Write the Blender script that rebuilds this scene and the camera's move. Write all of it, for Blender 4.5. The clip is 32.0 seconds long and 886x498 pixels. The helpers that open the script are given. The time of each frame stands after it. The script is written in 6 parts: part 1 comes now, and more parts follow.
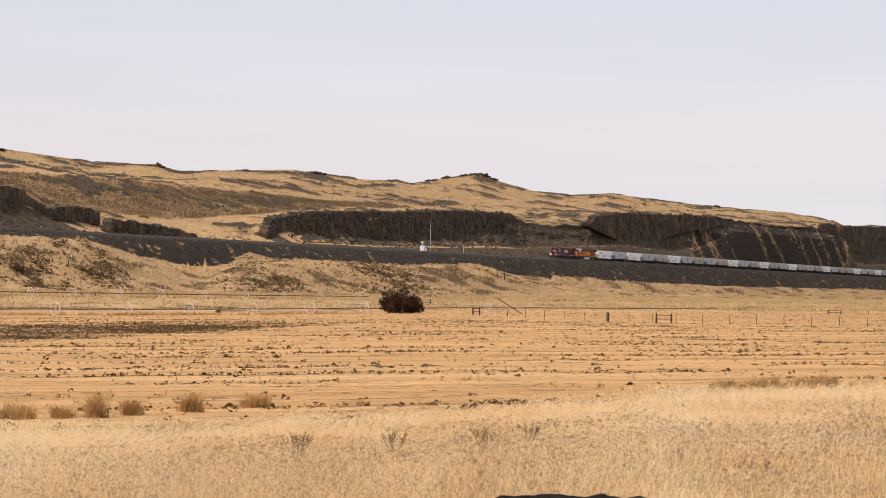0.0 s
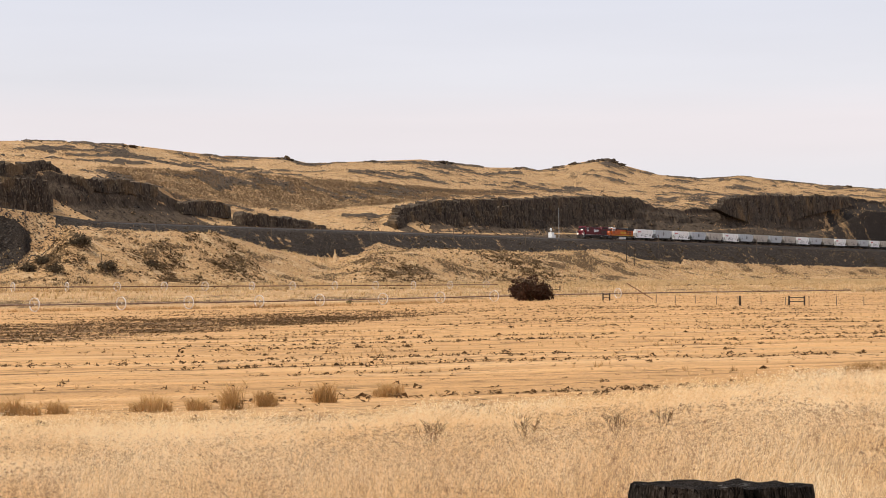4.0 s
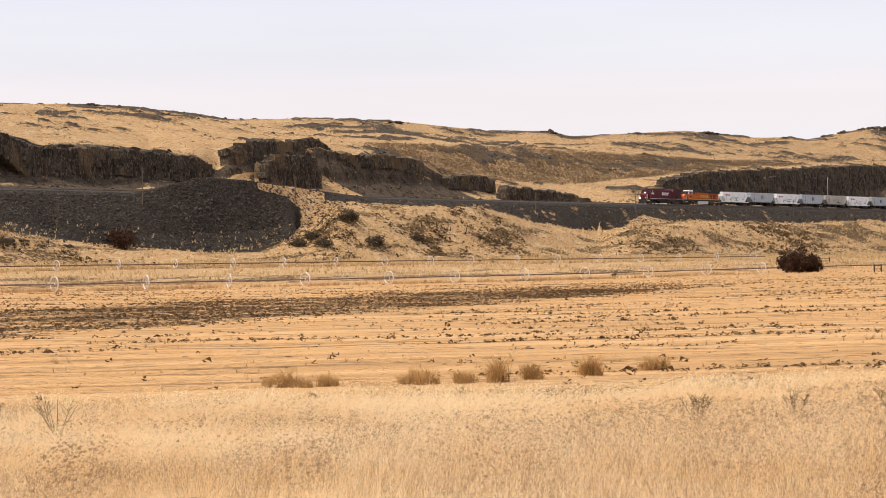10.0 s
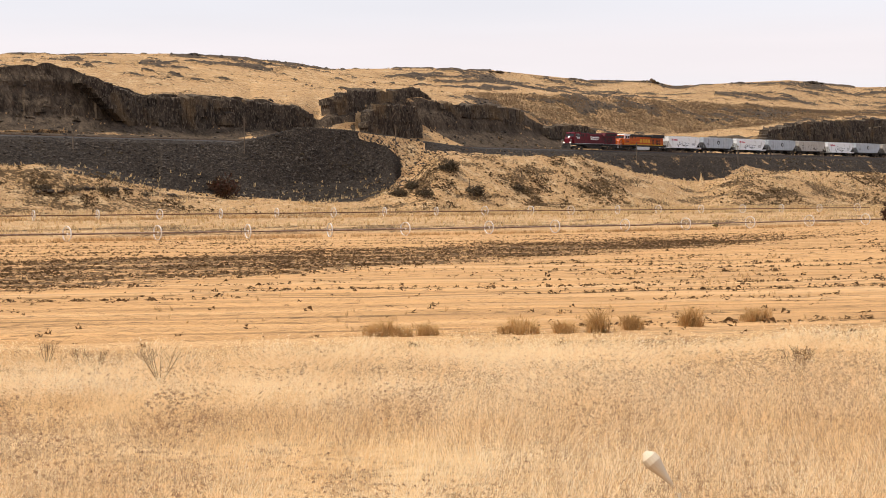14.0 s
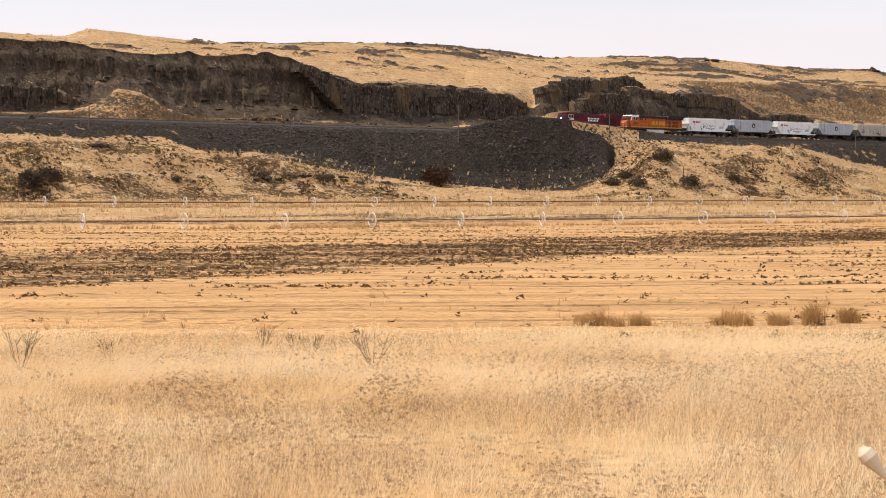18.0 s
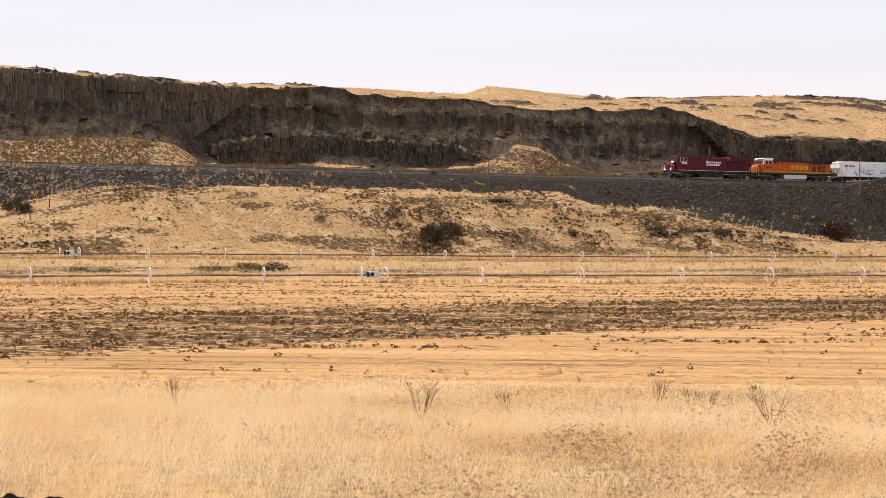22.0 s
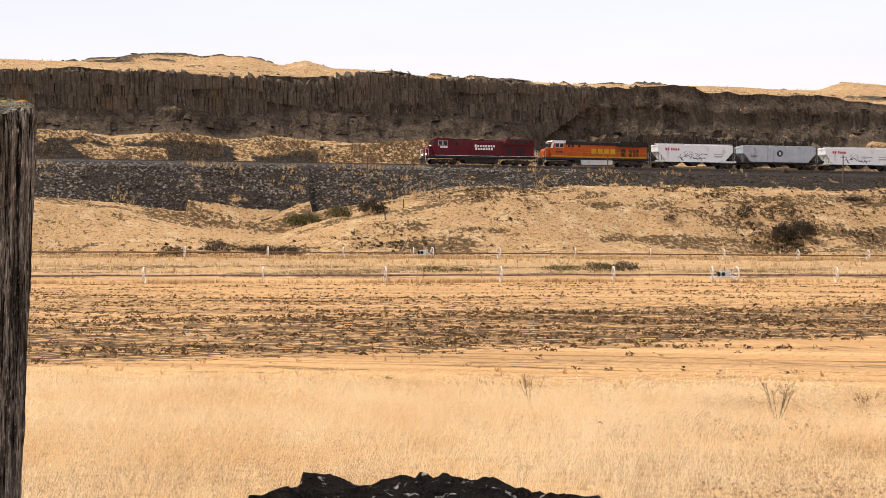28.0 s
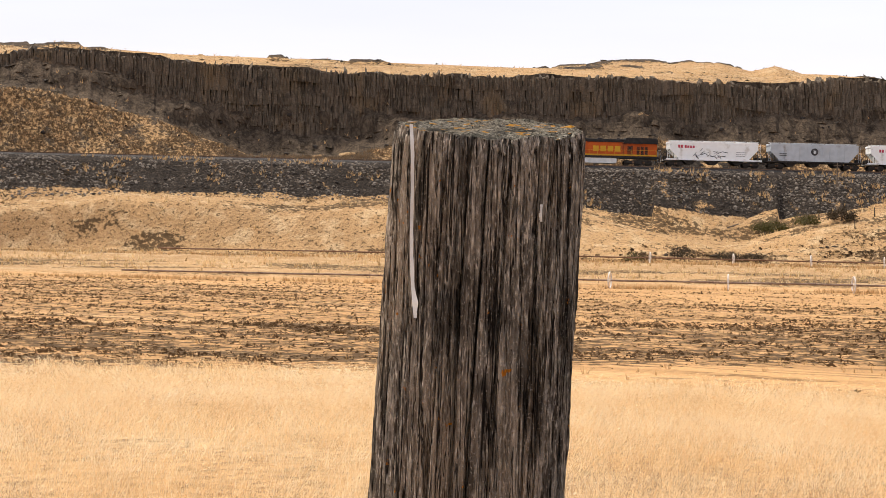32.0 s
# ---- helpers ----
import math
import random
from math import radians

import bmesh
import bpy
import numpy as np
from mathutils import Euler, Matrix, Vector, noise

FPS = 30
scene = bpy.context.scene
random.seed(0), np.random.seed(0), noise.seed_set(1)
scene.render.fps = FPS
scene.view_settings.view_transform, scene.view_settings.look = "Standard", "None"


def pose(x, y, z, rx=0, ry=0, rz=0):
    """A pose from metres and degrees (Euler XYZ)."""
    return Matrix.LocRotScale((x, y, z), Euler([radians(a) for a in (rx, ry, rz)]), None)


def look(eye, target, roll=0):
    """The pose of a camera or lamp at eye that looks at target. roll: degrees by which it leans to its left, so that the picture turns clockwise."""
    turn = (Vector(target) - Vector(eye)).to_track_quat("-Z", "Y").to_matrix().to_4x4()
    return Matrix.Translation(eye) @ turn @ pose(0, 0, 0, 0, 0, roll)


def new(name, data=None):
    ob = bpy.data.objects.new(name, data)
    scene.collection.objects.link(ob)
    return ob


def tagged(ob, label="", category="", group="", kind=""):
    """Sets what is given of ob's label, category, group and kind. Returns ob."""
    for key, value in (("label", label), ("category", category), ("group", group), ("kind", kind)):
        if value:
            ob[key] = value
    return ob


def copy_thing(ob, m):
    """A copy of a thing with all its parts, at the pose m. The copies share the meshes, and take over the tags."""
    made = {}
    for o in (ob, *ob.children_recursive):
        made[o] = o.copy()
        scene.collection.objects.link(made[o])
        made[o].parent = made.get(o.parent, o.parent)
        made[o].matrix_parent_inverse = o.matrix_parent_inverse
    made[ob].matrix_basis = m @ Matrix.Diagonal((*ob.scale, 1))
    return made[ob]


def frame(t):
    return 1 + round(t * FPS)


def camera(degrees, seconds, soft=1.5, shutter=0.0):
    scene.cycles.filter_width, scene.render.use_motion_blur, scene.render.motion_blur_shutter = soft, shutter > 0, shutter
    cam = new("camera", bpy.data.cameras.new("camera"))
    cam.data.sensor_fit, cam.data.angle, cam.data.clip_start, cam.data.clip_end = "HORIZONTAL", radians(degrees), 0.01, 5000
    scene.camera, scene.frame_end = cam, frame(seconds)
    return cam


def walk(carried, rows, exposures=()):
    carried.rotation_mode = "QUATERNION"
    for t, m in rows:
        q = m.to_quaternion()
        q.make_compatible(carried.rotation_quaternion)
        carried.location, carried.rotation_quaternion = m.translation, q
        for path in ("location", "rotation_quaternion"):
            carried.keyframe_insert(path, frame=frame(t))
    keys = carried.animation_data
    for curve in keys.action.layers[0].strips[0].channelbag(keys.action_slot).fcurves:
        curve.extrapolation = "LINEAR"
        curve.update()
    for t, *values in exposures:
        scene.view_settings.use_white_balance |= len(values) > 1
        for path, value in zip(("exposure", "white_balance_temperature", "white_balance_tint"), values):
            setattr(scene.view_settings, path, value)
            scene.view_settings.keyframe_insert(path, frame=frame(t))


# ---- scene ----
# X runs along the railway, Y away from the viewer across the valley, Z up. The viewer stands at the origin.
EYE_Z = 1.6
# seconds, bearing from +Y clockwise, tilt, roll, shift to the right, lift
PATH = (
    (0, 62.61, 1.38, 0.80, 0, 0), (0.5, 62.66, 1.96, 0.42, 0, 0), (1, 62.53, 2.04, 0.28, 0, 0),
    (1.5, 62.38, 1.85, 0.18, 0, 0), (2, 61.96, 1.66, 0.13, 0, 0), (2.5, 61.32, 1.55, 0.03, 0, 0),
    (3, 60.52, 1.37, -0.12, 0, 0), (3.5, 59.63, 1.14, -0.21, 0, 0), (4, 58.69, 0.99, -0.30, 0, 0),
    (4.5, 57.66, 0.92, -0.29, 0, 0), (6.5, 55.00, 0.42, -0.15, 0, 0), (7, 55.10, 0.32, -0.22, 0, 0),
    (7.5, 55.12, 0.30, -0.22, 0, 0), (8, 54.94, 0.19, -0.32, 0, 0), (8.5, 54.37, -0.10, -0.47, 0, 0),
    (9, 53.47, -0.29, -0.58, 0, 0), (9.5, 52.16, -0.12, -0.68, 0, 0), (10, 50.63, 0.24, -0.71, 0, 0),
    (10.5, 49.41, 0.41, -0.62, 0, 0), (11, 48.61, 0.18, -0.41, 0, 0), (11.5, 48.38, -0.34, -0.13, 0, 0),
    (12, 48.43, -0.87, -0.03, 0, 0), (12.5, 48.51, -1.19, -0.03, 0, 0), (13, 48.43, -1.29, -0.18, 0, 0),
    (13.5, 48.10, -1.27, -0.42, 0, 0), (15.5, 45.32, -1.28, -0.16, 0, 0), (16, 44.56, -1.15, -0.08, 0, 0),
    (16.5, 43.84, -1.05, -0.09, 0, 0), (17, 43.07, -1.13, -0.14, 0, 0), (17.5, 42.17, -1.34, -0.15, 0, 0),
    (18, 41.09, -1.56, -0.12, 0, 0), (18.5, 39.92, -1.63, -0.15, 0, 0), (19, 38.68, -1.49, -0.19, 0, 0),
    (19.5, 37.41, -1.23, -0.25, 0, 0), (20, 35.98, -1.08, -0.26, 0, -0.003), (20.5, 34.11, -0.90, -0.22, 0, -0.006),
    (21, 31.99, -0.42, -0.15, 0, -0.009), (21.5, 30.25, 0.03, -0.07, -0.002, -0.009), (22, 29.06, 0.11, 0.05, -0.005, -0.01),
    (22.5, 28.62, -0.17, 0.11, -0.007, -0.011), (23, 28.66, -0.60, 0.17, -0.009, -0.012), (23.5, 28.60, -0.98, 0.19, -0.011, -0.013),
    (24, 28.11, -1.04, 0.19, -0.013, -0.014), (24.5, 27.18, -0.55, 0.07, -0.02, -0.017), (26.5, 24.01, 0.10, -0.34, -0.042, -0.019),
    (27, 23.03, 0.22, -0.23, -0.051, -0.014), (27.5, 21.07, 0.30, -0.02, -0.06, -0.018), (28, 18.44, 0.09, 0.04, -0.068, -0.021),
    (28.5, 15.44, -0.39, 0.04, -0.08, -0.024), (29, 12.36, -0.81, 0.08, -0.084, -0.036), (29.5, 10.00, -0.62, 0.32, -0.088, -0.011),
    (30, 8.45, -0.11, 0.70, -0.103, 0.004), (30.5, 7.54, 0.19, 0.89, -0.106, 0), (31, 6.54, 0.20, 0.94, -0.104, -0.005),
    (31.5, 5.52, 0.16, 1.11, -0.113, -0.006), (32, 4.34, 0.13, 1.14, -0.132, -0.007),
)


def standing(bearing, tilt, roll, shift, lift):
    b = radians(bearing)
    return pose(shift * math.cos(b), -shift * math.sin(b), EYE_Z + lift, 90 + tilt, 0, -bearing) @ pose(0, 0, 0, 0, 0, roll)


cam = camera(26.53, 32.0, soft=0.85)
walk(cam, [(t, standing(*row)) for t, *row in PATH],
     exposures=((0, 0.03), (0.8, -0.05), (2, 0.0), (4, 0.10), (7, 0.22), (9, 0.22), (20, 0.27), (26.5, 0.31), (28, 0.36), (29.5, 0.39), (32, 0.40)))

# ---- sky and sun ----
SUN_EL, SUN_BEARING = 57.0, -58.0
world = bpy.data.worlds.new("sky")
scene.world = world
world.use_nodes = True
wn, wl = world.node_tree.nodes, world.node_tree.links
wn.clear()
w_out = wn.new("ShaderNodeOutputWorld")
w_bg = wn.new("ShaderNodeBackground")
w_sky = wn.new("ShaderNodeTexSky")
w_sky.sky_type, w_sky.sun_disc = "NISHITA", False
w_sky.sun_elevation, w_sky.sun_rotation = radians(SUN_EL), radians(SUN_BEARING)
w_sky.dust_density, w_sky.air_density = 3.0, 1.0
w_scale = wn.new("ShaderNodeVectorMath")
w_scale.operation = "SCALE"
w_scale.inputs["Scale"].default_value = 0.09
w_co = wn.new("ShaderNodeTexCoord")
w_sep = wn.new("ShaderNodeSeparateXYZ")
w_ramp = wn.new("ShaderNodeValToRGB")
e = w_ramp.color_ramp.elements
e[0].position, e[0].color = 0.0, (0.845, 0.80, 0.82, 1)
e[1].position, e[1].color = 0.6, (0.62, 0.66, 0.78, 1)
for at, col in ((0.055, (0.81, 0.782, 0.812)), (0.072, (0.86, 0.80, 0.822)), (0.086, (0.855, 0.798, 0.822)), (0.104, (0.782, 0.770, 0.815)), (0.17, (0.72, 0.74, 0.835))):
    q = e.new(at)
    q.color = (*col, 1)
w_map = wn.new("ShaderNodeMapping")
w_map.inputs["Scale"].default_value = (1.5, 1.5, 14)
w_noise = wn.new("ShaderNodeTexNoise")
w_noise.inputs["Scale"].default_value, w_noise.inputs["Detail"].default_value = 1.6, 5
w_cloud = wn.new("ShaderNodeMapRange")
w_cloud.inputs["From Min"].default_value, w_cloud.inputs["From Max"].default_value = 0.3, 0.7
w_cloud.inputs["To Min"].default_value, w_cloud.inputs["To Max"].default_value = 0.96, 1.04
w_mul = wn.new("ShaderNodeVectorMath")
w_mul.operation = "SCALE"
w_mix = wn.new("ShaderNodeMix")
w_mix.data_type = "RGBA"
w_mix.inputs[0].default_value = 0.93
wl.new(w_co.outputs["Generated"], w_sep.inputs[0])
wl.new(w_sep.outputs["Z"], w_ramp.inputs[0])
wl.new(w_co.outputs["Generated"], w_map.inputs[0])
wl.new(w_map.outputs[0], w_noise.inputs["Vector"])
wl.new(w_noise.outputs[0], w_cloud.inputs[0])
wl.new(w_ramp.outputs[0], w_mul.inputs[0])
wl.new(w_cloud.outputs[0], w_mul.inputs["Scale"])
wl.new(w_sky.outputs[0], w_scale.inputs[0])
wl.new(w_scale.outputs[0], w_mix.inputs[6])
wl.new(w_mul.outputs[0], w_mix.inputs[7])
wl.new(w_mix.outputs[2], w_bg.inputs[0])
wl.new(w_bg.outputs[0], w_out.inputs[0])

sun_data = bpy.data.lights.new("sun", "SUN")
sun_data.energy, sun_data.angle, sun_data.color = 3.6, radians(8), (1.0, 0.93, 0.82)
sun = new("sun", sun_data)
sb, se = radians(SUN_BEARING), radians(SUN_EL)
sun.matrix_world = look((600 * math.sin(sb), 600 * math.cos(sb), 600 * math.tan(se)), (0, 0, 0))

# ---- materials ----


def graph(name, rough=0.8, metal=0.0):
    m = bpy.data.materials.new(name)
    m.use_nodes = True
    n, l = m.node_tree.nodes, m.node_tree.links
    b = n["Principled BSDF"]
    b.inputs["Roughness"].default_value, b.inputs["Metallic"].default_value = rough, metal
    b.inputs["Specular IOR Level"].default_value = 0.2
    return m, n, l, b


def noise_node(n, l, scale, detail=4, vec=None, stretch=None):
    t = n.new("ShaderNodeTexNoise")
    t.inputs["Scale"].default_value, t.inputs["Detail"].default_value = scale, detail
    if vec is not None:
        if stretch:
            mp = n.new("ShaderNodeMapping")
            mp.inputs["Scale"].default_value = stretch[:3]
            if len(stretch) > 3:
                mp.inputs["Rotation"].default_value = (0, 0, stretch[3])
            l.new(vec, mp.inputs[0])
            vec = mp.outputs[0]
        l.new(vec, t.inputs["Vector"])
    return t.outputs[0]


def ramp_node(n, l, fac, lo, hi, a=0.0, b=1.0):
    r = n.new("ShaderNodeMapRange")
    for key, v in (("From Min", lo), ("From Max", hi), ("To Min", a), ("To Max", b)):
        r.inputs[key].default_value = v
    l.new(fac, r.inputs[0])
    return r.outputs[0]


def mix_node(n, l, fac, a, b):
    m = n.new("ShaderNodeMix")
    m.data_type = "RGBA"
    for sock, v in ((m.inputs[0], fac), (m.inputs[6], a), (m.inputs[7], b)):
        if isinstance(v, tuple):
            sock.default_value = (*v, 1)
        elif isinstance(v, float):
            sock.default_value = v
        else:
            l.new(v, sock)
    return m.outputs[2]


def math_node(n, l, op, a, b=0.0):
    m = n.new("ShaderNodeMath")
    m.operation = op
    for sock, v in ((m.inputs[0], a), (m.inputs[1], b)):
        if isinstance(v, float):
            sock.default_value = v
        else:
            l.new(v, sock)
    return m.outputs[0]


def bump_node(n, l, height, strength, dist, bsdf):
    b = n.new("ShaderNodeBump")
    b.inputs["Strength"].default_value, b.inputs["Distance"].default_value = strength, dist
    l.new(height, b.inputs["Height"])
    l.new(b.outputs[0], bsdf.inputs["Normal"])


def simple(name, c1, c2, scale, rough=0.8, metal=0.0, bump=0.3, dist=0.02, stretch=None, dirt=None):
    """Two tones mixed by a fine and a coarse noise, with relief."""
    m, n, l, b = graph(name, rough, metal)
    co = n.new("ShaderNodeTexCoord").outputs["Object"]
    fine = noise_node(n, l, scale, 5, co, stretch)
    big = noise_node(n, l, scale * 0.17, 3, co)
    f = math_node(n, l, "ADD", math_node(n, l, "MULTIPLY", fine, 0.6), math_node(n, l, "MULTIPLY", big, 0.4))
    col = mix_node(n, l, ramp_node(n, l, f, 0.38, 0.62), c1, c2)
    if dirt:
        spots = noise_node(n, l, scale * 0.45, 6, co, stretch)
        col = mix_node(n, l, ramp_node(n, l, spots, 0.56, 0.68, 0.0, 0.8), col, dirt)
    l.new(col, b.inputs["Base Color"])
    if bump:
        bump_node(n, l, fine, bump, dist, b)
    return m


def glow(name, color, strength):
    m, n, l, b = graph(name)
    b.inputs["Emission Color"].default_value, b.inputs["Emission Strength"].default_value = (*color, 1), strength
    return m


def cell_nodes(n, l, scale, vec, stretch):
    """Irregular blocks: a tone for each, and the distance to the seam between them."""
    if stretch:
        mp = n.new("ShaderNodeMapping")
        mp.inputs["Scale"].default_value = stretch
        l.new(vec, mp.inputs[0])
        vec = mp.outputs[0]
    out = []
    for feature in ("F1", "DISTANCE_TO_EDGE"):
        v = n.new("ShaderNodeTexVoronoi")
        v.feature = feature
        v.inputs["Scale"].default_value = scale
        l.new(vec, v.inputs["Vector"])
        out.append(v)
    sp = n.new("ShaderNodeSeparateColor")
    l.new(out[0].outputs["Color"], sp.inputs[0])
    return sp.outputs[0], out[1].outputs["Distance"]


MOWN = 38.0   # bearing across the mown rows
ROW_STEP = 6.2


def ground_material():
    m, n, l, b = graph("dry_ground", 0.95)
    b.inputs["Specular IOR Level"].default_value = 0.1
    pos = n.new("ShaderNodeNewGeometry").outputs["Position"]
    at = n.new("ShaderNodeVertexColor")
    at.layer_name = "cover"
    sep = n.new("ShaderNodeSeparateColor")
    l.new(at.outputs["Color"], sep.inputs[0])
    rock, gravel, scrub_shade = sep.outputs[0], sep.outputs[1], sep.outputs[2]
    field = at.outputs["Alpha"]
    # straw, in patches of several sizes
    big = noise_node(n, l, 0.035, 4, pos)
    mid = noise_node(n, l, 0.35, 6, pos)
    fine = noise_node(n, l, 2.2, 6, pos)
    grit = noise_node(n, l, 5.5, 3, pos)
    straw = mix_node(n, l, ramp_node(n, l, big, 0.35, 0.65), (0.54, 0.325, 0.15), (0.44, 0.265, 0.125))
    straw = mix_node(n, l, ramp_node(n, l, mid, 0.5, 0.66, 0.0, 0.7), straw, (0.64, 0.45, 0.25))
    straw = mix_node(n, l, ramp_node(n, l, fine, 0.52, 0.72, 0.0, 0.75), straw, (0.25, 0.15, 0.07))
    straw = mix_node(n, l, ramp_node(n, l, grit, 0.54, 0.68, 0.0, 0.6), straw, (0.13, 0.08, 0.04))
    close = noise_node(n, l, 21, 6, pos)
    straw = mix_node(n, l, ramp_node(n, l, close, 0.52, 0.7, 0.0, 0.45), straw, (0.34, 0.21, 0.10))
    # mown stubble with rows of weeds
    across = n.new("ShaderNodeVectorMath")
    across.operation = "DOT_PRODUCT"
    across.inputs[1].default_value = (math.sin(radians(MOWN)), math.cos(radians(MOWN)), 0)
    lengthwise = n.new("ShaderNodeVectorMath")
    lengthwise.operation = "DOT_PRODUCT"
    lengthwise.inputs[1].default_value = (math.cos(radians(MOWN)), -math.sin(radians(MOWN)), 0)
    rowco = n.new("ShaderNodeCombineXYZ")
    for src, dst in ((lengthwise, 0), (across, 1)):
        l.new(pos, src.inputs[0])
        l.new(src.outputs["Value"], rowco.inputs[dst])
    rc = rowco.outputs[0]
    row = noise_node(n, l, 1.0, 4, rc, (0.03, 0.42, 1))
    row2 = noise_node(n, l, 1.0, 6, rc, (0.16, 0.62, 1))
    spot = noise_node(n, l, 1.5, 5, pos)
    stub = mix_node(n, l, ramp_node(n, l, row, 0.42, 0.58), (0.61, 0.343, 0.145), (0.49, 0.274, 0.115))
    weeds = math_node(n, l, "MULTIPLY", ramp_node(n, l, row2, 0.52, 0.60), ramp_node(n, l, spot, 0.47, 0.56))
    stub = mix_node(n, l, math_node(n, l, "MULTIPLY", weeds, 0.62), stub, (0.13, 0.075, 0.032))
    stub = mix_node(n, l, ramp_node(n, l, grit, 0.57, 0.7, 0.0, 0.45), stub, (0.2, 0.125, 0.06))
    # a thin dark line of weeds in every mown row, broken along its length
    phase = math_node(n, l, "FRACT", math_node(n, l, "MULTIPLY", across.outputs["Value"], 1 / ROW_STEP))
    off = math_node(n, l, "ABSOLUTE", math_node(n, l, "ADD", phase, -0.5))
    broken = ramp_node(n, l, noise_node(n, l, 1.0, 4, rc, (0.11, 0.30, 1)), 0.46, 0.60)
    rowline = math_node(n, l, "MULTIPLY", ramp_node(n, l, off, 0.02, 0.10, 1.0, 0.0), broken)
    stub = mix_node(n, l, math_node(n, l, "MULTIPLY", rowline, 0.55), stub, (0.10, 0.058, 0.027))
    thin = noise_node(n, l, 1.0, 4, rc, (0.025, 1.5, 1))
    stub = mix_node(n, l, ramp_node(n, l, thin, 0.55, 0.66, 0.0, 0.5), stub, (0.22, 0.13, 0.06))
    pale = noise_node(n, l, 1.0, 3, rc, (0.02, 0.22, 1))
    stub = mix_node(n, l, ramp_node(n, l, pale, 0.52, 0.66, 0.0, 0.5), stub, (0.68, 0.43, 0.215))
    col = mix_node(n, l, field, straw, stub)
    # brush, weeds, and shade painted under the mound tufts
    brush = mix_node(n, l, fine, (0.022, 0.013, 0.0065), (0.125, 0.074, 0.033))
    jit = math_node(n, l, "ADD", math_node(n, l, "MULTIPLY", math_node(n, l, "ADD", spot, -0.5), 1.6), math_node(n, l, "MULTIPLY", math_node(n, l, "ADD", grit, -0.5), 0.8))
    sc = ramp_node(n, l, math_node(n, l, "ADD", scrub_shade, jit), 0.42, 0.6)
    col = mix_node(n, l, math_node(n, l, "MULTIPLY", sc, 0.9), col, brush)
    # basalt: upright columns, cracks, lichen and dry grass on ledges
    rr = noise_node(n, l, 0.45, 8, pos, (1, 1, 0.35))
    rf = noise_node(n, l, 2.2, 6, pos, (1, 1, 0.5))
    stone = mix_node(n, l, ramp_node(n, l, rr, 0.36, 0.66), (0.036, 0.025, 0.0165), (0.108, 0.075, 0.049))
    stone = mix_node(n, l, ramp_node(n, l, rf, 0.5, 0.72, 0.0, 0.65), stone, (0.19, 0.138, 0.09))
    stone = mix_node(n, l, ramp_node(n, l, grit, 0.52, 0.7, 0.0, 0.7), stone, (0.024, 0.018, 0.014))
    warp = n.new("ShaderNodeVectorMath")
    warp.operation = "MULTIPLY_ADD"
    wob = n.new("ShaderNodeTexNoise")
    wob.inputs["Scale"].default_value, wob.inputs["Detail"].default_value = 0.5, 4
    l.new(pos, wob.inputs["Vector"])
    l.new(wob.outputs["Color"], warp.inputs[0])
    warp.inputs[1].default_value = (1.8, 1.8, 3.5)
    l.new(pos, warp.inputs[2])
    cell, seam = cell_nodes(n, l, 1.15, warp.outputs[0], (1, 1, 0.2))
    stone = mix_node(n, l, ramp_node(n, l, cell, 0.25, 0.95, 0.0, 0.40), stone, (0.17, 0.123, 0.084))
    stone = mix_node(n, l, ramp_node(n, l, seam, 0.0, 0.16, 0.4, 0.0), stone, (0.012, 0.009, 0.006))
    edge = math_node(n, l, "ADD", math_node(n, l, "MULTIPLY", math_node(n, l, "ADD", mid, -0.5), 1.1), math_node(n, l, "MULTIPLY", math_node(n, l, "ADD", fine, -0.5), 0.7))
    col = mix_node(n, l, ramp_node(n, l, math_node(n, l, "ADD", rock, edge), 0.4, 0.56), col, stone)
    # broken stone of the bank
    gr = mix_node(n, l, ramp_node(n, l, fine, 0.36, 0.66), (0.018, 0.013, 0.0095), (0.054, 0.039, 0.028))
    gr = mix_node(n, l, ramp_node(n, l, grit, 0.55, 0.7, 0.0, 0.7), gr, (0.13, 0.096, 0.068))
    pebble, chink = cell_nodes(n, l, 1.9, pos, None)
    gr = mix_node(n, l, ramp_node(n, l, pebble, 0.5, 1.0, 0.0, 0.7), gr, (0.098, 0.073, 0.053))
    gr = mix_node(n, l, ramp_node(n, l, chink, 0.02, 0.2, 0.8, 0.0), gr, (0.012, 0.010, 0.008))
    col = mix_node(n, l, ramp_node(n, l, math_node(n, l, "ADD", gravel, edge), 0.42, 0.58), col, gr)
    l.new(col, b.inputs["Base Color"])
    h = math_node(n, l, "ADD", math_node(n, l, "ADD", fine, math_node(n, l, "MULTIPLY", grit, 0.4)), rr)
    bump_node(n, l, h, 0.8, 0.5, b)
    return m


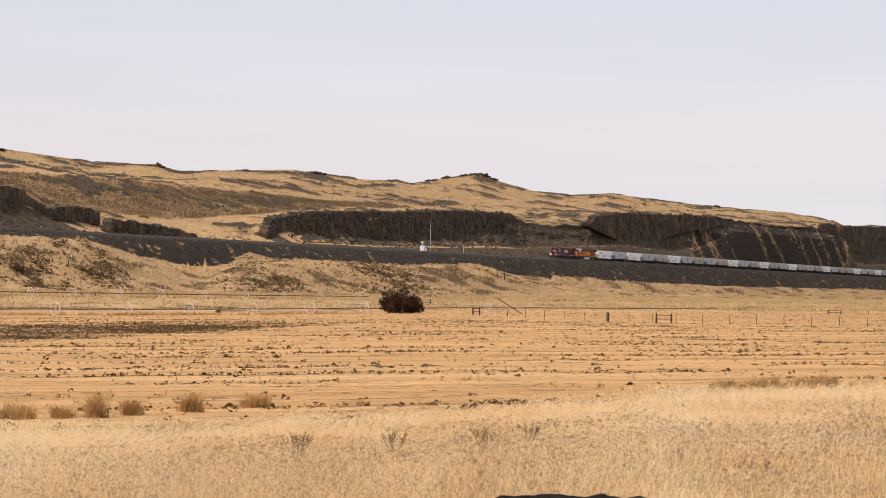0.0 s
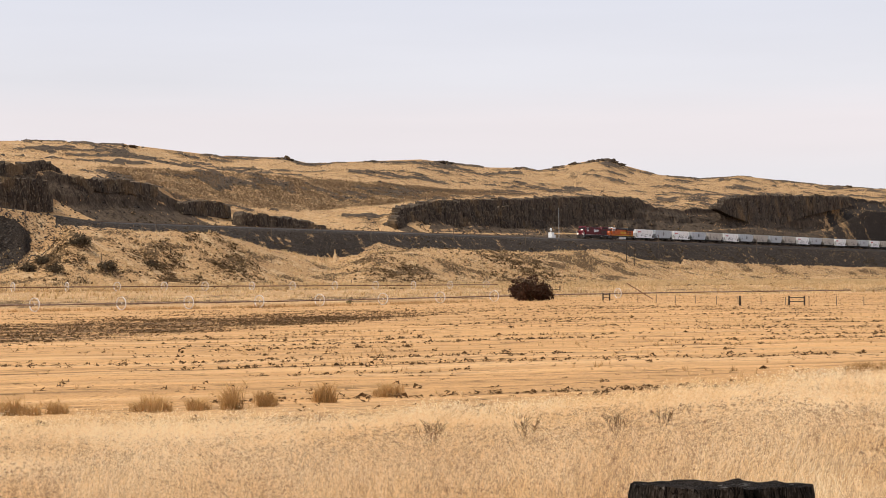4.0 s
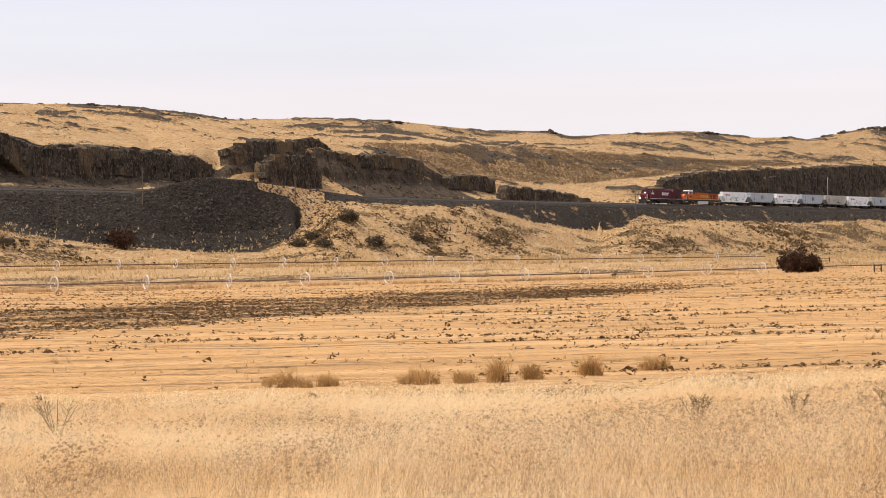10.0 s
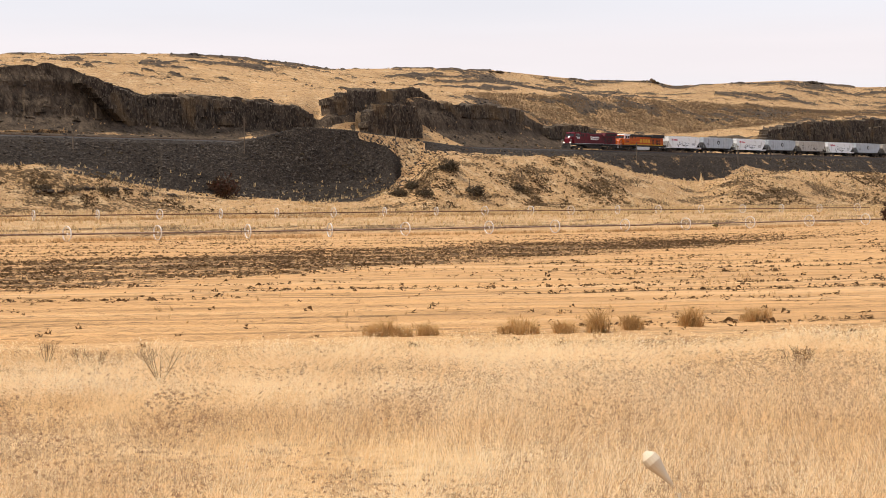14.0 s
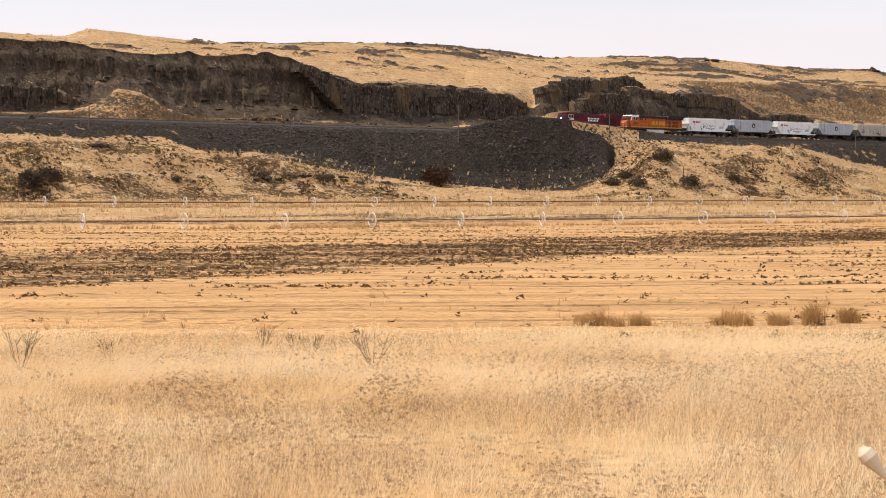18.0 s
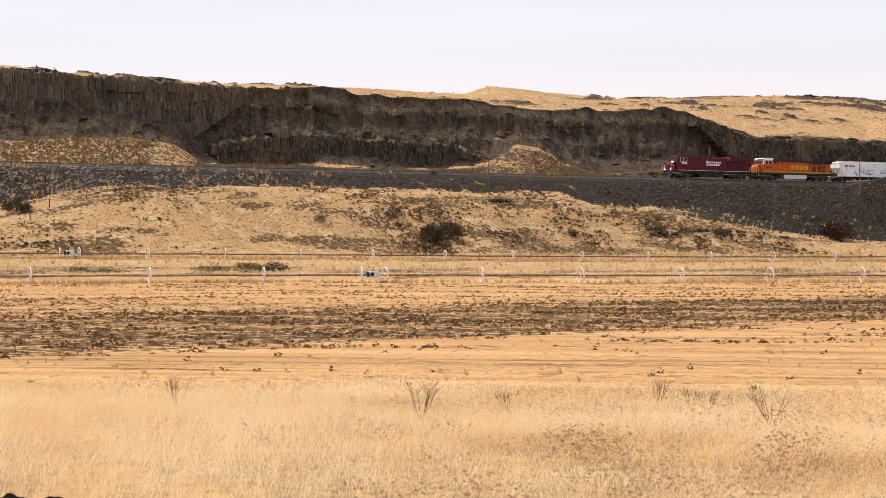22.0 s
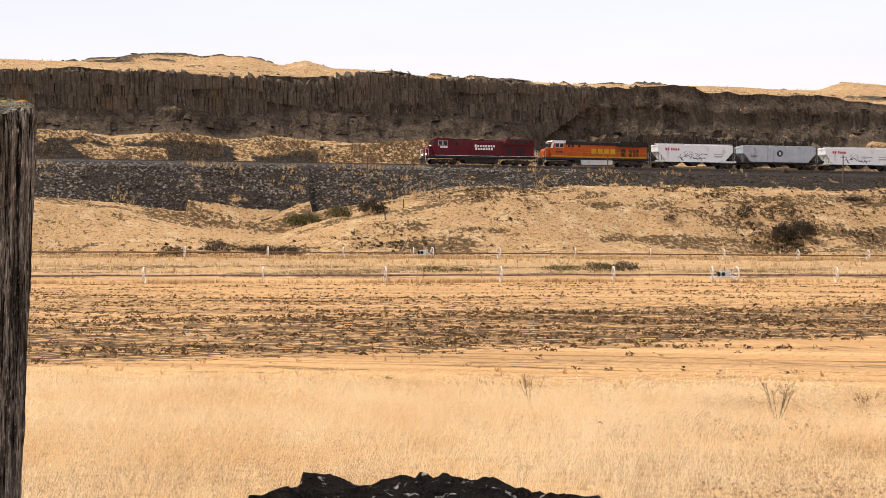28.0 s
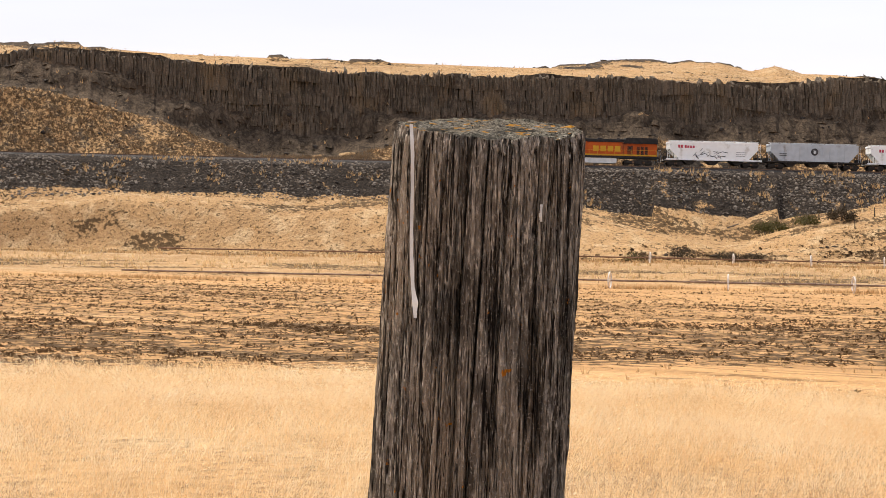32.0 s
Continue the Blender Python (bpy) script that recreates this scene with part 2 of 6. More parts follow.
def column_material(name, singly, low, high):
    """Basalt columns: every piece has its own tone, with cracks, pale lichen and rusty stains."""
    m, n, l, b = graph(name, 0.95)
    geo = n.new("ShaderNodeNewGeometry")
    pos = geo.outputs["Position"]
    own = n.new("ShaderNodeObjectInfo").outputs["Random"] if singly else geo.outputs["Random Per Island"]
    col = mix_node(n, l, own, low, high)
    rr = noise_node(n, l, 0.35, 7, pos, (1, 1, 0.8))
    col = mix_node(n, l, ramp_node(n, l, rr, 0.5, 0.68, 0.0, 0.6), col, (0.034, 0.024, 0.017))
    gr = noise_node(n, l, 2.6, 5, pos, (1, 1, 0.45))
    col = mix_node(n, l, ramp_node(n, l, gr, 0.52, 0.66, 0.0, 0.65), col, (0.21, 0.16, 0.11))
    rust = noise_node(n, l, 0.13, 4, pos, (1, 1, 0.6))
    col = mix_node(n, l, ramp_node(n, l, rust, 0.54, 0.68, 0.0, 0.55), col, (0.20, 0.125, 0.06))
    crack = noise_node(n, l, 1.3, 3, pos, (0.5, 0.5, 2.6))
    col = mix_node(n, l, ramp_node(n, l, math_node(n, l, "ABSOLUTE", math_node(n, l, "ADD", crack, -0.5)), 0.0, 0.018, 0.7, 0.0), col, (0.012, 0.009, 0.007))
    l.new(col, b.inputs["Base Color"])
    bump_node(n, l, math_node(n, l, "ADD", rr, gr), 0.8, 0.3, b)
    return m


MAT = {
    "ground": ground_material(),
    # One basalt in a pale and a dark copy; the dark puts shade into colour
    "column": column_material("pale_basalt_columns", False, (0.086, 0.064, 0.044), (0.138, 0.103, 0.072)),
    "dark_column": column_material("dark_basalt_columns", False, (0.030, 0.021, 0.015), (0.085, 0.062, 0.043)),
    "column_piece": column_material("pale_basalt_pieces", True, (0.086, 0.064, 0.044), (0.138, 0.103, 0.072)),
    "dark_column_piece": column_material("dark_basalt_pieces", True, (0.030, 0.021, 0.015), (0.085, 0.062, 0.043)),
    "ballast": simple("ballast_stone", (0.028, 0.024, 0.021), (0.085, 0.073, 0.064), 6.0, 0.9, bump=0.9, dist=0.05),
    "rail": simple("rail_steel", (0.10, 0.06, 0.04), (0.2, 0.14, 0.10), 3.0, 0.5, 0.6, bump=0.1),
    "tie": simple("creosoted_wood", (0.03, 0.022, 0.017), (0.08, 0.06, 0.045), 4.0, 0.9),
    "red": simple("red_paint", (0.085, 0.004, 0.009), (0.13, 0.008, 0.015), 1.2, 0.5, bump=0.05, dirt=(0.05, 0.011, 0.012)),
    "orange": simple("orange_paint", (0.42, 0.075, 0.009), (0.52, 0.10, 0.012), 1.2, 0.5, bump=0.05, dirt=(0.26, 0.07, 0.022)),
    "yellow": simple("yellow_paint", (0.60, 0.33, 0.02), (0.52, 0.27, 0.02), 1.5, 0.45, bump=0.05),
    "black": simple("black_paint", (0.012, 0.011, 0.011), (0.035, 0.03, 0.028), 1.5, 0.55, bump=0.05),
    "grime": simple("grimy_steel", (0.02, 0.017, 0.015), (0.06, 0.05, 0.042), 2.5, 0.75, 0.2, bump=0.3),
    "white": simple("white_paint", (0.82, 0.80, 0.77), (0.88, 0.87, 0.85), 1.3, 0.5, bump=0.05, dirt=(0.5, 0.45, 0.38)),
    "grey": simple("grey_paint", (0.40, 0.42, 0.44), (0.50, 0.52, 0.54), 1.1, 0.5, bump=0.05, dirt=(0.24, 0.23, 0.22)),
    "tan": simple("tan_paint", (0.42, 0.37, 0.31), (0.52, 0.47, 0.41), 1.1, 0.55, bump=0.05, dirt=(0.26, 0.2, 0.15)),
    "silver": simple("silver_paint", (0.5, 0.5, 0.5), (0.62, 0.62, 0.61), 1.5, 0.4, 0.3, bump=0.05),
    "glass": simple("dark_glass", (0.015, 0.018, 0.02), (0.03, 0.034, 0.036), 1.0, 0.12, bump=0),
    "mark_red": simple("red_lettering", (0.42, 0.03, 0.06), (0.5, 0.05, 0.08), 3.0, 0.5, bump=0),
    "mark_dark": simple("dark_lettering", (0.03, 0.03, 0.035), (0.09, 0.08, 0.08), 3.0, 0.6, bump=0),
    "alloy": simple("weathered_aluminium", (0.58, 0.50, 0.43), (0.78, 0.71, 0.63), 5.0, 0.6, 0.0, bump=0.05),
    "rust": simple("rusty_steel", (0.15, 0.075, 0.04), (0.27, 0.16, 0.10), 5.0, 0.8, 0.2, bump=0.2),
    "pole": simple("weathered_pole_wood", (0.09, 0.065, 0.045), (0.19, 0.145, 0.105), 3.0, 0.9, stretch=(3, 3, 0.3)),
    "pale_pod": simple("papery_husk", (0.50, 0.38, 0.25), (0.66, 0.55, 0.40), 60, 0.9, bump=0.2, dist=0.001),
    "pipe": simple("dull_pipe", (0.13, 0.075, 0.05), (0.30, 0.21, 0.155), 1.5, 0.7, bump=0.05),
    "lamp": glow("lit_lamp", (1.0, 0.9, 0.72), 9.0),
}


# ---- mesh helpers ----


def mesh_of(name, verts, faces, smooth=False):
    me = bpy.data.meshes.new(name)
    verts, faces = np.asarray(verts, np.float32), np.asarray(faces, np.int32)
    k = faces.shape[1]
    me.vertices.add(len(verts))
    me.vertices.foreach_set("co", verts.ravel())
    me.loops.add(faces.size)
    me.loops.foreach_set("vertex_index", faces.ravel())
    me.polygons.add(len(faces))
    me.polygons.foreach_set("loop_start", np.arange(len(faces), dtype=np.int32) * k)
    me.polygons.foreach_set("use_smooth", np.full(len(faces), smooth))
    me.update(calc_edges=True)
    return me


def part(name, bm, material, parent=None, label=""):
    me = bpy.data.meshes.new(name)
    bmesh.ops.recalc_face_normals(bm, faces=bm.faces)
    bm.to_mesh(me)
    bm.free()
    me.materials.append(MAT[material] if isinstance(material, str) else material)
    ob = new(name, me)
    ob.parent = parent
    if label:
        ob["label"] = label
    return ob


def share(ob, name, m, parent):
    """Another object on the same mesh."""
    o = new(name, ob.data)
    o.parent = parent
    o.matrix_basis = m
    return o


def box(bm, x0, x1, y0, y1, z0, z1, m=None, bevel=0.0):
    r = bmesh.ops.create_cube(bm, size=1.0)
    vs = r["verts"]
    for v in vs:
        v.co = Vector(((x0 + x1) / 2 + v.co.x * (x1 - x0), (y0 + y1) / 2 + v.co.y * (y1 - y0), (z0 + z1) / 2 + v.co.z * (z1 - z0)))
    if bevel:
        es = list({ed for v in vs for ed in v.link_edges})
        g = bmesh.ops.bevel(bm, geom=es, offset=bevel, segments=1, affect="EDGES")
        vs = g["verts"]
    if m is not None:
        bmesh.ops.transform(bm, matrix=m, verts=vs)
    return bm


def prism(bm, outline, y0, y1):
    """A solid with an outline in x and z, from y0 to y1."""
    a = [bm.verts.new((x, y0, z)) for x, z in outline]
    b = [bm.verts.new((x, y1, z)) for x, z in outline]
    n = len(a)
    bm.faces.new(a)
    bm.faces.new(b[::-1])
    for i in range(n):
        bm.faces.new((a[i], b[i], b[(i + 1) % n], a[(i + 1) % n]))
    return bm


def rod(bm, p, q, r0, r1=None, seg=8):
    p, q = Vector(p), Vector(q)
    d = q - p
    m = Matrix.Translation((p + q) / 2) @ d.to_track_quat("Z", "Y").to_matrix().to_4x4()
    bmesh.ops.create_cone(bm, cap_ends=True, segments=seg, radius1=r0, radius2=r0 if r1 is None else r1, depth=d.length, matrix=m)
    return bm


def bm_new():
    return bmesh.new()


def thing(name, m, label, category, group=""):
    ob = new(name)
    ob.matrix_basis = m
    return tagged(ob, label, category, group)


# ---- noise on arrays ----


def lattice(ix, iy, seed):
    h = (ix.astype(np.int64) * 374761393 + iy.astype(np.int64) * 668265263 + seed * 982451653) & 0x7FFFFFFF
    h = ((h ^ (h >> 13)) * 1274126177) & 0x7FFFFFFF
    return ((h ^ (h >> 16)) & 0xFFFF) / 65535.0


def vnoise(x, y, seed=0):
    ix, iy = np.floor(x), np.floor(y)
    fx, fy = x - ix, y - iy
    fx, fy = fx * fx * (3 - 2 * fx), fy * fy * (3 - 2 * fy)
    a, b = lattice(ix, iy, seed), lattice(ix + 1, iy, seed)
    c, d = lattice(ix, iy + 1, seed), lattice(ix + 1, iy + 1, seed)
    return (a + (b - a) * fx) * (1 - fy) + (c + (d - c) * fx) * fy


def fbm(x, y, seed=0, octaves=4):
    s, a, tot = 0.0, 1.0, 0.0
    for k in range(octaves):
        s = s + a * vnoise(x * 2 ** k, y * 2 ** k, seed + 17 * k)
        tot += a
        a *= 0.5
    return s / tot


def smooth(x, lo, hi):
    t = np.clip((x - lo) / (hi - lo), 0, 1)
    return t * t * (3 - 2 * t)


# ---- the land ----
RAIL_Y, RAIL_Z = 318.0, 17.15
FIELD_Z = -1.4
LINE_NEAR, LINE_FAR = (198.0, 12.0), (265.0, 11.5)   # distance and bearing of the nearest point of each pipe line

# Profile tables: heights at assumed depths, placed to fit the camera's view
# chainage along the railway and height of the foot or brow in front of the bank
BROW = ((-46, 6.9), (-29, 9.1), (-3, 8.4), (31, 9.8), (46, 7.4), (63, 4.8), (70, 4.4), (80, 7.7), (92, 10.1), (99, 11.6), (123, 12.5),
        (141, 12.9), (161, 12.4), (179, 12), (192, 10.9), (206, 9.8), (222, 8.6), (238, 5.8), (254, 4.2), (278, 3.1), (292, 3.7),
        (309, 7), (318, 14.4), (328, 14.2), (353, 14.1), (372, 13.6), (388, 10.6), (407, 7.9), (423, 5.9), (442, 9.7), (469, 11.1),
        (508, 10.6), (570, 11.3), (597, 10.5), (615, 8.3), (666, 5.2), (757, 3.9), (870, 3.4), (1161, 4.2))
# brow of the cliffs behind the railway
CREST = ((-56, 36.6), (-51, 37.8), (-30, 36.8), (-9, 35.3), (32, 34.8), (63, 35.3), (91, 34.2), (101, 36.4), (124, 35.7), (144, 34.8), (166, 35.4),
         (197, 34), (210, 33.4), (231, 33.4), (258, 34), (266, 31.8), (278, 28.4), (314, 28.6), (330, 27.4), (336, 25), (341, 28.4), (349, 29.6),
         (366, 31), (376, 32), (384, 30.5), (390, 29.2), (420, 28.6), (428, 25.2), (448, 24.4), (456, 22.4), (476, 20.4), (495, 20), (526, 19.8), (545, 22.5),
         (552, 26.8), (572, 29.6), (604, 31.8), (637, 33.2), (660, 34.3), (683, 35.8), (716, 36.6), (738, 37.2), (748, 34.6), (764, 33), (800, 34.8), (828, 36.2),
         (843, 40.8), (886, 43.8), (931, 45.2), (1010, 47.4), (1099, 46.2), (1160, 48.4), (1217, 49), (1248, 53.7), (1268, 51), (1278, 47.5), (1290, 52.5), (1384, 55.8))
# the flat bench behind the low ledges, at the foot of the brown slope
BENCH = ((428, 28.5), (452, 28), (465, 26.4), (506, 25.8), (538, 26.4), (568, 28.8), (614, 33), (646, 35.2), (700, 38))
# lower rim of the bare stone on the bank
BANK_LOW = ((-40, 10.5), (31, 10.3), (40, 8.7), (48, 7.4), (69, 6.4), (81, 8.5), (99, 12.3), (132, 13.2), (170, 12.9), (189, 13.4), (198, 10.3), (228, 7.4), (249, 5.3), (280, 3.2), (316, 3.2),
            (318.5, 15.4), (352, 14.3), (370, 13.0), (386, 11.9), (404, 9.6), (421, 7.8), (440, 8.6), (446, 11.9), (451, 13.2), (472, 10.3),
            (522, 10.6), (566, 11.2), (590, 13.0), (609, 11.5), (622, 9), (641, 7), (666, 5.6), (745, 3.8), (1162, 3.4))
# right-hand rim of the stone heap: height and chainage
HEAP_RIM = ((3.4, 303.5), (5.7, 312), (9.5, 316.6), (13.2, 316.4), (16.1, 311.5), (17.4, 303.5), (19.5, 299))
# foot of the cliffs: spoil and grassy humps
HUMP = ((-60, 30), (-45, 29), (-25, 24), (-10, 18.5), (5, 18), (20, 21.5), (35, 23.2), (45, 23.2), (50, 21.8), (63, 23.2), (71, 22), (79, 22.8), (86, 21.8), (95, 21.6),
        (110, 22.8), (121, 23.2), (129, 22), (135, 18.6), (160, 18.5), (194, 18.5), (199, 20.8), (205, 23.8), (211, 23), (217, 20.3), (225, 18.5), (300, 18.5), (440, 18), (600, 18.5),
        (740, 22), (835, 26), (905, 24.5), (955, 30), (1000, 39), (1060, 40.2), (1200, 40.6), (1235, 33), (1262, 26), (1400, 27))
# brow of the second rise
RISE = ((-70, 44), (100, 42), (270, 40), (330, 41), (380, 40), (420, 38), (460, 39), (520, 40), (600, 41), (680, 40.5), (760, 42),
        (900, 46), (1100, 52), (1400, 60), (1600, 62))
# the skyline
SKY = ((-83, 52.5), (-68, 53.5), (-37, 52), (25, 50.3), (47, 50.2), (67, 52.8), (88, 56.3), (116, 56.2), (125, 53.0), (132, 54.6), (140, 50.5),
       (176, 48.5), (208, 47), (248, 47), (276, 47.5), (296, 49), (306, 53.2), (327, 52.8), (362, 52.4), (391, 54.8), (426, 57), (464, 57.1),
       (506, 55.4), (563, 58.4), (604, 59.4), (667, 58), (712, 60), (732, 58.2), (770, 61), (833, 65.5), (904, 64.7), (943, 66.6), (964, 66),
       (1029, 75.1), (1053, 77.4), (1077, 74.5), (1129, 70.9), (1194, 71.4), (1266, 76.5), (1447, 77), (1711, 82), (1747, 79.8), (1855, 80.5),
       (1893, 70.5), (1930, 77.6), (2066, 82.2))


def along(table, u):
    t = np.array(table)
    return np.interp(u, t[:, 0], t[:, 1])


def line_r(line, b):
    return line[0] / np.maximum(np.cos(b - radians(line[1])), 0.25)


def grass_edge(b):
    """Distance at which the tall grass ends and the mown field begins."""
    d = np.degrees(b)
    return np.interp(d, (-9, 16, 36, 54, 62, 67, 72, 76), (47, 42, 38.5, 40, 46, 52, 61, 67))


def row_frame(x, y, bearing=-16.5):
    """Across and along the weedy strip of the field; the mown rows lie at another angle."""
    c, q = math.cos(radians(bearing)), math.sin(radians(bearing))
    return x * q + y * c, x * c - y * q




def outcrop_field(x, y):
    """Above zero where dark rock breaks through the grass of the hills, in long low bands."""
    return 0.62 * fbm(x / 30, y / 11, 12, 4) + 0.38 * fbm(x / 6, y / 5, 15, 3) - 0.60 - 0.035 * (1 - smooth(x, 250, 400)) + 0.028 * smooth(x, 380, 560) + 0.02 * smooth(y, 480, 515)


def land():
    fine = np.arange(-13, 77.6, 0.075)
    rest = np.arange(80, 346, 3.0)
    deg = np.concatenate([fine, rest])
    b = np.radians(deg)[None, :]
    n = b.shape[1]
    cosb = np.where((deg > -70) & (deg < 78), np.cos(np.radians(deg)), math.cos(radians(77.6)))
    cosb = np.maximum(cosb, math.cos(radians(77.6)))[None, :]
    relief = np.where(deg > 200, smooth(deg, 300, 346), 1 - smooth(deg, 77.6, 100))[None, :]

    def at_y(y):
        return y / cosb

    def u_at(y):
        return y * np.tan(np.clip(np.where(b > math.pi, b - 2 * math.pi, b), -1.2, radians(77.6)))

    r_edge = grass_edge(np.where(b > math.pi, b - 2 * math.pi, b))
    r1 = line_r(LINE_NEAR, b) + 9
    r2 = np.maximum(line_r(LINE_FAR, b), r1 + 20)
    keys = [(np.full((1, n), 0.004), 0.0 * b), (np.full((1, n), 3.0), 0.0 * b), (np.full((1, n), 12.0), -0.25 + 0 * b), (r_edge, FIELD_Z + 0 * b),
            (r1, np.interp(deg, (-10, 15, 25, 35, 50, 56, 60, 64), (-1.8, -1.75, -1.65, -1.88, -1.95, -1.9, -1.6, FIELD_Z))[None, :]), (r2, np.interp(deg, (10, 22, 36, 49, 58, 66), (0.75, 0.6, 0.15, 0.25, 0.05, 0.3))[None, :]), (np.maximum(at_y(266.0), r2 + 8), 1.1 + 0 * b)]
    brow = along(BROW, u_at(292.0))
    heap = along(((268, 0), (279, 2.4), (288, 4.4), (302, 4.1), (318, 3.0), (336, 1.2), (348, 0)), u_at(306.0))
    keys += [(at_y(291.0), brow), (at_y(298.0), np.where(brow < 6, brow + 4.2, np.maximum(brow - 0.6, brow * 0.55 + 5))),
             (at_y(307.5), 15.6 + heap), (at_y(311.5), 16.4 + 0.75 * heap), (at_y(315.0), 16.35 + 0 * b), (at_y(323.5), 16.35 + 0 * b), (at_y(329.0), 17.2 + 0 * b),
             (at_y(337.0), along(HUMP, u_at(337.0))), (at_y(350.0), along(CREST, u_at(350.0)) + (fbm(u_at(350.0) / 7, 0 * b, 66, 3) - 0.5) * 2.6), (at_y(376.0), np.where((u_at(376.0) > 428) & (u_at(376.0) < 700), along(BENCH, u_at(376.0)), 0.5 * along(CREST, u_at(376.0)) + 0.5 * along(RISE, u_at(376.0)) - 1.5)),
             (at_y(410.0), along(RISE, u_at(410.0))), (at_y(520.0), along(SKY, u_at(520.0))), (at_y(640.0), along(SKY, u_at(520.0)) - 6),
             (np.maximum(at_y(900.0), 3000) * 0 + 4700, 30 + 0 * b)]
    counts = (4, 6, 22, 74, 26, 14, 34, 10, 26, 7, 4, 5, 6, 22, 58, 24, 22, 52, 6, 4)
    rs, zs, tags = [], [], []
    for k, c in enumerate(counts):
        (ra, za), (rb, zb) = keys[k], keys[k + 1]
        s = (np.arange(c) / c)[:, None]
        e = s * s * (3 - 2 * s) if k in (2, 5, 6) else s ** 2.2 if k == 14 else s
        rs.append(ra + (rb - ra) * s)
        zs.append(za + (zb - za) * e)
        tags += [(k, float(q)) for q in s[:, 0]]
    rs.append(keys[-1][0])
    zs.append(keys[-1][1])
    tags.append((len(counts), 0.0))
    r, z = np.vstack(rs), np.vstack(zs)
    seg = np.array([k for k, _ in tags])[:, None]
    part_of = np.array([q for _, q in tags])[:, None]
    x, y = r * np.sin(b), r * np.cos(b)
    flat_z = np.where(r < 12, 0, FIELD_Z)
    z = flat_z + (z - flat_z) * np.where(seg >= 4, relief, 1)
    # relief
    rough1, rough2 = fbm(x / 16, y / 16, 1), fbm(x / 4, y / 4, 2)
    z = z + np.where((seg >= 6) & (seg <= 7), (rough1 - 0.5) * 2.2 + (rough2 - 0.5) * 0.7, 0) * relief
    z = z + np.where((seg >= 4) & (seg <= 5), (rough2 - 0.5) * 0.35, 0)
    z = z + np.where(seg < 4, (fbm(x / 5, y / 5, 3) - 0.5) * 0.12, 0)
    bank = (seg >= 8) & (seg <= 8)
    z = z + np.where(bank, (rough2 - 0.5) * 0.7, 0)
    # cliffs: columns and ledges push the face in and out
    cliffy = along(((-60, 1), (330, 1), (340, 0.55), (430, 0.5), (456, 0.35), (540, 0.35), (560, 0.96), (960, 1), (1010, 0.6), (1200, 0.6), (1245, 1), (1400, 1)), u_at(345.0))
    face = (seg == 14)
    swell = smooth(part_of, 0, 0.12) * (1 - smooth(part_of, 0.86, 1.0))
    cu = 260 * np.log1p(np.maximum(u_at(345.0), -200) / 260)
    col = fbm(cu / 3.2 + 0 * z, z / 9.0, 5, 4) - 0.5
    bulge = fbm(cu / 19 + 0 * z, z / 12.0, 6, 3) - 0.5
    push = (col * 2.0 + bulge * 3.5) * swell * cliffy
    ledge = np.sin((z + 3 * fbm(cu / 30 + 0 * z, z * 0, 8)) * 1.1)
    # upright blocks with sharp sides, each set back a little differently
    block = np.floor(cu / 1.1 + 1.2 * vnoise(cu / 6 + 0 * z, z / 7, 61))
    tier = np.floor(z / 4.2 + 3.0 * lattice(block, 0 * block, 62))
    push = push + (lattice(block, tier, 63) - 0.5) * 0.8 * swell * smooth(cliffy, 0.75, 0.9)
    r = np.where(face, r + (push + ledge * 0.35 * swell) / cosb, r)
    z = np.where(face, z + (fbm(cu / 7 + 0 * z, z / 4, 9) - 0.5) * 2.2 * swell * cliffy, z)
    x, y = r * np.sin(b), r * np.cos(b)
    # hills with outcrops
    hill = (seg >= 15) & (seg <= 17)
    hx, hy = x / 34, y / 22
    swellh = (fbm(hx / 2.2, hy / 2.2, 11) - 0.5) * 9 * np.where(seg == 17, np.clip(part_of * 4, 0, 1) * np.clip((1 - part_of) * 4, 0, 1), np.where(seg == 16, 0.4, 0.2))
    z = z + np.where(hill, swellh, 0)
    oc = outcrop_field(x, y)
    crop = np.where(hill, smooth(oc, 0.0, 0.05), 0) * np.where(seg == 15, smooth(part_of, 0.1, 0.5), 1)
    crest_rock = smooth(fbm(u_at(520.0) / 22, 0 * z, 13, 3), 0.57, 0.64) * smooth(u_at(520.0), 105, 135) * (1 - smooth(u_at(520.0), 120, 140) * (1 - smooth(u_at(520.0), 300, 420)))
    crop = crop * np.where(seg == 17, 1.0, smooth(u_at(400.0), 190, 260))
    crop = np.maximum(crop, np.where((seg == 17) & (part_of > 0.95), crest_rock, 0))
    crop = np.where(seg == 18, np.where(part_of < 0.06, crest_rock, 0), crop)
    z = z + crop * (0.1 + 1.3 * fbm(x / 5, y / 4, 14)) * np.where((seg == 17) & (part_of > 0.9) | (seg == 18), 0.6, 1)
    # cover: rock, broken stone, brush with painted tuft shade, mown field
    rock = np.where(face, np.clip(cliffy * (smooth(cliffy, 0.75, 1.0) + (1 - smooth(cliffy, 0.75, 1.0)) * smooth(part_of, 0.45, 0.75)) * (0.55 + 0.9 * smooth(part_of, 0.08, 0.3)) - 0.75 * smooth(fbm(cu / 16 + 0 * z, z / 3.2, 21), 0.56, 0.66) * (part_of < 0.75), 0, 1), 0)
    low_foot = 1 - smooth(along(HUMP, u_at(337.0)), 18.6, 20.5)
    scree = smooth(u_at(340.0), 930, 960) * (1 - smooth(u_at(340.0), 1235, 1260))
    drift = smooth(fbm((u_at(340.0) + 1.6 * z) / 9, z / 40, 24, 3), 0.5, 0.62)
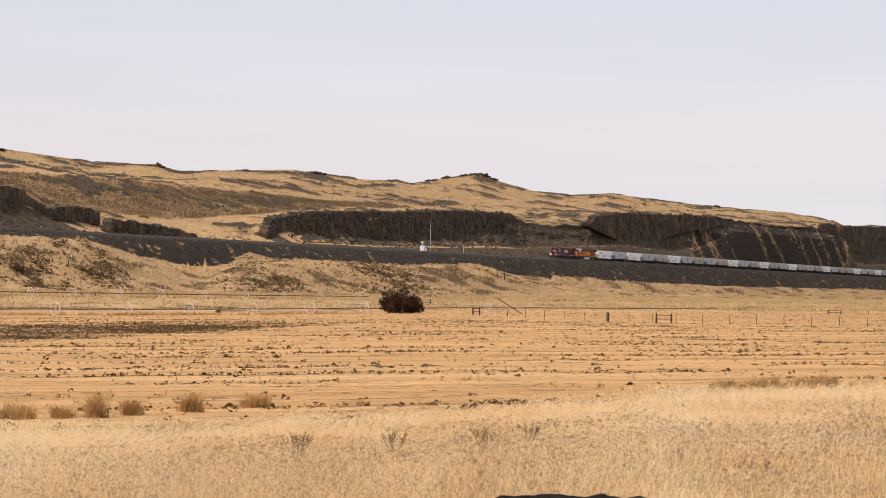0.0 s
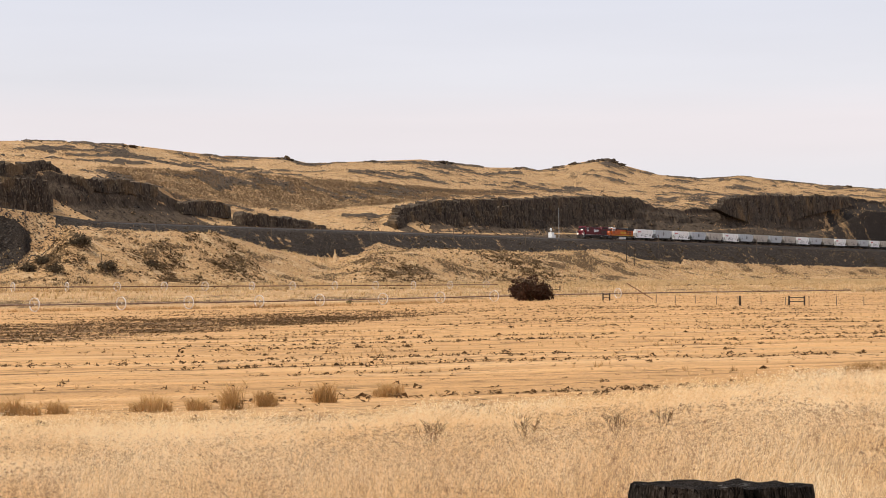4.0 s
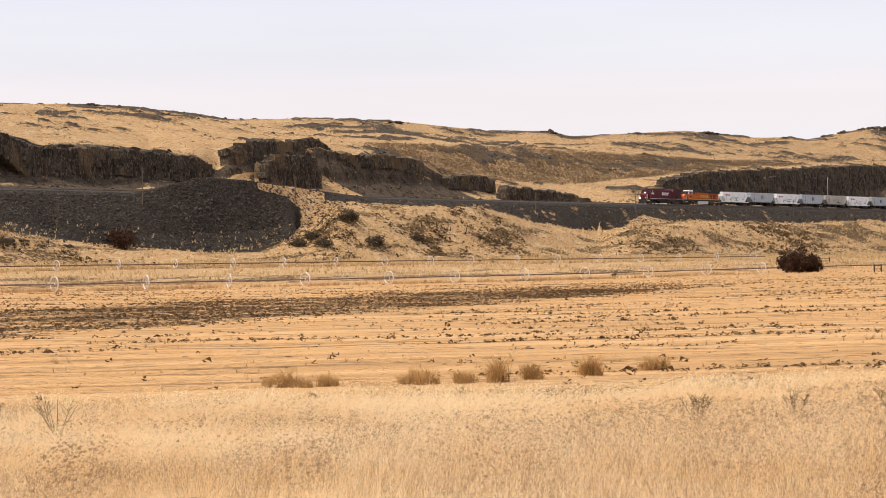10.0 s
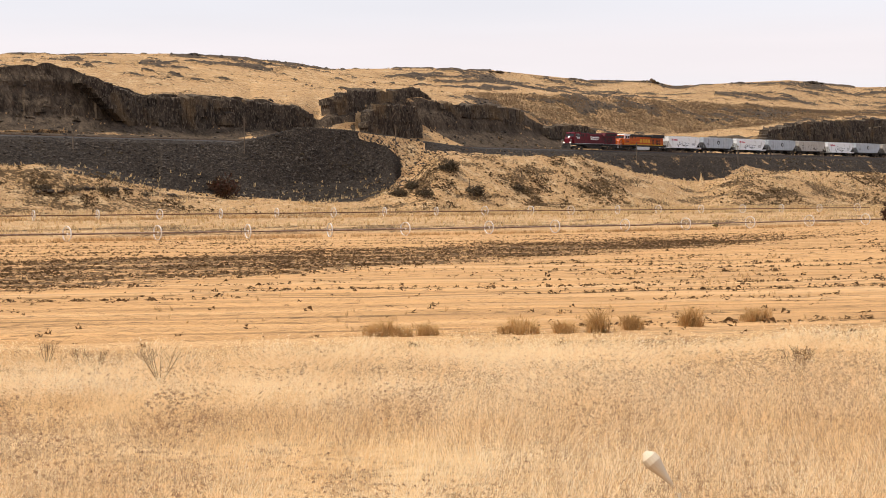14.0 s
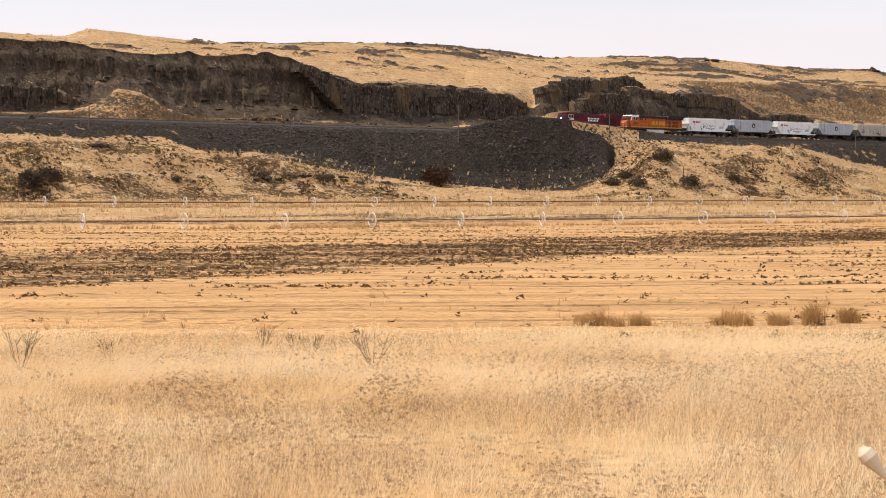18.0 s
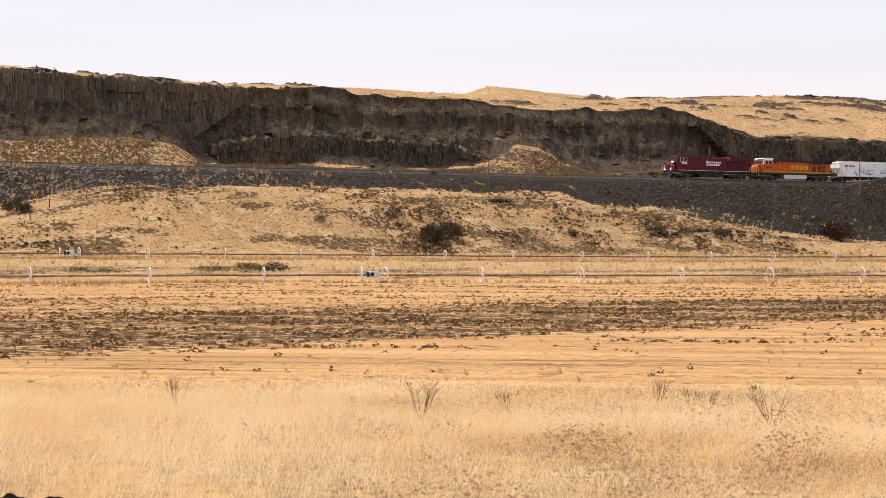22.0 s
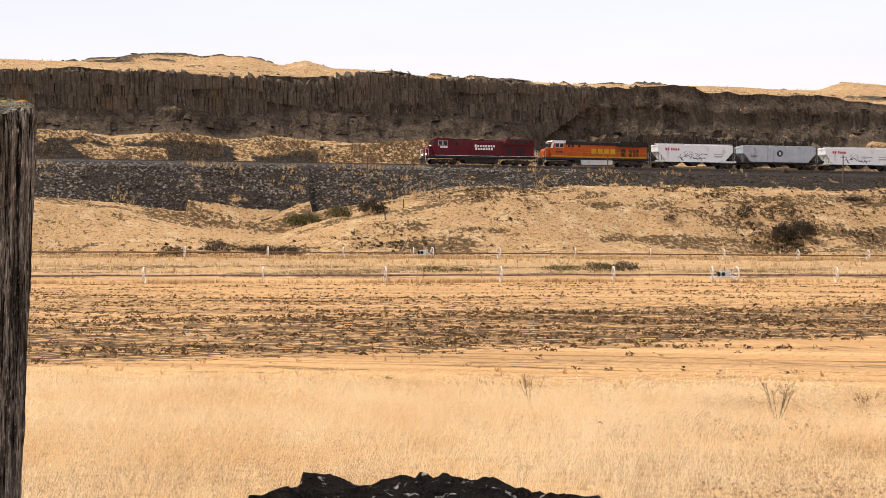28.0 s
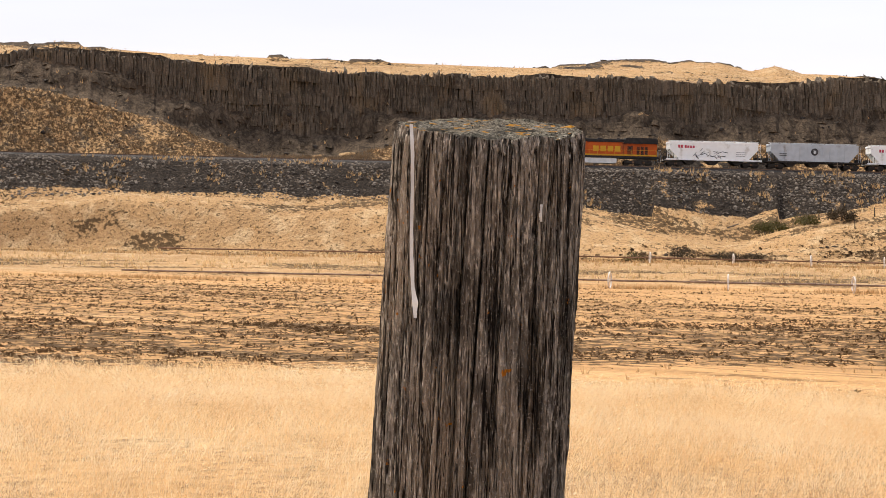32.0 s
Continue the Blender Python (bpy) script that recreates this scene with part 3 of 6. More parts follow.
    rock = np.where(seg == 13, cliffy * (0.14 + 0.85 * low_foot + 0.3 * smooth(u_at(337.0), 620, 720)) + 0.4 * smooth(fbm(cu / 9 + 0 * z, z / 5, 22), 0.48, 0.7), rock)
    rock = np.where((seg == 13) & (u_at(337.0) < 232), 0.16 + 0.75 * low_foot + 0.22 * (1 - smooth(u_at(337.0), 0, 25)) + 0.26 * smooth(u_at(337.0), 185, 195), rock)
    rock = np.where((seg == 13) & (u_at(337.0) > 330) & (u_at(337.0) < 550), 0.15 + 0.6 * smooth(fbm((cu + 1.3 * z) / 6, z / 25, 25, 3), 0.48, 0.58), rock)
    rock = np.where((seg == 13) & (u_at(337.0) > 545), 0.72, rock)
    rock = np.where(face & (u_at(337.0) > 336) & (u_at(337.0) < 545), 0.05 + 0.8 * smooth(fbm((cu + 1.3 * z) / 6, z / 25, 25, 3), 0.50, 0.60), rock)
    rock = np.where((seg == 13) | face, rock * (1 - scree), rock)
    rock = np.where(seg == 15, cliffy * (1 - smooth(part_of, 0.0, 0.1)) * (1 - smooth(u_at(350.0), 330, 338) * (1 - smooth(u_at(350.0), 545, 556))), rock)
    rock = np.maximum(rock, crop)
    stone = np.where((seg >= 8) & (seg <= 12), 1.0, 0)
    rim = 1 - smooth(u_at(302.0) - np.interp(z, [a for a, _ in HEAP_RIM], [b_ for _, b_ in HEAP_RIM]), -1.5, 1.0)
    ub = u_at(296.0)
    bare = smooth(z - along(BANK_LOW, ub) + 1.6 * (fbm(x / 5, y / 4, 26) - 0.5), -0.5, 0.5)
    bare = np.where(ub < 318, bare * np.maximum(rim, ub < 296), bare)
    tufts = smooth(fbm((ub + 1.1 * z) / 2.0, z / 8, 23, 3), 0.5, 0.66) * np.where(ub < 200, 0.34, np.where(ub > 318, 0.40, 0.0))
    stone = np.where(seg == 8, bare - tufts * (1 - smooth(z, 15.2, 15.8)), stone)
    big_heap = smooth(u_at(300.0), 200, 240) * rim
    stone = np.where((seg == 7) | ((seg == 6) & (part_of > 0.6)), big_heap * smooth(z - along(BANK_LOW, ub), -0.6, 0.4), stone)
    stone = np.where((seg == 9) & (ub > 296), np.maximum(np.maximum(rim, smooth(z, 15.9, 16.2)), smooth(ub, 318, 346)), stone)
    stone = np.where((seg == 13) | face, scree * (1 - 0.5 * drift), stone)
    stone = np.where((seg == 13) & (u_at(337.0) > 8) & (u_at(337.0) < 88), 0.9 * (1 - smooth(part_of, 0.6, 0.95)) * smooth(fbm(cu / 12 + 0 * z, z / 6, 27), 0.36, 0.5), stone)
    # Even base tone darkens mound ground in place of shadowed tuft bases
    brush = np.where((seg >= 5) & (seg <= 7), 0.31 + 0.08 * smooth(x, 300, 600) + smooth(fbm(x / 11, y / 3, 31), 0.48, 0.66) * 0.34, 0)
    brush = np.where(seg == 13, 0.52, brush)
    brush = np.where(seg == 4, 0.12 + 0.5 * smooth(fbm(x / 12, y / 4, 71), 0.42, 0.6) * smooth(part_of, 0.05, 0.2) * (1 - smooth(part_of, 0.55, 0.8)), brush)
    brown = smooth(u_at(390.0), 425, 450) * (1 - smooth(u_at(380.0), 620, 700))
    brush = np.where((seg == 14), 0.3, brush)
    brush = np.where((seg == 13) | (seg == 14), np.maximum(brush, 0.52 * scree), brush)
    brush = np.where(((seg == 8) | (seg == 9)) & (stone < 0.9), 0.42, brush)
    brush = np.where((seg >= 15) & (seg <= 17), 0.33 + 0.09 * smooth(x, 380, 800) + 0.20 * smooth(oc, -0.06, 0.0), brush)
    brush = np.where(seg == 16, np.maximum(brush, 0.60 * brown + 0.3 * brown * (fbm((u_at(390.0) + 1.2 * z) / 5, z / 20, 28, 3) - 0.5)), brush)
    rd, ra = row_frame(x, y)
    far_end = np.interp(ra, (-60, 90, 200), (78, 77, 66))
    band = smooth(rd, 43, 49) * (1 - smooth(rd, far_end - 4, far_end + 4)) * (1 - smooth(ra, 150, 205))
    thin = smooth(rd, 70, 80) * (1 - smooth(ra + 0.5 * (rd - 75), 70, 120)) * 0.75
    near_row = (1 - smooth(rd, 40, 46)) * 0.30 * (1 - smooth(ra, 40, 140) * 0.5)
    md, ma = row_frame(x, y, MOWN)
    rows = vnoise(ma / 34, md / 2.3, 33)
    rows = 0.3 * rows + 0.45 * fbm(ma / 8, md / 3, 36) * 1.4 + 0.25 * smooth(np.sin(md * 2 * math.pi / 6.2 + 6 * vnoise(ma / 40, md / 9, 34)), -0.4, 0.9)
    brush = np.where(seg == 3, np.maximum(np.maximum(band, thin), near_row) * (0.33 + 0.42 * rows), brush)
    field = np.where(seg == 3, smooth(part_of, 0.0, 0.02), np.where(seg == 4, 1 - smooth(part_of, 0.0, 0.25), 0.0))
    verts = np.stack([x, y, z], -1).reshape(-1, 3)
    nr = x.shape[0]
    i, j = np.meshgrid(np.arange(nr - 1), np.arange(n), indexing="ij")
    jn = (j + 1) % n
    faces = np.stack([i * n + j, i * n + jn, (i + 1) * n + jn, (i + 1) * n + j], -1).reshape(-1, 4)[:, ::-1]
    me = mesh_of("ground", verts, faces, True)
    sharp = np.repeat(np.isin(seg[:-1, 0], (14,)), n)
    me.polygons.foreach_set("use_smooth", ~sharp)
    col = np.stack(np.broadcast_arrays(np.clip(rock, 0, 1), np.clip(stone, 0, 1), np.clip(brush, 0, 1), np.clip(field, 0, 1)), -1).reshape(-1, 4)
    attr = me.color_attributes.new("cover", "FLOAT_COLOR", "POINT")
    attr.data.foreach_set("color", col.astype(np.float32).ravel())
    me.materials.append(MAT["ground"])
    ob = tagged(new("ground", me), "dry straw-coloured valley land with dark basalt cliffs", "ground", kind="structure")
    return ob, x, y, z, seg, part_of


GROUND, GX, GY, GZ, GSEG, GPART = land()
G_DEG = 0.075
G_R = np.hypot(GX, GY)


def ground_z(x, y):
    """Height of the land at a place before the viewer."""
    d = math.degrees(math.atan2(x, y))
    j = int(np.clip(round((d + 13) / G_DEG), 0, 1207))
    return float(np.interp(math.hypot(x, y), G_R[:, j], GZ[:, j]))


# ---- basalt cliffs ----


def cliff(rim, foot, seen_at, y0, width, tiers, seed, label, rock="dark_column", back=0.16):
    """A face of broken basalt columns in uneven tiers; rim and foot are heights along the chainage at the depth seen_at."""
    rng = np.random.default_rng(seed)
    k = y0 / seen_at
    quads = []
    stop = rim[-1][0]

    def wavy(q, u, size):
        return float(fbm(np.array(u / size), np.array(q * 3.7), seed, 3)) - 0.5

    for n in range(tiers):
        u = rim[0][0] + rng.random()
        while u < stop:
            far = math.hypot(u, y0) / 400
            stout = rng.random()
            w = width * far * (0.45 + 1.3 * stout ** 2.2)
            top, low = float(along(rim, u)), float(along(foot, u)) - 0.6
            a = max(0.0, (n + 1.1 * wavy(n, u, 11)) / tiers) if n else 0.0
            b = (n + 1 + 1.1 * wavy(n + 1, u, 11)) / tiers if n < tiers - 1 else 1.0
            za, zb = low + (top - low) * a - 0.5, low + (top - low) * b + rng.normal() * 0.22
            if zb - za > 0.35:
                y = y0 + 3.0 * wavy(20, u, 14) + 1.3 * wavy(30 + n, u, 5) + back * (zb - low) + rng.normal() * 0.13
                half = w * (0.5 + 0.15 * rng.random())
                d, g = 0.15 + 0.3 * rng.random(), 0.2 * rng.random()
                ring6 = ((-half, d), (-half * (0.2 + 0.5 * rng.random()), g), (half * (0.2 + 0.5 * rng.random()), 0), (half, d * rng.random()), (half, 3.4), (-half, 3.4))
                slope, tip, lean = rng.normal() * 0.25, rng.normal() * 0.16, rng.normal() * 0.07
                quads.append([(u * k + px * (1 if zz == za else 0.92) + (lean if zz == zb else 0), y + py + (0.10 * (zb - za) if zz == zb else 0),
                               1.6 + (zz - 1.6) * k + (slope * px / half + tip * py if zz == zb else 0)) for zz in (za, zb) for px, py in ring6])
            u += w * 0.85
    f = np.array([(i, (i + 1) % 6, 6 + (i + 1) % 6, 6 + i) for i in range(6)] + [(6, 7, 8, 9), (6, 9, 10, 11)])
    T = tagged(new("cliff"), label, "cliff", kind="structure")
    quads.sort(key=lambda q: math.hypot(q[0][0], q[0][1]))
    for group in [[q] for q in quads[:300]] + ([quads[300:]] if len(quads) > 300 else []):
        singly = len(group) == 1
        me = mesh_of("column", np.array(group).reshape(-1, 3), (f[None] + (np.arange(len(group)) * 12)[:, None, None]).reshape(-1, 4))
        me.materials.append(MAT[rock + "_piece" if singly else rock])
        o = new("column", me)
        o.parent = T
        if not singly:
            o["kind"] = "stuff"
    return T


def stretch_of(table, a, b):
    """The piece of a table between two chainages."""
    return [(a, float(along(table, a)))] + [q for q in table if a < q[0] < b] + [(b, float(along(table, b)))]


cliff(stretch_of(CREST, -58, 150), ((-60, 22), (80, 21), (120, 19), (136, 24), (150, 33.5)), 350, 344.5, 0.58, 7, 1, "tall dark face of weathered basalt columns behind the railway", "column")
cliff(((140, 22.5), (148, 24), (158, 25.2), (170, 25), (183, 24), (193, 24.5), (200, 22)), ((140, 17.5), (200, 17.5)), 343, 339.5, 0.7, 4, 11, "rusty broken rock wall at the foot of the slope")
cliff(stretch_of(CREST, 262, 334), ((262, 32), (271, 25), (280, 19.5), (300, 20), (334, 21.5)), 350, 343.5, 0.9, 5, 2, "dark overhanging basalt cliff with upright columns")
cliff(((349.3, 26), (353, 28.3), (365, 29.2), (370, 28.6)), ((349, 20.5), (370, 21.5)), 345, 341.5, 0.9, 4, 3, "square block of basalt columns beside the railway")
cliff(((342, 30.2), (352, 32.5), (367, 33.3), (375, 34.6), (380, 33.9), (384, 31), (388, 27.8)), ((342, 27), (352, 27.5), (369, 27.5), (375, 26), (388, 24)), 352, 348.5, 1.0, 3, 4, "upper ledge of dark basalt with a stepped end")
cliff(((386.5, 30.6), (396, 30.3), (408, 30.9), (421, 29.8), (423, 27)), ((386, 28), (397, 27), (405, 26.3), (423, 25.4)), 352, 347.5, 1.0, 3, 5, "low ledge of basalt columns over a steep scree")
cliff(((428, 24.6), (437, 25.8), (448, 25.6), (450.5, 23.6)), ((428, 22.8), (450, 22)), 348, 345.0, 1.1, 2, 6, "short dark rock ledge in the grass")
cliff(((447, 22.2), (459, 21.8), (476, 20.6), (489, 19.4)), ((447, 18), (489, 17.5)), 340, 337.5, 1.2, 2, 7, "low broken rock ledge beside the track")
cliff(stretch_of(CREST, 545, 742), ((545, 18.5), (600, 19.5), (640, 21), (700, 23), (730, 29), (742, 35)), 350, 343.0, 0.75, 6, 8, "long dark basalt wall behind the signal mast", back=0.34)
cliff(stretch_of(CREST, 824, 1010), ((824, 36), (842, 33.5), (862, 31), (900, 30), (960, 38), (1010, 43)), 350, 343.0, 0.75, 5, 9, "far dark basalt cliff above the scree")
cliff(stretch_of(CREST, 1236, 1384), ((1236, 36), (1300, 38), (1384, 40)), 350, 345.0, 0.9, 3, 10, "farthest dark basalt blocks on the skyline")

# ---- the railway ----


def railway():
    x0, x1 = -140.0, 1640.0
    bm = bm_new()
    a = [(-2.9, 16.3), (-1.6, 16.93), (1.6, 16.93), (2.9, 16.3)]
    cols = [[bm.verts.new((x, RAIL_Y + dy, z)) for dy, z in a] for x in np.linspace(x0, x1, 180)]
    for p, q in zip(cols, cols[1:]):
        for i in range(3):
            bm.faces.new((p[i], q[i], q[i + 1], p[i + 1]))
    bed = part("ballast", bm, "ballast")
    tagged(bed, "dark grey crushed stone ballast under the rails", "track bed", kind="structure")
    track = thing("railway_track", pose(0, RAIL_Y, 16.93), "pair of rusty steel rails on dark wooden ties", "railway track")
    for dy in (-0.75, 0.75):
        bm = bm_new()
        box(bm, x0, x1, dy - 0.035, dy + 0.035, 0.03, 0.22)
        box(bm, x0, x1, dy - 0.075, dy + 0.075, 0.012, 0.03)
        part("rail", bm, "rail", track)
    n = 1200
    xs = -60 + np.arange(n) * 0.55
    base = np.array([(sx, sy, sz) for sx in (-0.11, 0.11) for sy in (-1.3, 1.3) for sz in (-0.1, 0.012)])
    v = (xs[:, None, None] * np.array([1, 0, 0]) + base[None]).reshape(-1, 3)
    fq = np.array([(0, 1, 3, 2), (4, 6, 7, 5), (0, 4, 5, 1), (2, 3, 7, 6), (1, 5, 7, 3), (0, 2, 6, 4)])
    me = mesh_of("ties", v, (np.arange(n)[:, None, None] * 8 + fq[None]).reshape(-1, 4))
    me.materials.append(MAT["tie"])
    o = new("ties", me)
    o.parent = track
    o["kind"] = "stuff"


railway()


def wheel_mesh(r=0.5):
    bm = bm_new()
    rod(bm, (0, -0.07, 0), (0, 0.07, 0), r, seg=20)
    rod(bm, (0, -0.10, 0), (0, -0.07, 0), r * 0.42, seg=12)
    return bm


def truck(parent, x, axles, spread):
    """A bogie: side frames, wheels, springs."""
    bm = bm_new()
    h = spread * (axles - 1) / 2
    for y in (-1.08, 1.08):
        prism(bm, [(-h - 0.5, 0.42), (-h - 0.5, 0.7), (-h * 0.5, 0.95), (h * 0.5, 0.95), (h + 0.5, 0.7), (h + 0.5, 0.42), (h * 0.4, 0.35), (-h * 0.4, 0.35)], y - 0.08, y + 0.08)
    box(bm, -0.25, 0.25, -1.0, 1.0, 0.5, 0.95)
    t = part("truck", bm, "grime", parent)
    t.location = (x, 0, 0)
    first = None
    for k in range(axles):
        for y in (-0.78, 0.78):
            m = pose(-h + k * spread, y, 0.5)
            if first is None:
                first = part("wheel", wheel_mesh(), "grime", t)
                first.matrix_basis = m
            else:
                share(first, "wheel", m, t)
    bm = bm_new()
    for xs in (-0.12, 0.12) if axles == 2 else (-1.0, -0.8, 0.8, 1.0):
        rod(bm, (xs, -1.18, 0.4), (xs, -1.18, 0.72), 0.09, seg=8)
    part("spring", bm, "rust", t)["kind"] = "stuff"
    return t


def locomotive(name, paint, label, group):
    red = paint == "red"
    L = thing(name, pose(700, RAIL_Y, RAIL_Z), label, "locomotive", group)
    # deck and steps
    bm = bm_new()
    box(bm, 0.9, 21.6, -1.52, 1.52, 1.22, 1.6, bevel=0.03)
    part("frame_sill", bm, "black", L)
    bm = bm_new()
    for x in (0.55, 21.4):
        for k in range(4):
            box(bm, x, x + 0.5, -1.5, -1.0, 0.45 + k * 0.28, 0.49 + k * 0.28)
            box(bm, x, x + 0.5, 1.0, 1.5, 0.45 + k * 0.28, 0.49 + k * 0.28)
        for y in (-1.5, -1.0, 1.0, 1.47):
            box(bm, x, x + 0.04, y, y + 0.03, 0.4, 1.6)
            box(bm, x + 0.46, x + 0.5, y, y + 0.03, 0.4, 1.6)
    part("steps", bm, "grime", L)["kind"] = "stuff"
    bm = bm_new()
    prism(bm, [(0.45, 0.12), (0.62, 0.12), (0.85, 1.25), (0.72, 1.25)], -1.4, 1.4)
    part("snowplow", bm, "grime", L)
    for x0, x1 in ((-0.05, 0.75), (21.55, 22.3)):
        part("coupler", box(bm_new(), x0, x1, -0.14, 0.14, 0.78, 1.02, bevel=0.03), "grime", L)
    # nose
    bm = bm_new()
    prism(bm, [(0.95, 1.6), (0.95, 2.75), (1.35, 3.2), (2.35, 3.35), (2.35, 1.6)], -0.95, 0.95)
    part("nose", bm, paint, L)
    # cab
    bm = bm_new()
    prism(bm, [(2.3, 1.6), (2.05, 3.3), (2.35, 4.2), (2.7, 4.5), (5.0, 4.5), (5.0, 1.6)], -1.5, 1.5)
    cab = part("cab", bm, paint, L)
    bm = bm_new()
    prism(bm, [(2.3, 4.42), (2.62, 4.66), (5.05, 4.66), (5.05, 4.5), (2.7, 4.5)], -1.54, 1.54)
    part("roof", bm, "white" if not red else "red", cab)
    for x0, x1 in ((3.0, 3.72), (3.9, 4.6)):
        bm = bm_new()
        box(bm, x0, x1, -1.512, -1.49, 3.42, 4.12, bevel=0.005)
        pane = part("window", bm, "glass", cab)
        bm = bm_new()
        for q in ((x0 - 0.06, x0, 3.36, 4.18), (x1, x1 + 0.06, 3.36, 4.18), (x0, x1, 3.36, 3.42), (x0, x1, 4.12, 4.18)):
            box(bm, q[0], q[1], -1.53, -1.5, q[2], q[3])
        part("window_trim", bm, "silver", pane)
    for y0, y1 in ((-1.35, -0.5), (-0.42, 0.42), (0.5, 1.35)):
        bm = bm_new()
        box(bm, -0.02, 0.0, y0, y1, 0, 0.72, Matrix.Translation((2.06, 0, 3.42)) @ pose(0, 0, 0, 0, 18, 0))
        part("windshield", bm, "glass", cab)
    bm = bm_new()
    box(bm, 2.35, 2.42, -0.25, 0.25, 4.2, 4.42)
    part("number_board", bm, "black", cab)
    for y in (-0.12, 0.12):
        bm = bm_new()
        rod(bm, (2.02, y, 3.34), (1.92, y, 3.34), 0.09, 0.1, 10)
        part("headlight", bm, "lamp" if red else "silver", L, "lit round headlight" if red else "unlit headlight")
    for y in (-1.05, 1.05):
        bm = bm_new()
        rod(bm, (0.86, y, 1.78), (0.76, y, 1.78), 0.1, 0.11, 10)
        part("ditch_light", bm, "lamp" if red else "silver", L, "lit ditch light" if red else "unlit ditch light")
    # hood: electrical cabinet, engine room, radiator
    bm = bm_new()
    box(bm, 5.0, 9.2, -1.15, 1.15, 1.6, 4.42, bevel=0.06)
    part("cabinet_hood", bm, paint, L)
    bm = bm_new()
    box(bm, 9.2, 15.6, -0.98, 0.98, 1.6, 4.3, bevel=0.08)
    part("engine_hood", bm, paint, L)
    bm = bm_new()
    prism(bm, [(15.6, 1.6), (15.6, 4.3), (21.0, 4.3), (21.3, 4.0), (21.3, 1.6)], -1.0, 1.0)
    part("radiator_hood", bm, paint, L)
    top = "red" if red else "black"
    bm = bm_new()
    box(bm, 5.0, 9.3, -1.0, 1.0, 4.42, 4.62, bevel=0.05)
    box(bm, 9.3, 15.5, -0.8, 0.8, 4.3, 4.5, bevel=0.05)
    if not red:
        box(bm, 5.02, 21.25, -1.165, 1.165, 3.95, 4.44, bevel=0.02)
    part("hood_top", bm, "black", L)
    bm = bm_new()
    prism(bm, [(15.4, 3.75), (15.9, 4.72), (21.0, 4.72), (21.35, 4.5), (21.35, 3.75)], -1.5, 1.5)
    rad = part("radiator_wing", bm, top if not red else "red", L)
    for k in range(5):
        bm = bm_new()
        box(bm, 16.3 + k * 0.95, 17.1 + k * 0.95, -1.512, -1.49, 3.92, 4.45)
        part("radiator_screen", bm, "black", rad)
    bm = bm_new()
    box(bm, 11.2, 12.0, -0.4, 0.4, 4.5, 4.72, bevel=0.04)
    part("exhaust_stack", bm, "grime", L)
    for x in (5.6, 6.3, 7.6):
        bm = bm_new()
        box(bm, x, x + 0.45, -1.17, -1.14, 3.5, 4.1)
        part("vent", bm, "black", L)
    for x, w, z0, z1 in ((16.2, 0.9, 1.9, 3.4), (17.8, 0.5, 1.9, 3.3), (18.5, 0.5, 1.9, 3.3), (19.2, 0.5, 1.9, 3.3)):
        bm = bm_new()
        for k in range(8):
            z = z0 + (z1 - z0) * k / 8
            box(bm, x, x + w, -1.035, -0.99, z, z + (z1 - z0) / 11)
        part("grille", bm, "black", L)
    for k in range(6):
        bm = bm_new()
        box(bm, 9.5 + k * 1.0, 10.35 + k * 1.0, -1.0, -0.975, 1.75, 3.5, bevel=0.01)
        part("hood_door", bm, paint, L)
    # fuel tank and air gear
    bm = bm_new()
    prism(bm, [(8.2, 0.35), (8.05, 0.6), (8.05, 1.22), (14.3, 1.22), (14.3, 0.6), (14.15, 0.35)], -1.4, 1.4)
    part("fuel_tank", bm, "grime" if red else "silver", L, "" if red else "pale grey fuel tank")
    for y in (-1.2, 1.2):
        part("air_tank", rod(bm_new(), (6.7, y, 1.0), (8.0, y, 1.0), 0.2, seg=10), "grime", L)
    truck(L, 4.2, 3, 1.9)
    truck(L, 18.1, 3, 1.9)
    # handrails
    for y in (-1.5, 1.5):
        bm = bm_new()
        for x in np.arange(5.2, 21.3, 1.45):
            rod(bm, (x, y, 1.6), (x, y, 2.62), 0.022, seg=5)
        rod(bm, (5.2, y, 2.62), (21.2, y, 2.62), 0.024, seg=5)
        part("handrail", bm, "black" if red else "yellow", L)
        for xa, xb in ((0.6, 1.1), (21.4, 21.9)):
            bm = bm_new()
            for x in (xa, xb):
                rod(bm, (x, y, 0.6), (x, y, 2.72), 0.025, seg=5)
            rod(bm, (xa, y, 2.7), (xb, y, 2.7), 0.025, seg=5)
            part("grab_iron", bm, "white" if red else "silver", L, "white-painted grab irons at the steps")
    part("antenna", rod(bm_new(), (3.4, -0.3, 4.66), (3.4, -0.3, 4.95), 0.03, seg=6), "black", L)
    part("horn", box(bm_new(), 3.1, 3.8, 0.1, 0.5, 4.66, 4.82, bevel=0.03), "black", L)
    # lettering as plain shapes, stripes
    y = -1.165
    if red:
        for row, z, x0, n in ((0, 3.2, 10.0, 8), (1, 2.7, 10.1, 7)):
            for k in range(n):
                bm = bm_new()
                box(bm, x0 + k * 0.5, x0 + k * 0.5 + 0.32, -1.03, -0.99, z, z + (0.36 if k else 0.46))
                part("lettering", bm, "white", L)
        bm = bm_new()
        for k in range(4):
            box(bm, 3.35 + k * 0.36, 3.6 + k * 0.36, -1.52, -1.49, 2.9, 3.22)
        part("number_mark", bm, "white", L)["kind"] = "stuff"
        bm = bm_new()
        box(bm, 2.4, 21.2, -1.535, -1.5, 1.58, 1.63)
        part("sill_stripe", bm, "white", L)
    else:
        bm = bm_new()
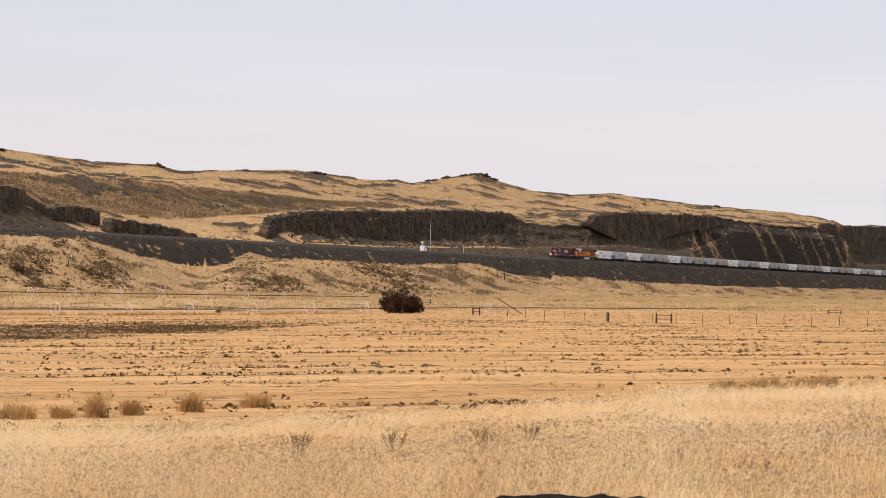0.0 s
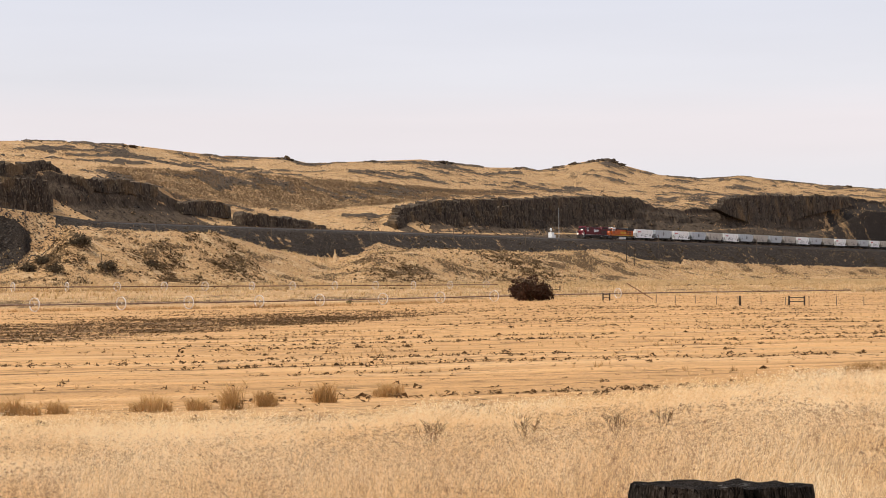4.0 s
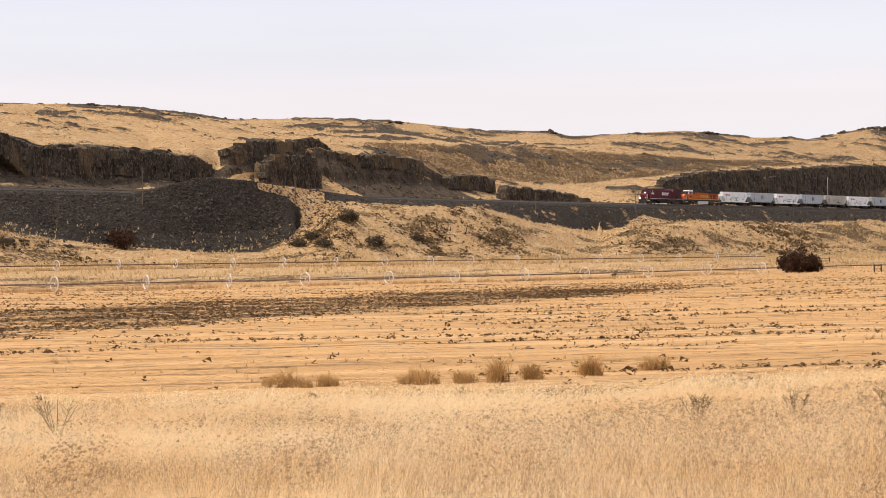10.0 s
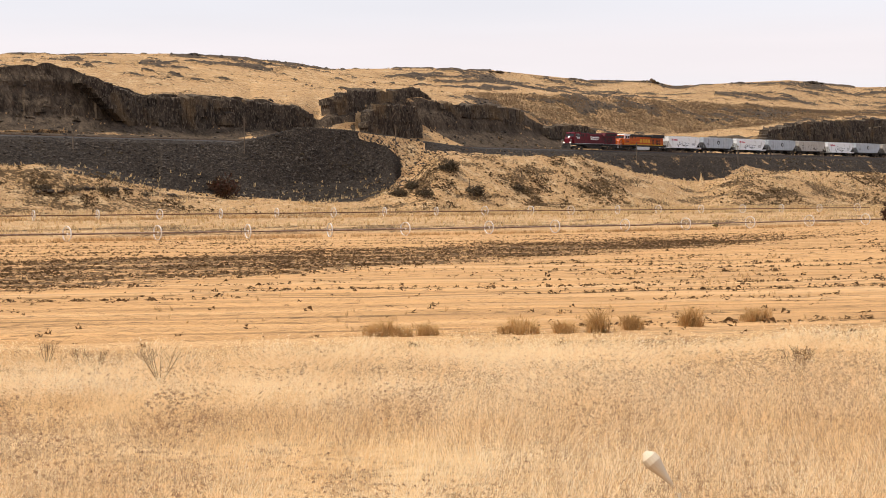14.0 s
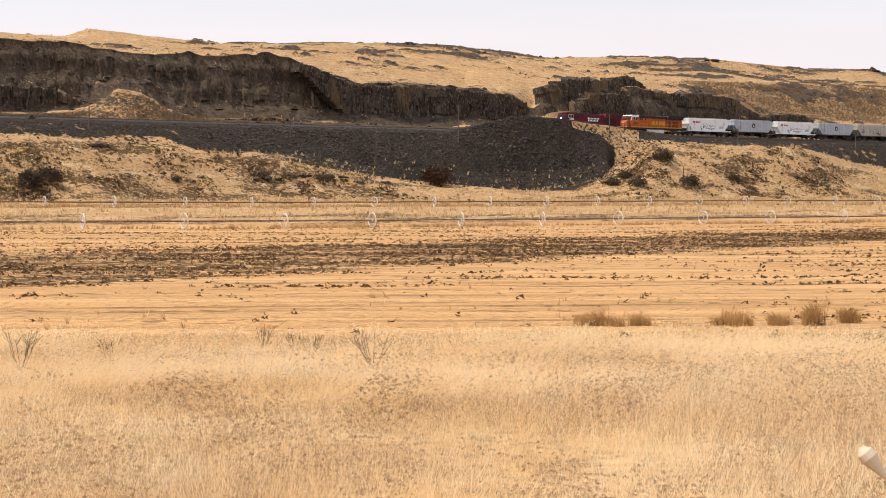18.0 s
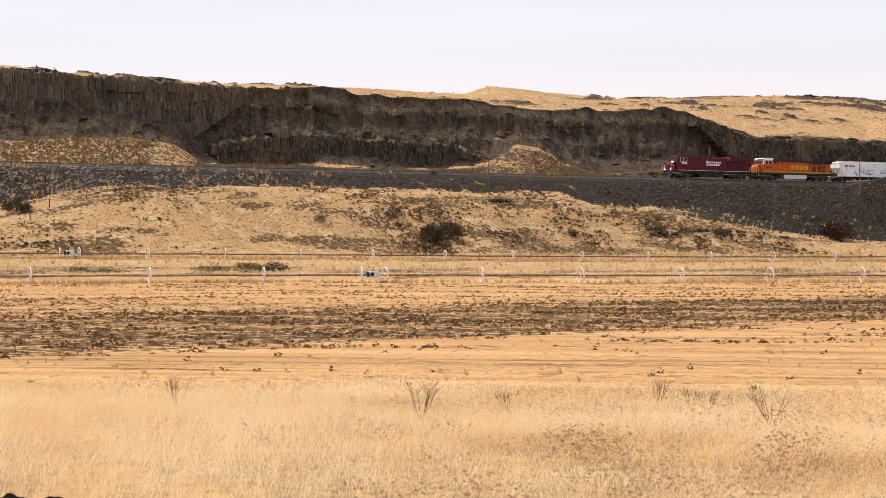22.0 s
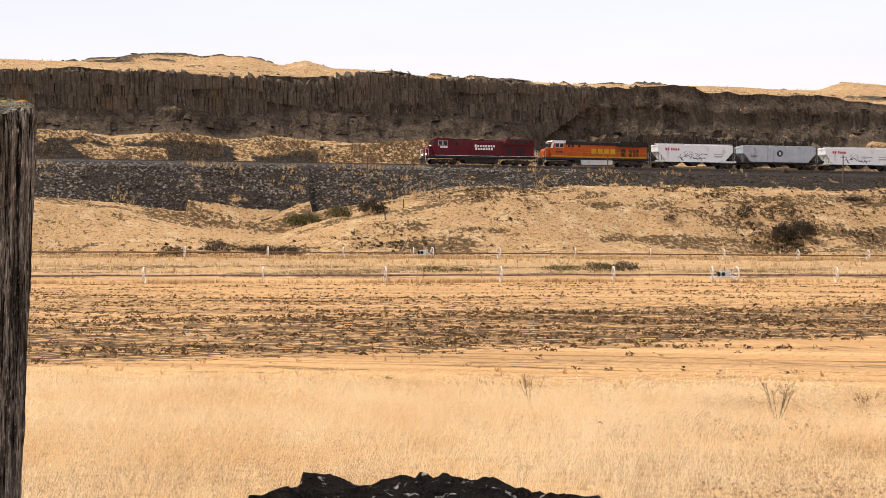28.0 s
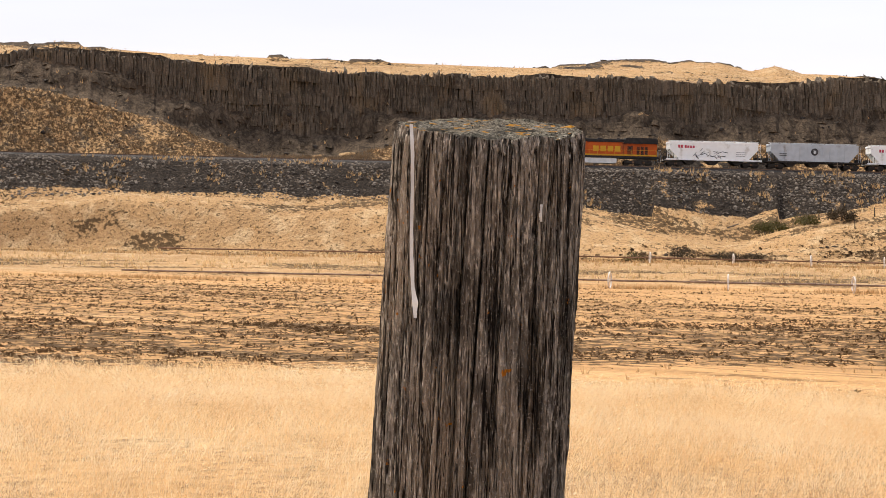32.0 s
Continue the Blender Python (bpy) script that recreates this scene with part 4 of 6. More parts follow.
        box(bm, 5.05, 21.2, -1.17, -1.14, 1.66, 1.9)
        box(bm, 9.4, 15.5, -1.035, -0.99, 1.66, 1.9)
        part("stripe", bm, "yellow", L)
        for k in range(4):
            bm = bm_new()
            x = 10.3 + k * 1.25
            box(bm, x, x + 0.95, -1.03, -0.99, 2.35, 3.3)
            part("lettering", bm, "yellow", L)
        bm = bm_new()
        for k in range(4):
            box(bm, 3.1 + k * 0.36, 3.35 + k * 0.36, -1.52, -1.49, 2.45, 2.78)
        part("number_mark", bm, "black", L)["kind"] = "stuff"
        bm = bm_new()
        box(bm, 2.2, 5.0, -1.515, -1.49, 1.75, 1.95)
        part("cab_stripe", bm, "yellow", L)
        bm = bm_new()
        prism(bm, [(2.06, 3.3), (2.36, 4.2), (2.7, 4.48), (4.98, 4.48), (4.98, 4.2), (2.7, 4.2), (2.5, 3.3)], -1.508, -1.49)
        part("cab_flash", bm, "white", L)
    return L


LOCO_RED = locomotive("diesel_locomotive", "red", "dark red diesel locomotive with white lettering, headlights lit", "train")
LOCO_ORANGE = locomotive("diesel_locomotive", "orange", "orange and black diesel locomotive with yellow stripes, coupled second", "train")


def hopper(paint, style, label):
    H = thing("hopper_car", pose(760, RAIL_Y, RAIL_Z), label, "hopper car", "train")
    n0, n1 = 0.45, 17.05
    # body: side sheets with sloped ends
    bm = bm_new()
    prism(bm, [(2.75, 1.35), (1.1, 3.05), (1.1, 4.15), (16.4, 4.15), (16.4, 3.05), (14.75, 1.35)], -1.55, 1.55)
    body = part("body", bm, paint, H)
    bm = bm_new()
    prism(bm, [(1.0, 4.15), (1.1, 4.35), (16.4, 4.35), (16.5, 4.15)], -1.5, 1.5)
    box(bm, 1.0, 16.5, -1.58, 1.58, 4.05, 4.17)
    roof = part("roof", bm, paint, H)
    bm = bm_new()
    box(bm, 0.9, 16.6, -0.95, -0.35, 4.5, 4.55)
    for k in range(9):
        box(bm, 1.2 + k * 1.85, 1.3 + k * 1.85, -0.9, -0.4, 4.35, 4.5)
    part("running_board", bm, "silver", roof)
    for k in range(8):
        bm = bm_new()
        box(bm, 1.5 + k * 1.9, 2.9 + k * 1.9, -0.3, 0.3, 4.35, 4.5, bevel=0.04)
        part("hatch", bm, paint, roof)
    # side posts
    if style != "smooth":
        for k in range(11):
            bm = bm_new()
            x = 2.2 + k * 1.31
            z0 = 1.9 if k in (0, 10) else 1.4
            box(bm, x, x + 0.1, -1.61, -1.55, z0, 4.05)
            part("side_post", bm, paint, body)
    bm = bm_new()
    for y in (-1.6, 1.6):
        box(bm, n0, n1, y - 0.06, y + 0.06, 1.15, 1.4)
    box(bm, n0, 2.6, -1.5, 1.5, 1.1, 1.22)
    box(bm, 14.9, n1, -1.5, 1.5, 1.1, 1.22)
    part("sill", bm, "grime" if style != "smooth" else paint, H)
    # end frames, ladders
    for s in (0, 1):
        bm = bm_new()
        m = Matrix.Identity(4) if not s else Matrix.Translation((17.5, 0, 0)) @ Matrix.Scale(-1, 4, (1, 0, 0))
        for y in (-1.5, 1.5):
            for p, q in (((0.5, y, 1.2), (0.5, y, 2.2)), ((1.15, y, 1.2), (1.15, y, 3.1)), ((0.5, y, 2.2), (1.15, y, 3.0)), ((1.15, y, 1.3), (2.6, y, 1.4)), ((1.75, y, 1.25), (1.75, y, 2.35))):
                rod(bm, m @ Vector(p), m @ Vector(q), 0.05, seg=5)
        box(bm, 0.3, 1.3, -0.6, 0.6, 1.2, 1.9, m)
        part("end_platform", bm, "grime", H)["kind"] = "stuff"
        bm = bm_new()
        for k in range(7):
            rod(bm, m @ Vector((0.72, -1.56, 1.4 + k * 0.4)), m @ Vector((1.1, -1.56, 1.4 + k * 0.4)), 0.018, seg=4)
        for xx in (0.72, 1.1):
            rod(bm, m @ Vector((xx, -1.56, 1.3)), m @ Vector((xx, -1.56, 4.1)), 0.022, seg=4)
        part("ladder", bm, paint, H)
        bm = bm_new()
        box(bm, -0.05, 0.5, -0.13, 0.13, 0.8, 1.0, m)
        part("coupler", bm, "grime", H)
    for x in (4.6, 8.75, 12.9):
        bm = bm_new()
        prism(bm, [(x - 1.5, 1.35), (x - 0.45, 0.5), (x + 0.45, 0.5), (x + 1.5, 1.35)], -1.2, 1.2)
        part("chute", bm, "grime", H)
    truck(H, 2.2, 2, 1.75)
    truck(H, 15.3, 2, 1.75)
    # markings
    rnd = random.Random(len(label))
    if style == "smooth":
        for k in range(6):
            bm = bm_new()
            x = 2.55 + k * 0.46 + (0.2 if k > 1 else 0)
            box(bm, x, x + 0.34, -1.575, -1.55, 3.25, 3.25 + (0.5 if k in (0, 1, 2) else 0.4))
            part("lettering", bm, "mark_red", body)
        bm = bm_new()
        for k in range(26):
            x, z = 5.0 + rnd.random() * 5.2, 1.7 + rnd.random() * 1.0
            box(bm, 0, 0.5 + rnd.random() * 0.6, -1.572, -1.55, 0, 0.05 + 0.06 * rnd.random(), Matrix.Translation((x, 0, z)) @ pose(0, 0, 0, 0, rnd.uniform(-70, 70), 0))
        part("paint_scrawl", bm, "mark_dark", body, "dark spray-paint scrawl")["kind"] = "stuff"
        bm = bm_new()
        for z in (2.0, 2.25, 2.6):
            box(bm, 12.6, 14.2, -1.572, -1.55, z, z + 0.07)
        part("data_marking", bm, "mark_dark", body)["kind"] = "stuff"
    elif style == "badge":
        bm = bm_new()
        rod(bm, (8.75, -1.63, 3.05), (8.75, -1.56, 3.05), 0.62, seg=18)
        badge = part("badge", bm, "mark_dark", body)
        bm = bm_new()
        box(bm, 8.55, 8.95, -1.645, -1.63, 2.75, 3.3)
        part("badge_centre", bm, "silver", badge)
        bm = bm_new()
        for z in (2.3, 2.6):
            box(bm, 2.6, 3.9, -1.63, -1.6, z, z + 0.1)
        part("data_marking", bm, "mark_dark", body)["kind"] = "stuff"
    else:
        bm = bm_new()
        for z in (2.2, 2.5, 3.0):
            box(bm, 2.6, 4.0, -1.63, -1.6, z, z + 0.12)
        for k in range(10):
            x, z = 6.0 + rnd.random() * 5.5, 1.7 + rnd.random() * 0.9
            box(bm, 0, 0.9, -1.63, -1.6, 0, 0.14, Matrix.Translation((x, 0, z)) @ pose(0, 0, 0, 0, rnd.uniform(-60, 60), 0))
        part("data_marking", bm, "mark_dark", body)["kind"] = "stuff"
    return H


HOPPERS = [hopper("white", "smooth", "white covered hopper car with red lettering and sprayed scrawl"),
           hopper("grey", "badge", "grey ribbed covered hopper car with a round dark badge"),
           hopper("tan", "plain", "dusty tan ribbed covered hopper car")]
ORDER = (0, 1, 0, 1, 2, 0, 1, 2, 1, 2, 0, 1, 2, 0, 2, 1, 0, 2, 1, 2, 0, 1, 2, 2, 0, 1, 2, 0, 1, 2, 0, 1, 2, 0)
TRAIN = [LOCO_RED, LOCO_ORANGE]
used = set()
for k in ORDER:
    if k in used:
        TRAIN.append(copy_thing(HOPPERS[k], pose(760, RAIL_Y, RAIL_Z)))
    else:
        used.add(k)
        TRAIN.append(HOPPERS[k])

# ---- irrigation lines ----


def ring(bm, r, width, thick, seg=28, m=None):
    a = []
    for k in range(seg):
        t = 2 * math.pi * k / seg
        c, s = math.cos(t), math.sin(t)
        a.append([bm.verts.new((rr * c, w, rr * s)) for rr, w in ((r, -width / 2), (r, width / 2), (r - thick, width / 2), (r - thick, -width / 2))])
    for k in range(seg):
        p, q = a[k], a[(k + 1) % seg]
        for i in range(4):
            bm.faces.new((p[i], p[(i + 1) % 4], q[(i + 1) % 4], q[i]))


def pipe_wheel(r):
    """Rim and spokes of one wheel, in the plane of x and z."""
    rim, spokes = bm_new(), bm_new()
    ring(rim, r + 0.02, 0.14, 0.09)
    for k in range(8):
        t = math.pi * k / 4 + 0.2
        rod(spokes, (0.08 * math.cos(t), 0, 0.08 * math.sin(t)), ((r - 0.04) * math.cos(t), 0, (r - 0.04) * math.sin(t)), 0.007, seg=4)
    rod(spokes, (0, -0.08, 0), (0, 0.08, 0), 0.12, seg=10)
    return rim, spokes


def wheel_line(line, bearings, r, label, mover_at, pipe_span, pipe_mat):
    """A pipe that runs through tall wheels, with a drive unit."""
    d, a0 = line[0], radians(line[1])
    n = Vector((math.sin(a0), math.cos(a0), 0))
    ax = Vector((math.cos(a0), -math.sin(a0), 0))
    spots = [d * math.tan(radians(bb) - a0) for bb in bearings]
    T = thing("irrigation_wheel_line", Matrix.Translation(n * d) @ pose(0, 0, 0, 0, 0, -line[1]), label, "irrigation line", "irrigation lines")

    def gz(s):
        p = n * d + ax * s
        return ground_z(p.x, p.y)
    knots = np.linspace(pipe_span[0], pipe_span[1], 60)
    height = np.array([gz(s) for s in knots])
    for _ in range(3):
        height = np.convolve(np.pad(height, 2, "edge"), np.ones(5) / 5, "valid")

    def pz(s):
        return float(np.interp(s, knots, height)) + r
    edges = np.arange(pipe_span[0], pipe_span[1], 12.2)
    for s0, s1 in zip(edges, edges[1:]):
        bm = bm_new()
        mid = (s0 + s1) / 2
        rod(bm, (s0, 0, pz(s0)), (mid, 0, pz(mid) - 0.04), 0.10, seg=8)
        rod(bm, (mid, 0, pz(mid) - 0.04), (s1, 0, pz(s1)), 0.10, seg=8)
        rod(bm, (s1 - 0.12, 0, pz(s1)), (s1 + 0.12, 0, pz(s1)), 0.09, seg=8)
        p = part("pipe", bm, pipe_mat, T)
        for q in (s0 + 3.0, s0 + 9.0):
            bm = bm_new()
            rod(bm, (q, 0, pz(q) - 0.3), (q, 0, pz(q) + 0.32), 0.03, 0.02, 6)
            part("sprinkler", bm, "rust", p)
    rim0 = spk0 = None
    for s in spots:
        # each wheel stands a little off square
        m = pose(s, 0, pz(s), 0, 0, 90 + (hash_unit(s) - 0.5) * 24)
        if rim0 is None:
            a, b = pipe_wheel(r)
            rim0, spk0 = part("wheel_rim", a, "alloy", T), part("spokes", b, "alloy", T)
            rim0.matrix_basis = spk0.matrix_basis = m
            spk0.parent = rim0
            spk0.matrix_basis = Matrix.Identity(4)
        else:
            o = share(rim0, "wheel_rim", m, T)
            share(spk0, "spokes", Matrix.Identity(4), o)
    if mover_at is not None:
        s = d * math.tan(radians(mover_at) - a0)
        z = pz(s)
        bm = bm_new()
        box(bm, s - 1.2, s + 1.2, -0.9, 0.9, z - 0.35, z - 0.22)
        for q in (-1.1, 1.1):
            for y in (-0.85, 0.85):
                rod(bm, (s + q, y, z - 0.25), (s + q * 0.6, 0, z), 0.05, seg=6)
        drive = part("drive_frame", bm, "alloy", T)
        bm = bm_new()
        box(bm, s - 0.45, s + 0.4, -0.55, 0.3, z - 0.2, z + 0.42, bevel=0.06)
        rod(bm, (s + 0.5, -0.3, z - 0.1), (s + 0.5, -0.3, z + 0.5), 0.16, seg=10)
        part("engine", bm, "silver", drive, "pale metal engine of the drive unit")
        bm = bm_new()
        box(bm, s - 0.75, s - 0.5, -0.5, 0.25, z - 0.2, z + 0.3, bevel=0.03)
        rod(bm, (s - 0.2, -0.62, z + 0.05), (s - 0.2, -0.55, z + 0.05), 0.22, seg=12)
        part("gearbox", bm, "black", drive)
        bm = bm_new()
        rod(bm, (s + 0.1, 0.1, z + 0.4), (s + 0.1, 0.1, z + 0.85), 0.04, seg=6)
        part("exhaust_pipe", bm, "rust", drive)
        for q in (-1.3, 1.35):
            o = share(rim0, "wheel_rim", pose(s + q, 0, z, 0, 0, 90 + 6 * q), T)
            share(spk0, "spokes", Matrix.Identity(4), o)
    return T


def hash_unit(s):
    return (math.sin(s * 12.9898) * 43758.5453) % 1.0


NEAR_WHEELS = (5.8, 9.39, 12.95, 16.65, 20.18, 23.6, 30.24, 33.24, 36.25, 38.93, 41.64, 44.12, 46.42, 48.97, 50.98, 53.1, 54.93, 56.85, 58.6, 60.24, 64.0)
FAR_WHEELS = (10.6, 13.1, 15.4, 20.13, 22.45, 24.73, 26.92, 29.12, 31.17, 33.28, 35.28, 37.16, 39.0, 40.83, 42.52, 44.24, 45.79, 47.37, 48.85, 50.25, 51.47,
              52.88, 54.11, 55.39, 56.63, 57.78, 58.9, 60.0)
wheel_line(LINE_NEAR, NEAR_WHEELS, 0.87, "long irrigation pipe on tall spoked metal wheels across the field", 26.92, (-62.0, 330.0), "pipe")
wheel_line(LINE_FAR, FAR_WHEELS, 0.80, "second irrigation pipe on wheels in the dry grass under the bank", 17.81, (-75.0, 310.0), "rust")



# ---- scattered growth and stones ----


def plant_material(name, cols, rough=0.85, through_light=0.25):
    """Colour varies from piece to piece and in broad patches."""
    m, n, l, b = graph(name, rough)
    b.inputs["Specular IOR Level"].default_value = 0.15
    geo = n.new("ShaderNodeNewGeometry")
    ramp = n.new("ShaderNodeValToRGB")
    els = ramp.color_ramp.elements
    els[0].color, els[1].color = (*cols[0], 1), (*cols[-1], 1)
    for k, c in enumerate(cols[1:-1]):
        els.new((k + 1) / (len(cols) - 1)).color = (*c, 1)
    patch = noise_node(n, l, 0.22, 4, geo.outputs["Position"])
    clump = noise_node(n, l, 1.5, 3, geo.outputs["Position"])
    f = math_node(n, l, "ADD", math_node(n, l, "MULTIPLY", geo.outputs["Random Per Island"], 0.45), math_node(n, l, "ADD", ramp_node(n, l, patch, 0.36, 0.64, 0.0, 0.32), ramp_node(n, l, clump, 0.38, 0.62, 0.0, 0.23)))
    l.new(f, ramp.inputs[0])
    l.new(ramp.outputs[0], b.inputs["Base Color"])
    tr = n.new("ShaderNodeBsdfTranslucent")
    l.new(ramp.outputs[0], tr.inputs[0])
    mx = n.new("ShaderNodeMixShader")
    mx.inputs[0].default_value = through_light
    l.new(b.outputs[0], mx.inputs[1])
    l.new(tr.outputs[0], mx.inputs[2])
    l.new(mx.outputs[0], n["Material Output"].inputs[0])
    return m


MAT["grass"] = plant_material("dry_grass", ((0.42, 0.25, 0.11), (0.80, 0.54, 0.27), (0.93, 0.71, 0.42), (0.97, 0.83, 0.57), (0.98, 0.91, 0.72)), through_light=0.62)
MAT["tussock"] = plant_material("straw_tussock", ((0.24, 0.14, 0.06), (0.50, 0.31, 0.14), (0.68, 0.45, 0.22), (0.76, 0.55, 0.31)), through_light=0.4)
MAT["bunch"] = plant_material("pale_bunch_grass", ((0.26, 0.155, 0.07), (0.56, 0.37, 0.17), (0.78, 0.57, 0.31), (0.90, 0.73, 0.46)), through_light=0.45)
MAT["golden"] = plant_material("golden_tussock", ((0.25, 0.14, 0.052), (0.48, 0.285, 0.11), (0.66, 0.43, 0.19)), through_light=0.35)
MAT["weed"] = plant_material("brown_weed", ((0.05, 0.028, 0.013), (0.12, 0.068, 0.03), (0.21, 0.125, 0.055)))
MAT["sage"] = plant_material("grey_brush", ((0.03, 0.021, 0.013), (0.075, 0.054, 0.032), (0.135, 0.10, 0.06)))
MAT["moundbrush"] = plant_material("brown_brush", ((0.035, 0.022, 0.012), (0.09, 0.056, 0.028), (0.19, 0.12, 0.06), (0.30, 0.2, 0.10)))
MAT["stone"] = plant_material("loose_basalt", ((0.015, 0.012, 0.010), (0.046, 0.036, 0.029), (0.115, 0.094, 0.075)), 0.9, 0.0)
MAT["palestone"] = plant_material("lichened_basalt", ((0.09, 0.072, 0.058), (0.17, 0.14, 0.112), (0.28, 0.235, 0.19)), 0.9, 0.0)
MAT["slopebrown"] = plant_material("brown_slope_grass", ((0.12, 0.076, 0.041), (0.22, 0.142, 0.078), (0.34, 0.226, 0.128)), through_light=0.2)
MAT["bush"] = plant_material("red_brown_leaves", ((0.022, 0.011, 0.009), (0.062, 0.024, 0.015), (0.045, 0.026, 0.012), (0.13, 0.045, 0.026)), 0.7, 0.15)
MAT["greenbush"] = plant_material("olive_leaves", ((0.04, 0.038, 0.012), (0.085, 0.075, 0.022), (0.13, 0.105, 0.035)), 0.7, 0.2)
MAT["russet"] = plant_material("russet_grass", ((0.46, 0.26, 0.11), (0.62, 0.37, 0.16), (0.74, 0.5, 0.25)), through_light=0.3)

RNG = np.random.default_rng(7)
dx1, dy1, dz1 = GX[1:, :-1] - GX[:-1, :-1], GY[1:, :-1] - GY[:-1, :-1], GZ[1:, :-1] - GZ[:-1, :-1]
AREA = np.sqrt(dx1 ** 2 + dy1 ** 2 + 0.3 * dz1 ** 2) * np.hypot(GX[:-1, 1:] - GX[:-1, :-1], GY[:-1, 1:] - GY[:-1, :-1])
AREA[:, 1206:] = 0


def pick(weight, count):
    """Random places on the land, as dense as the weight says."""
    w = (AREA * weight[:-1, :-1]).ravel()
    c = np.cumsum(w)
    k = np.searchsorted(c, RNG.random(count) * c[-1])
    i, j = np.unravel_index(np.clip(k, 0, w.size - 1), AREA.shape)
    a, b = RNG.random(count), RNG.random(count)

    def mixed(g):
        return (g[i, j] * (1 - a) + g[i + 1, j] * a) * (1 - b) + (g[i, j + 1] * (1 - a) + g[i + 1, j + 1] * a) * b
    return np.stack([mixed(GX), mixed(GY), mixed(GZ)], -1)


def tuft_shape(rng, blades, spread):
    v = []
    for _ in range(blades):
        t, lean = rng.random() * 6.283, rng.random() * spread
        w = 0.05 + 0.05 * rng.random()
        c, s = math.cos(t), math.sin(t)
        o = Vector((0.12 * rng.normal(), 0.12 * rng.normal(), -0.05))
        a = rng.random() * 6.283
        d = Vector((math.cos(a), math.sin(a), 0)) * w
        tip = Vector((c * lean, s * lean, 0.55 + 0.45 * rng.random()))
        v += [o - d, o + d, o + tip]
    return np.array(v), np.arange(blades * 3).reshape(-1, 3)


def leafy_shape(rng, leaves, size, squash=0.8):
    """Small leaves through an uneven mound."""
    v = []
    for _ in range(leaves):
        d = rng.normal(size=3)
        d /= np.linalg.norm(d)
        r = (0.35 + 0.65 * rng.random() ** 0.5) * (0.82 + 0.25 * math.sin(3 * d[0] + 2 * d[1]))
        c = d * r * np.array([1, 1, squash])
        c[2] = abs(c[2]) if rng.random() < 0.85 else c[2] * 0.2
        a, b = rng.normal(size=3) * size, rng.normal(size=3) * size
        v += [c - a, c + a, c + b]
    return np.array(v), np.arange(leaves * 3).reshape(-1, 3)


def rock_shape(rng):
    bm = bm_new()
    bmesh.ops.create_icosphere(bm, subdivisions=1, radius=1)
    vs = np.array([v.co for v in bm.verts])
    fs = np.array([[v.index for v in f.verts] for f in bm.faces])
    bm.free()
    vs = vs * (0.6 + 0.55 * rng.random((len(vs), 1))) * np.array([1, 0.8, 0.65])
    return vs, fs


def scatter(name, pts, shapes, size, material, label, category, flat=1.0, sink=0.0):
    size = np.asarray(size)
    which = RNG.integers(0, len(shapes), len(pts))
    turn = RNG.random(len(pts)) * 6.283
    vv, ff, base = [], [], 0
    for k, (v, f) in enumerate(shapes):
        sel = np.where(which == k)[0]
        if not len(sel):
            continue
        c, s = np.cos(turn[sel])[:, None], np.sin(turn[sel])[:, None]
        x, y = v[None, :, 0] * c - v[None, :, 1] * s, v[None, :, 0] * s + v[None, :, 1] * c
        z = np.broadcast_to(v[None, :, 2] * flat - sink, x.shape)
        p = np.stack([x, y, z], -1) * size[sel][:, None, None] + pts[sel][:, None, :]
        vv.append(p.reshape(-1, 3))
        ff.append((f[None] + (np.arange(len(sel)) * len(v))[:, None, None]).reshape(-1, 3) + base)
        base += len(sel) * len(v)
    me = mesh_of(name, np.vstack(vv), np.vstack(ff))
    me.materials.append(MAT[material])
    return tagged(new(name, me), label, category, kind="stuff")


rg = np.random.default_rng(11)
TUFTS = [tuft_shape(rg, 6, 0.7) for _ in range(6)]
LEAFY = [leafy_shape(rg, 20, 0.2) for _ in range(6)]
FINE = [leafy_shape(rg, 8, 0.26) for _ in range(10)]
SPRIGS = [leafy_shape(rg, 9, 0.3) for _ in range(8)]
ROCKS = [rock_shape(rg) for _ in range(8)]


def column_of(x, y):
    return np.clip(np.round((np.degrees(np.arctan2(x, y)) + 13) / G_DEG).astype(int), 0, 1207)


def ground_at(x, y):
    """Heights of the land at many places."""
    j, r = column_of(x, y), np.hypot(x, y)
    order = np.argsort(j, kind="stable")
    cuts = np.searchsorted(j[order], np.arange(1209))
    z = np.empty(len(x))
    for col in range(1208):
        sel = order[cuts[col]:cuts[col + 1]]
        if len(sel):
            z[sel] = np.interp(r[sel], G_R[:, col], GZ[:, col])
    return z


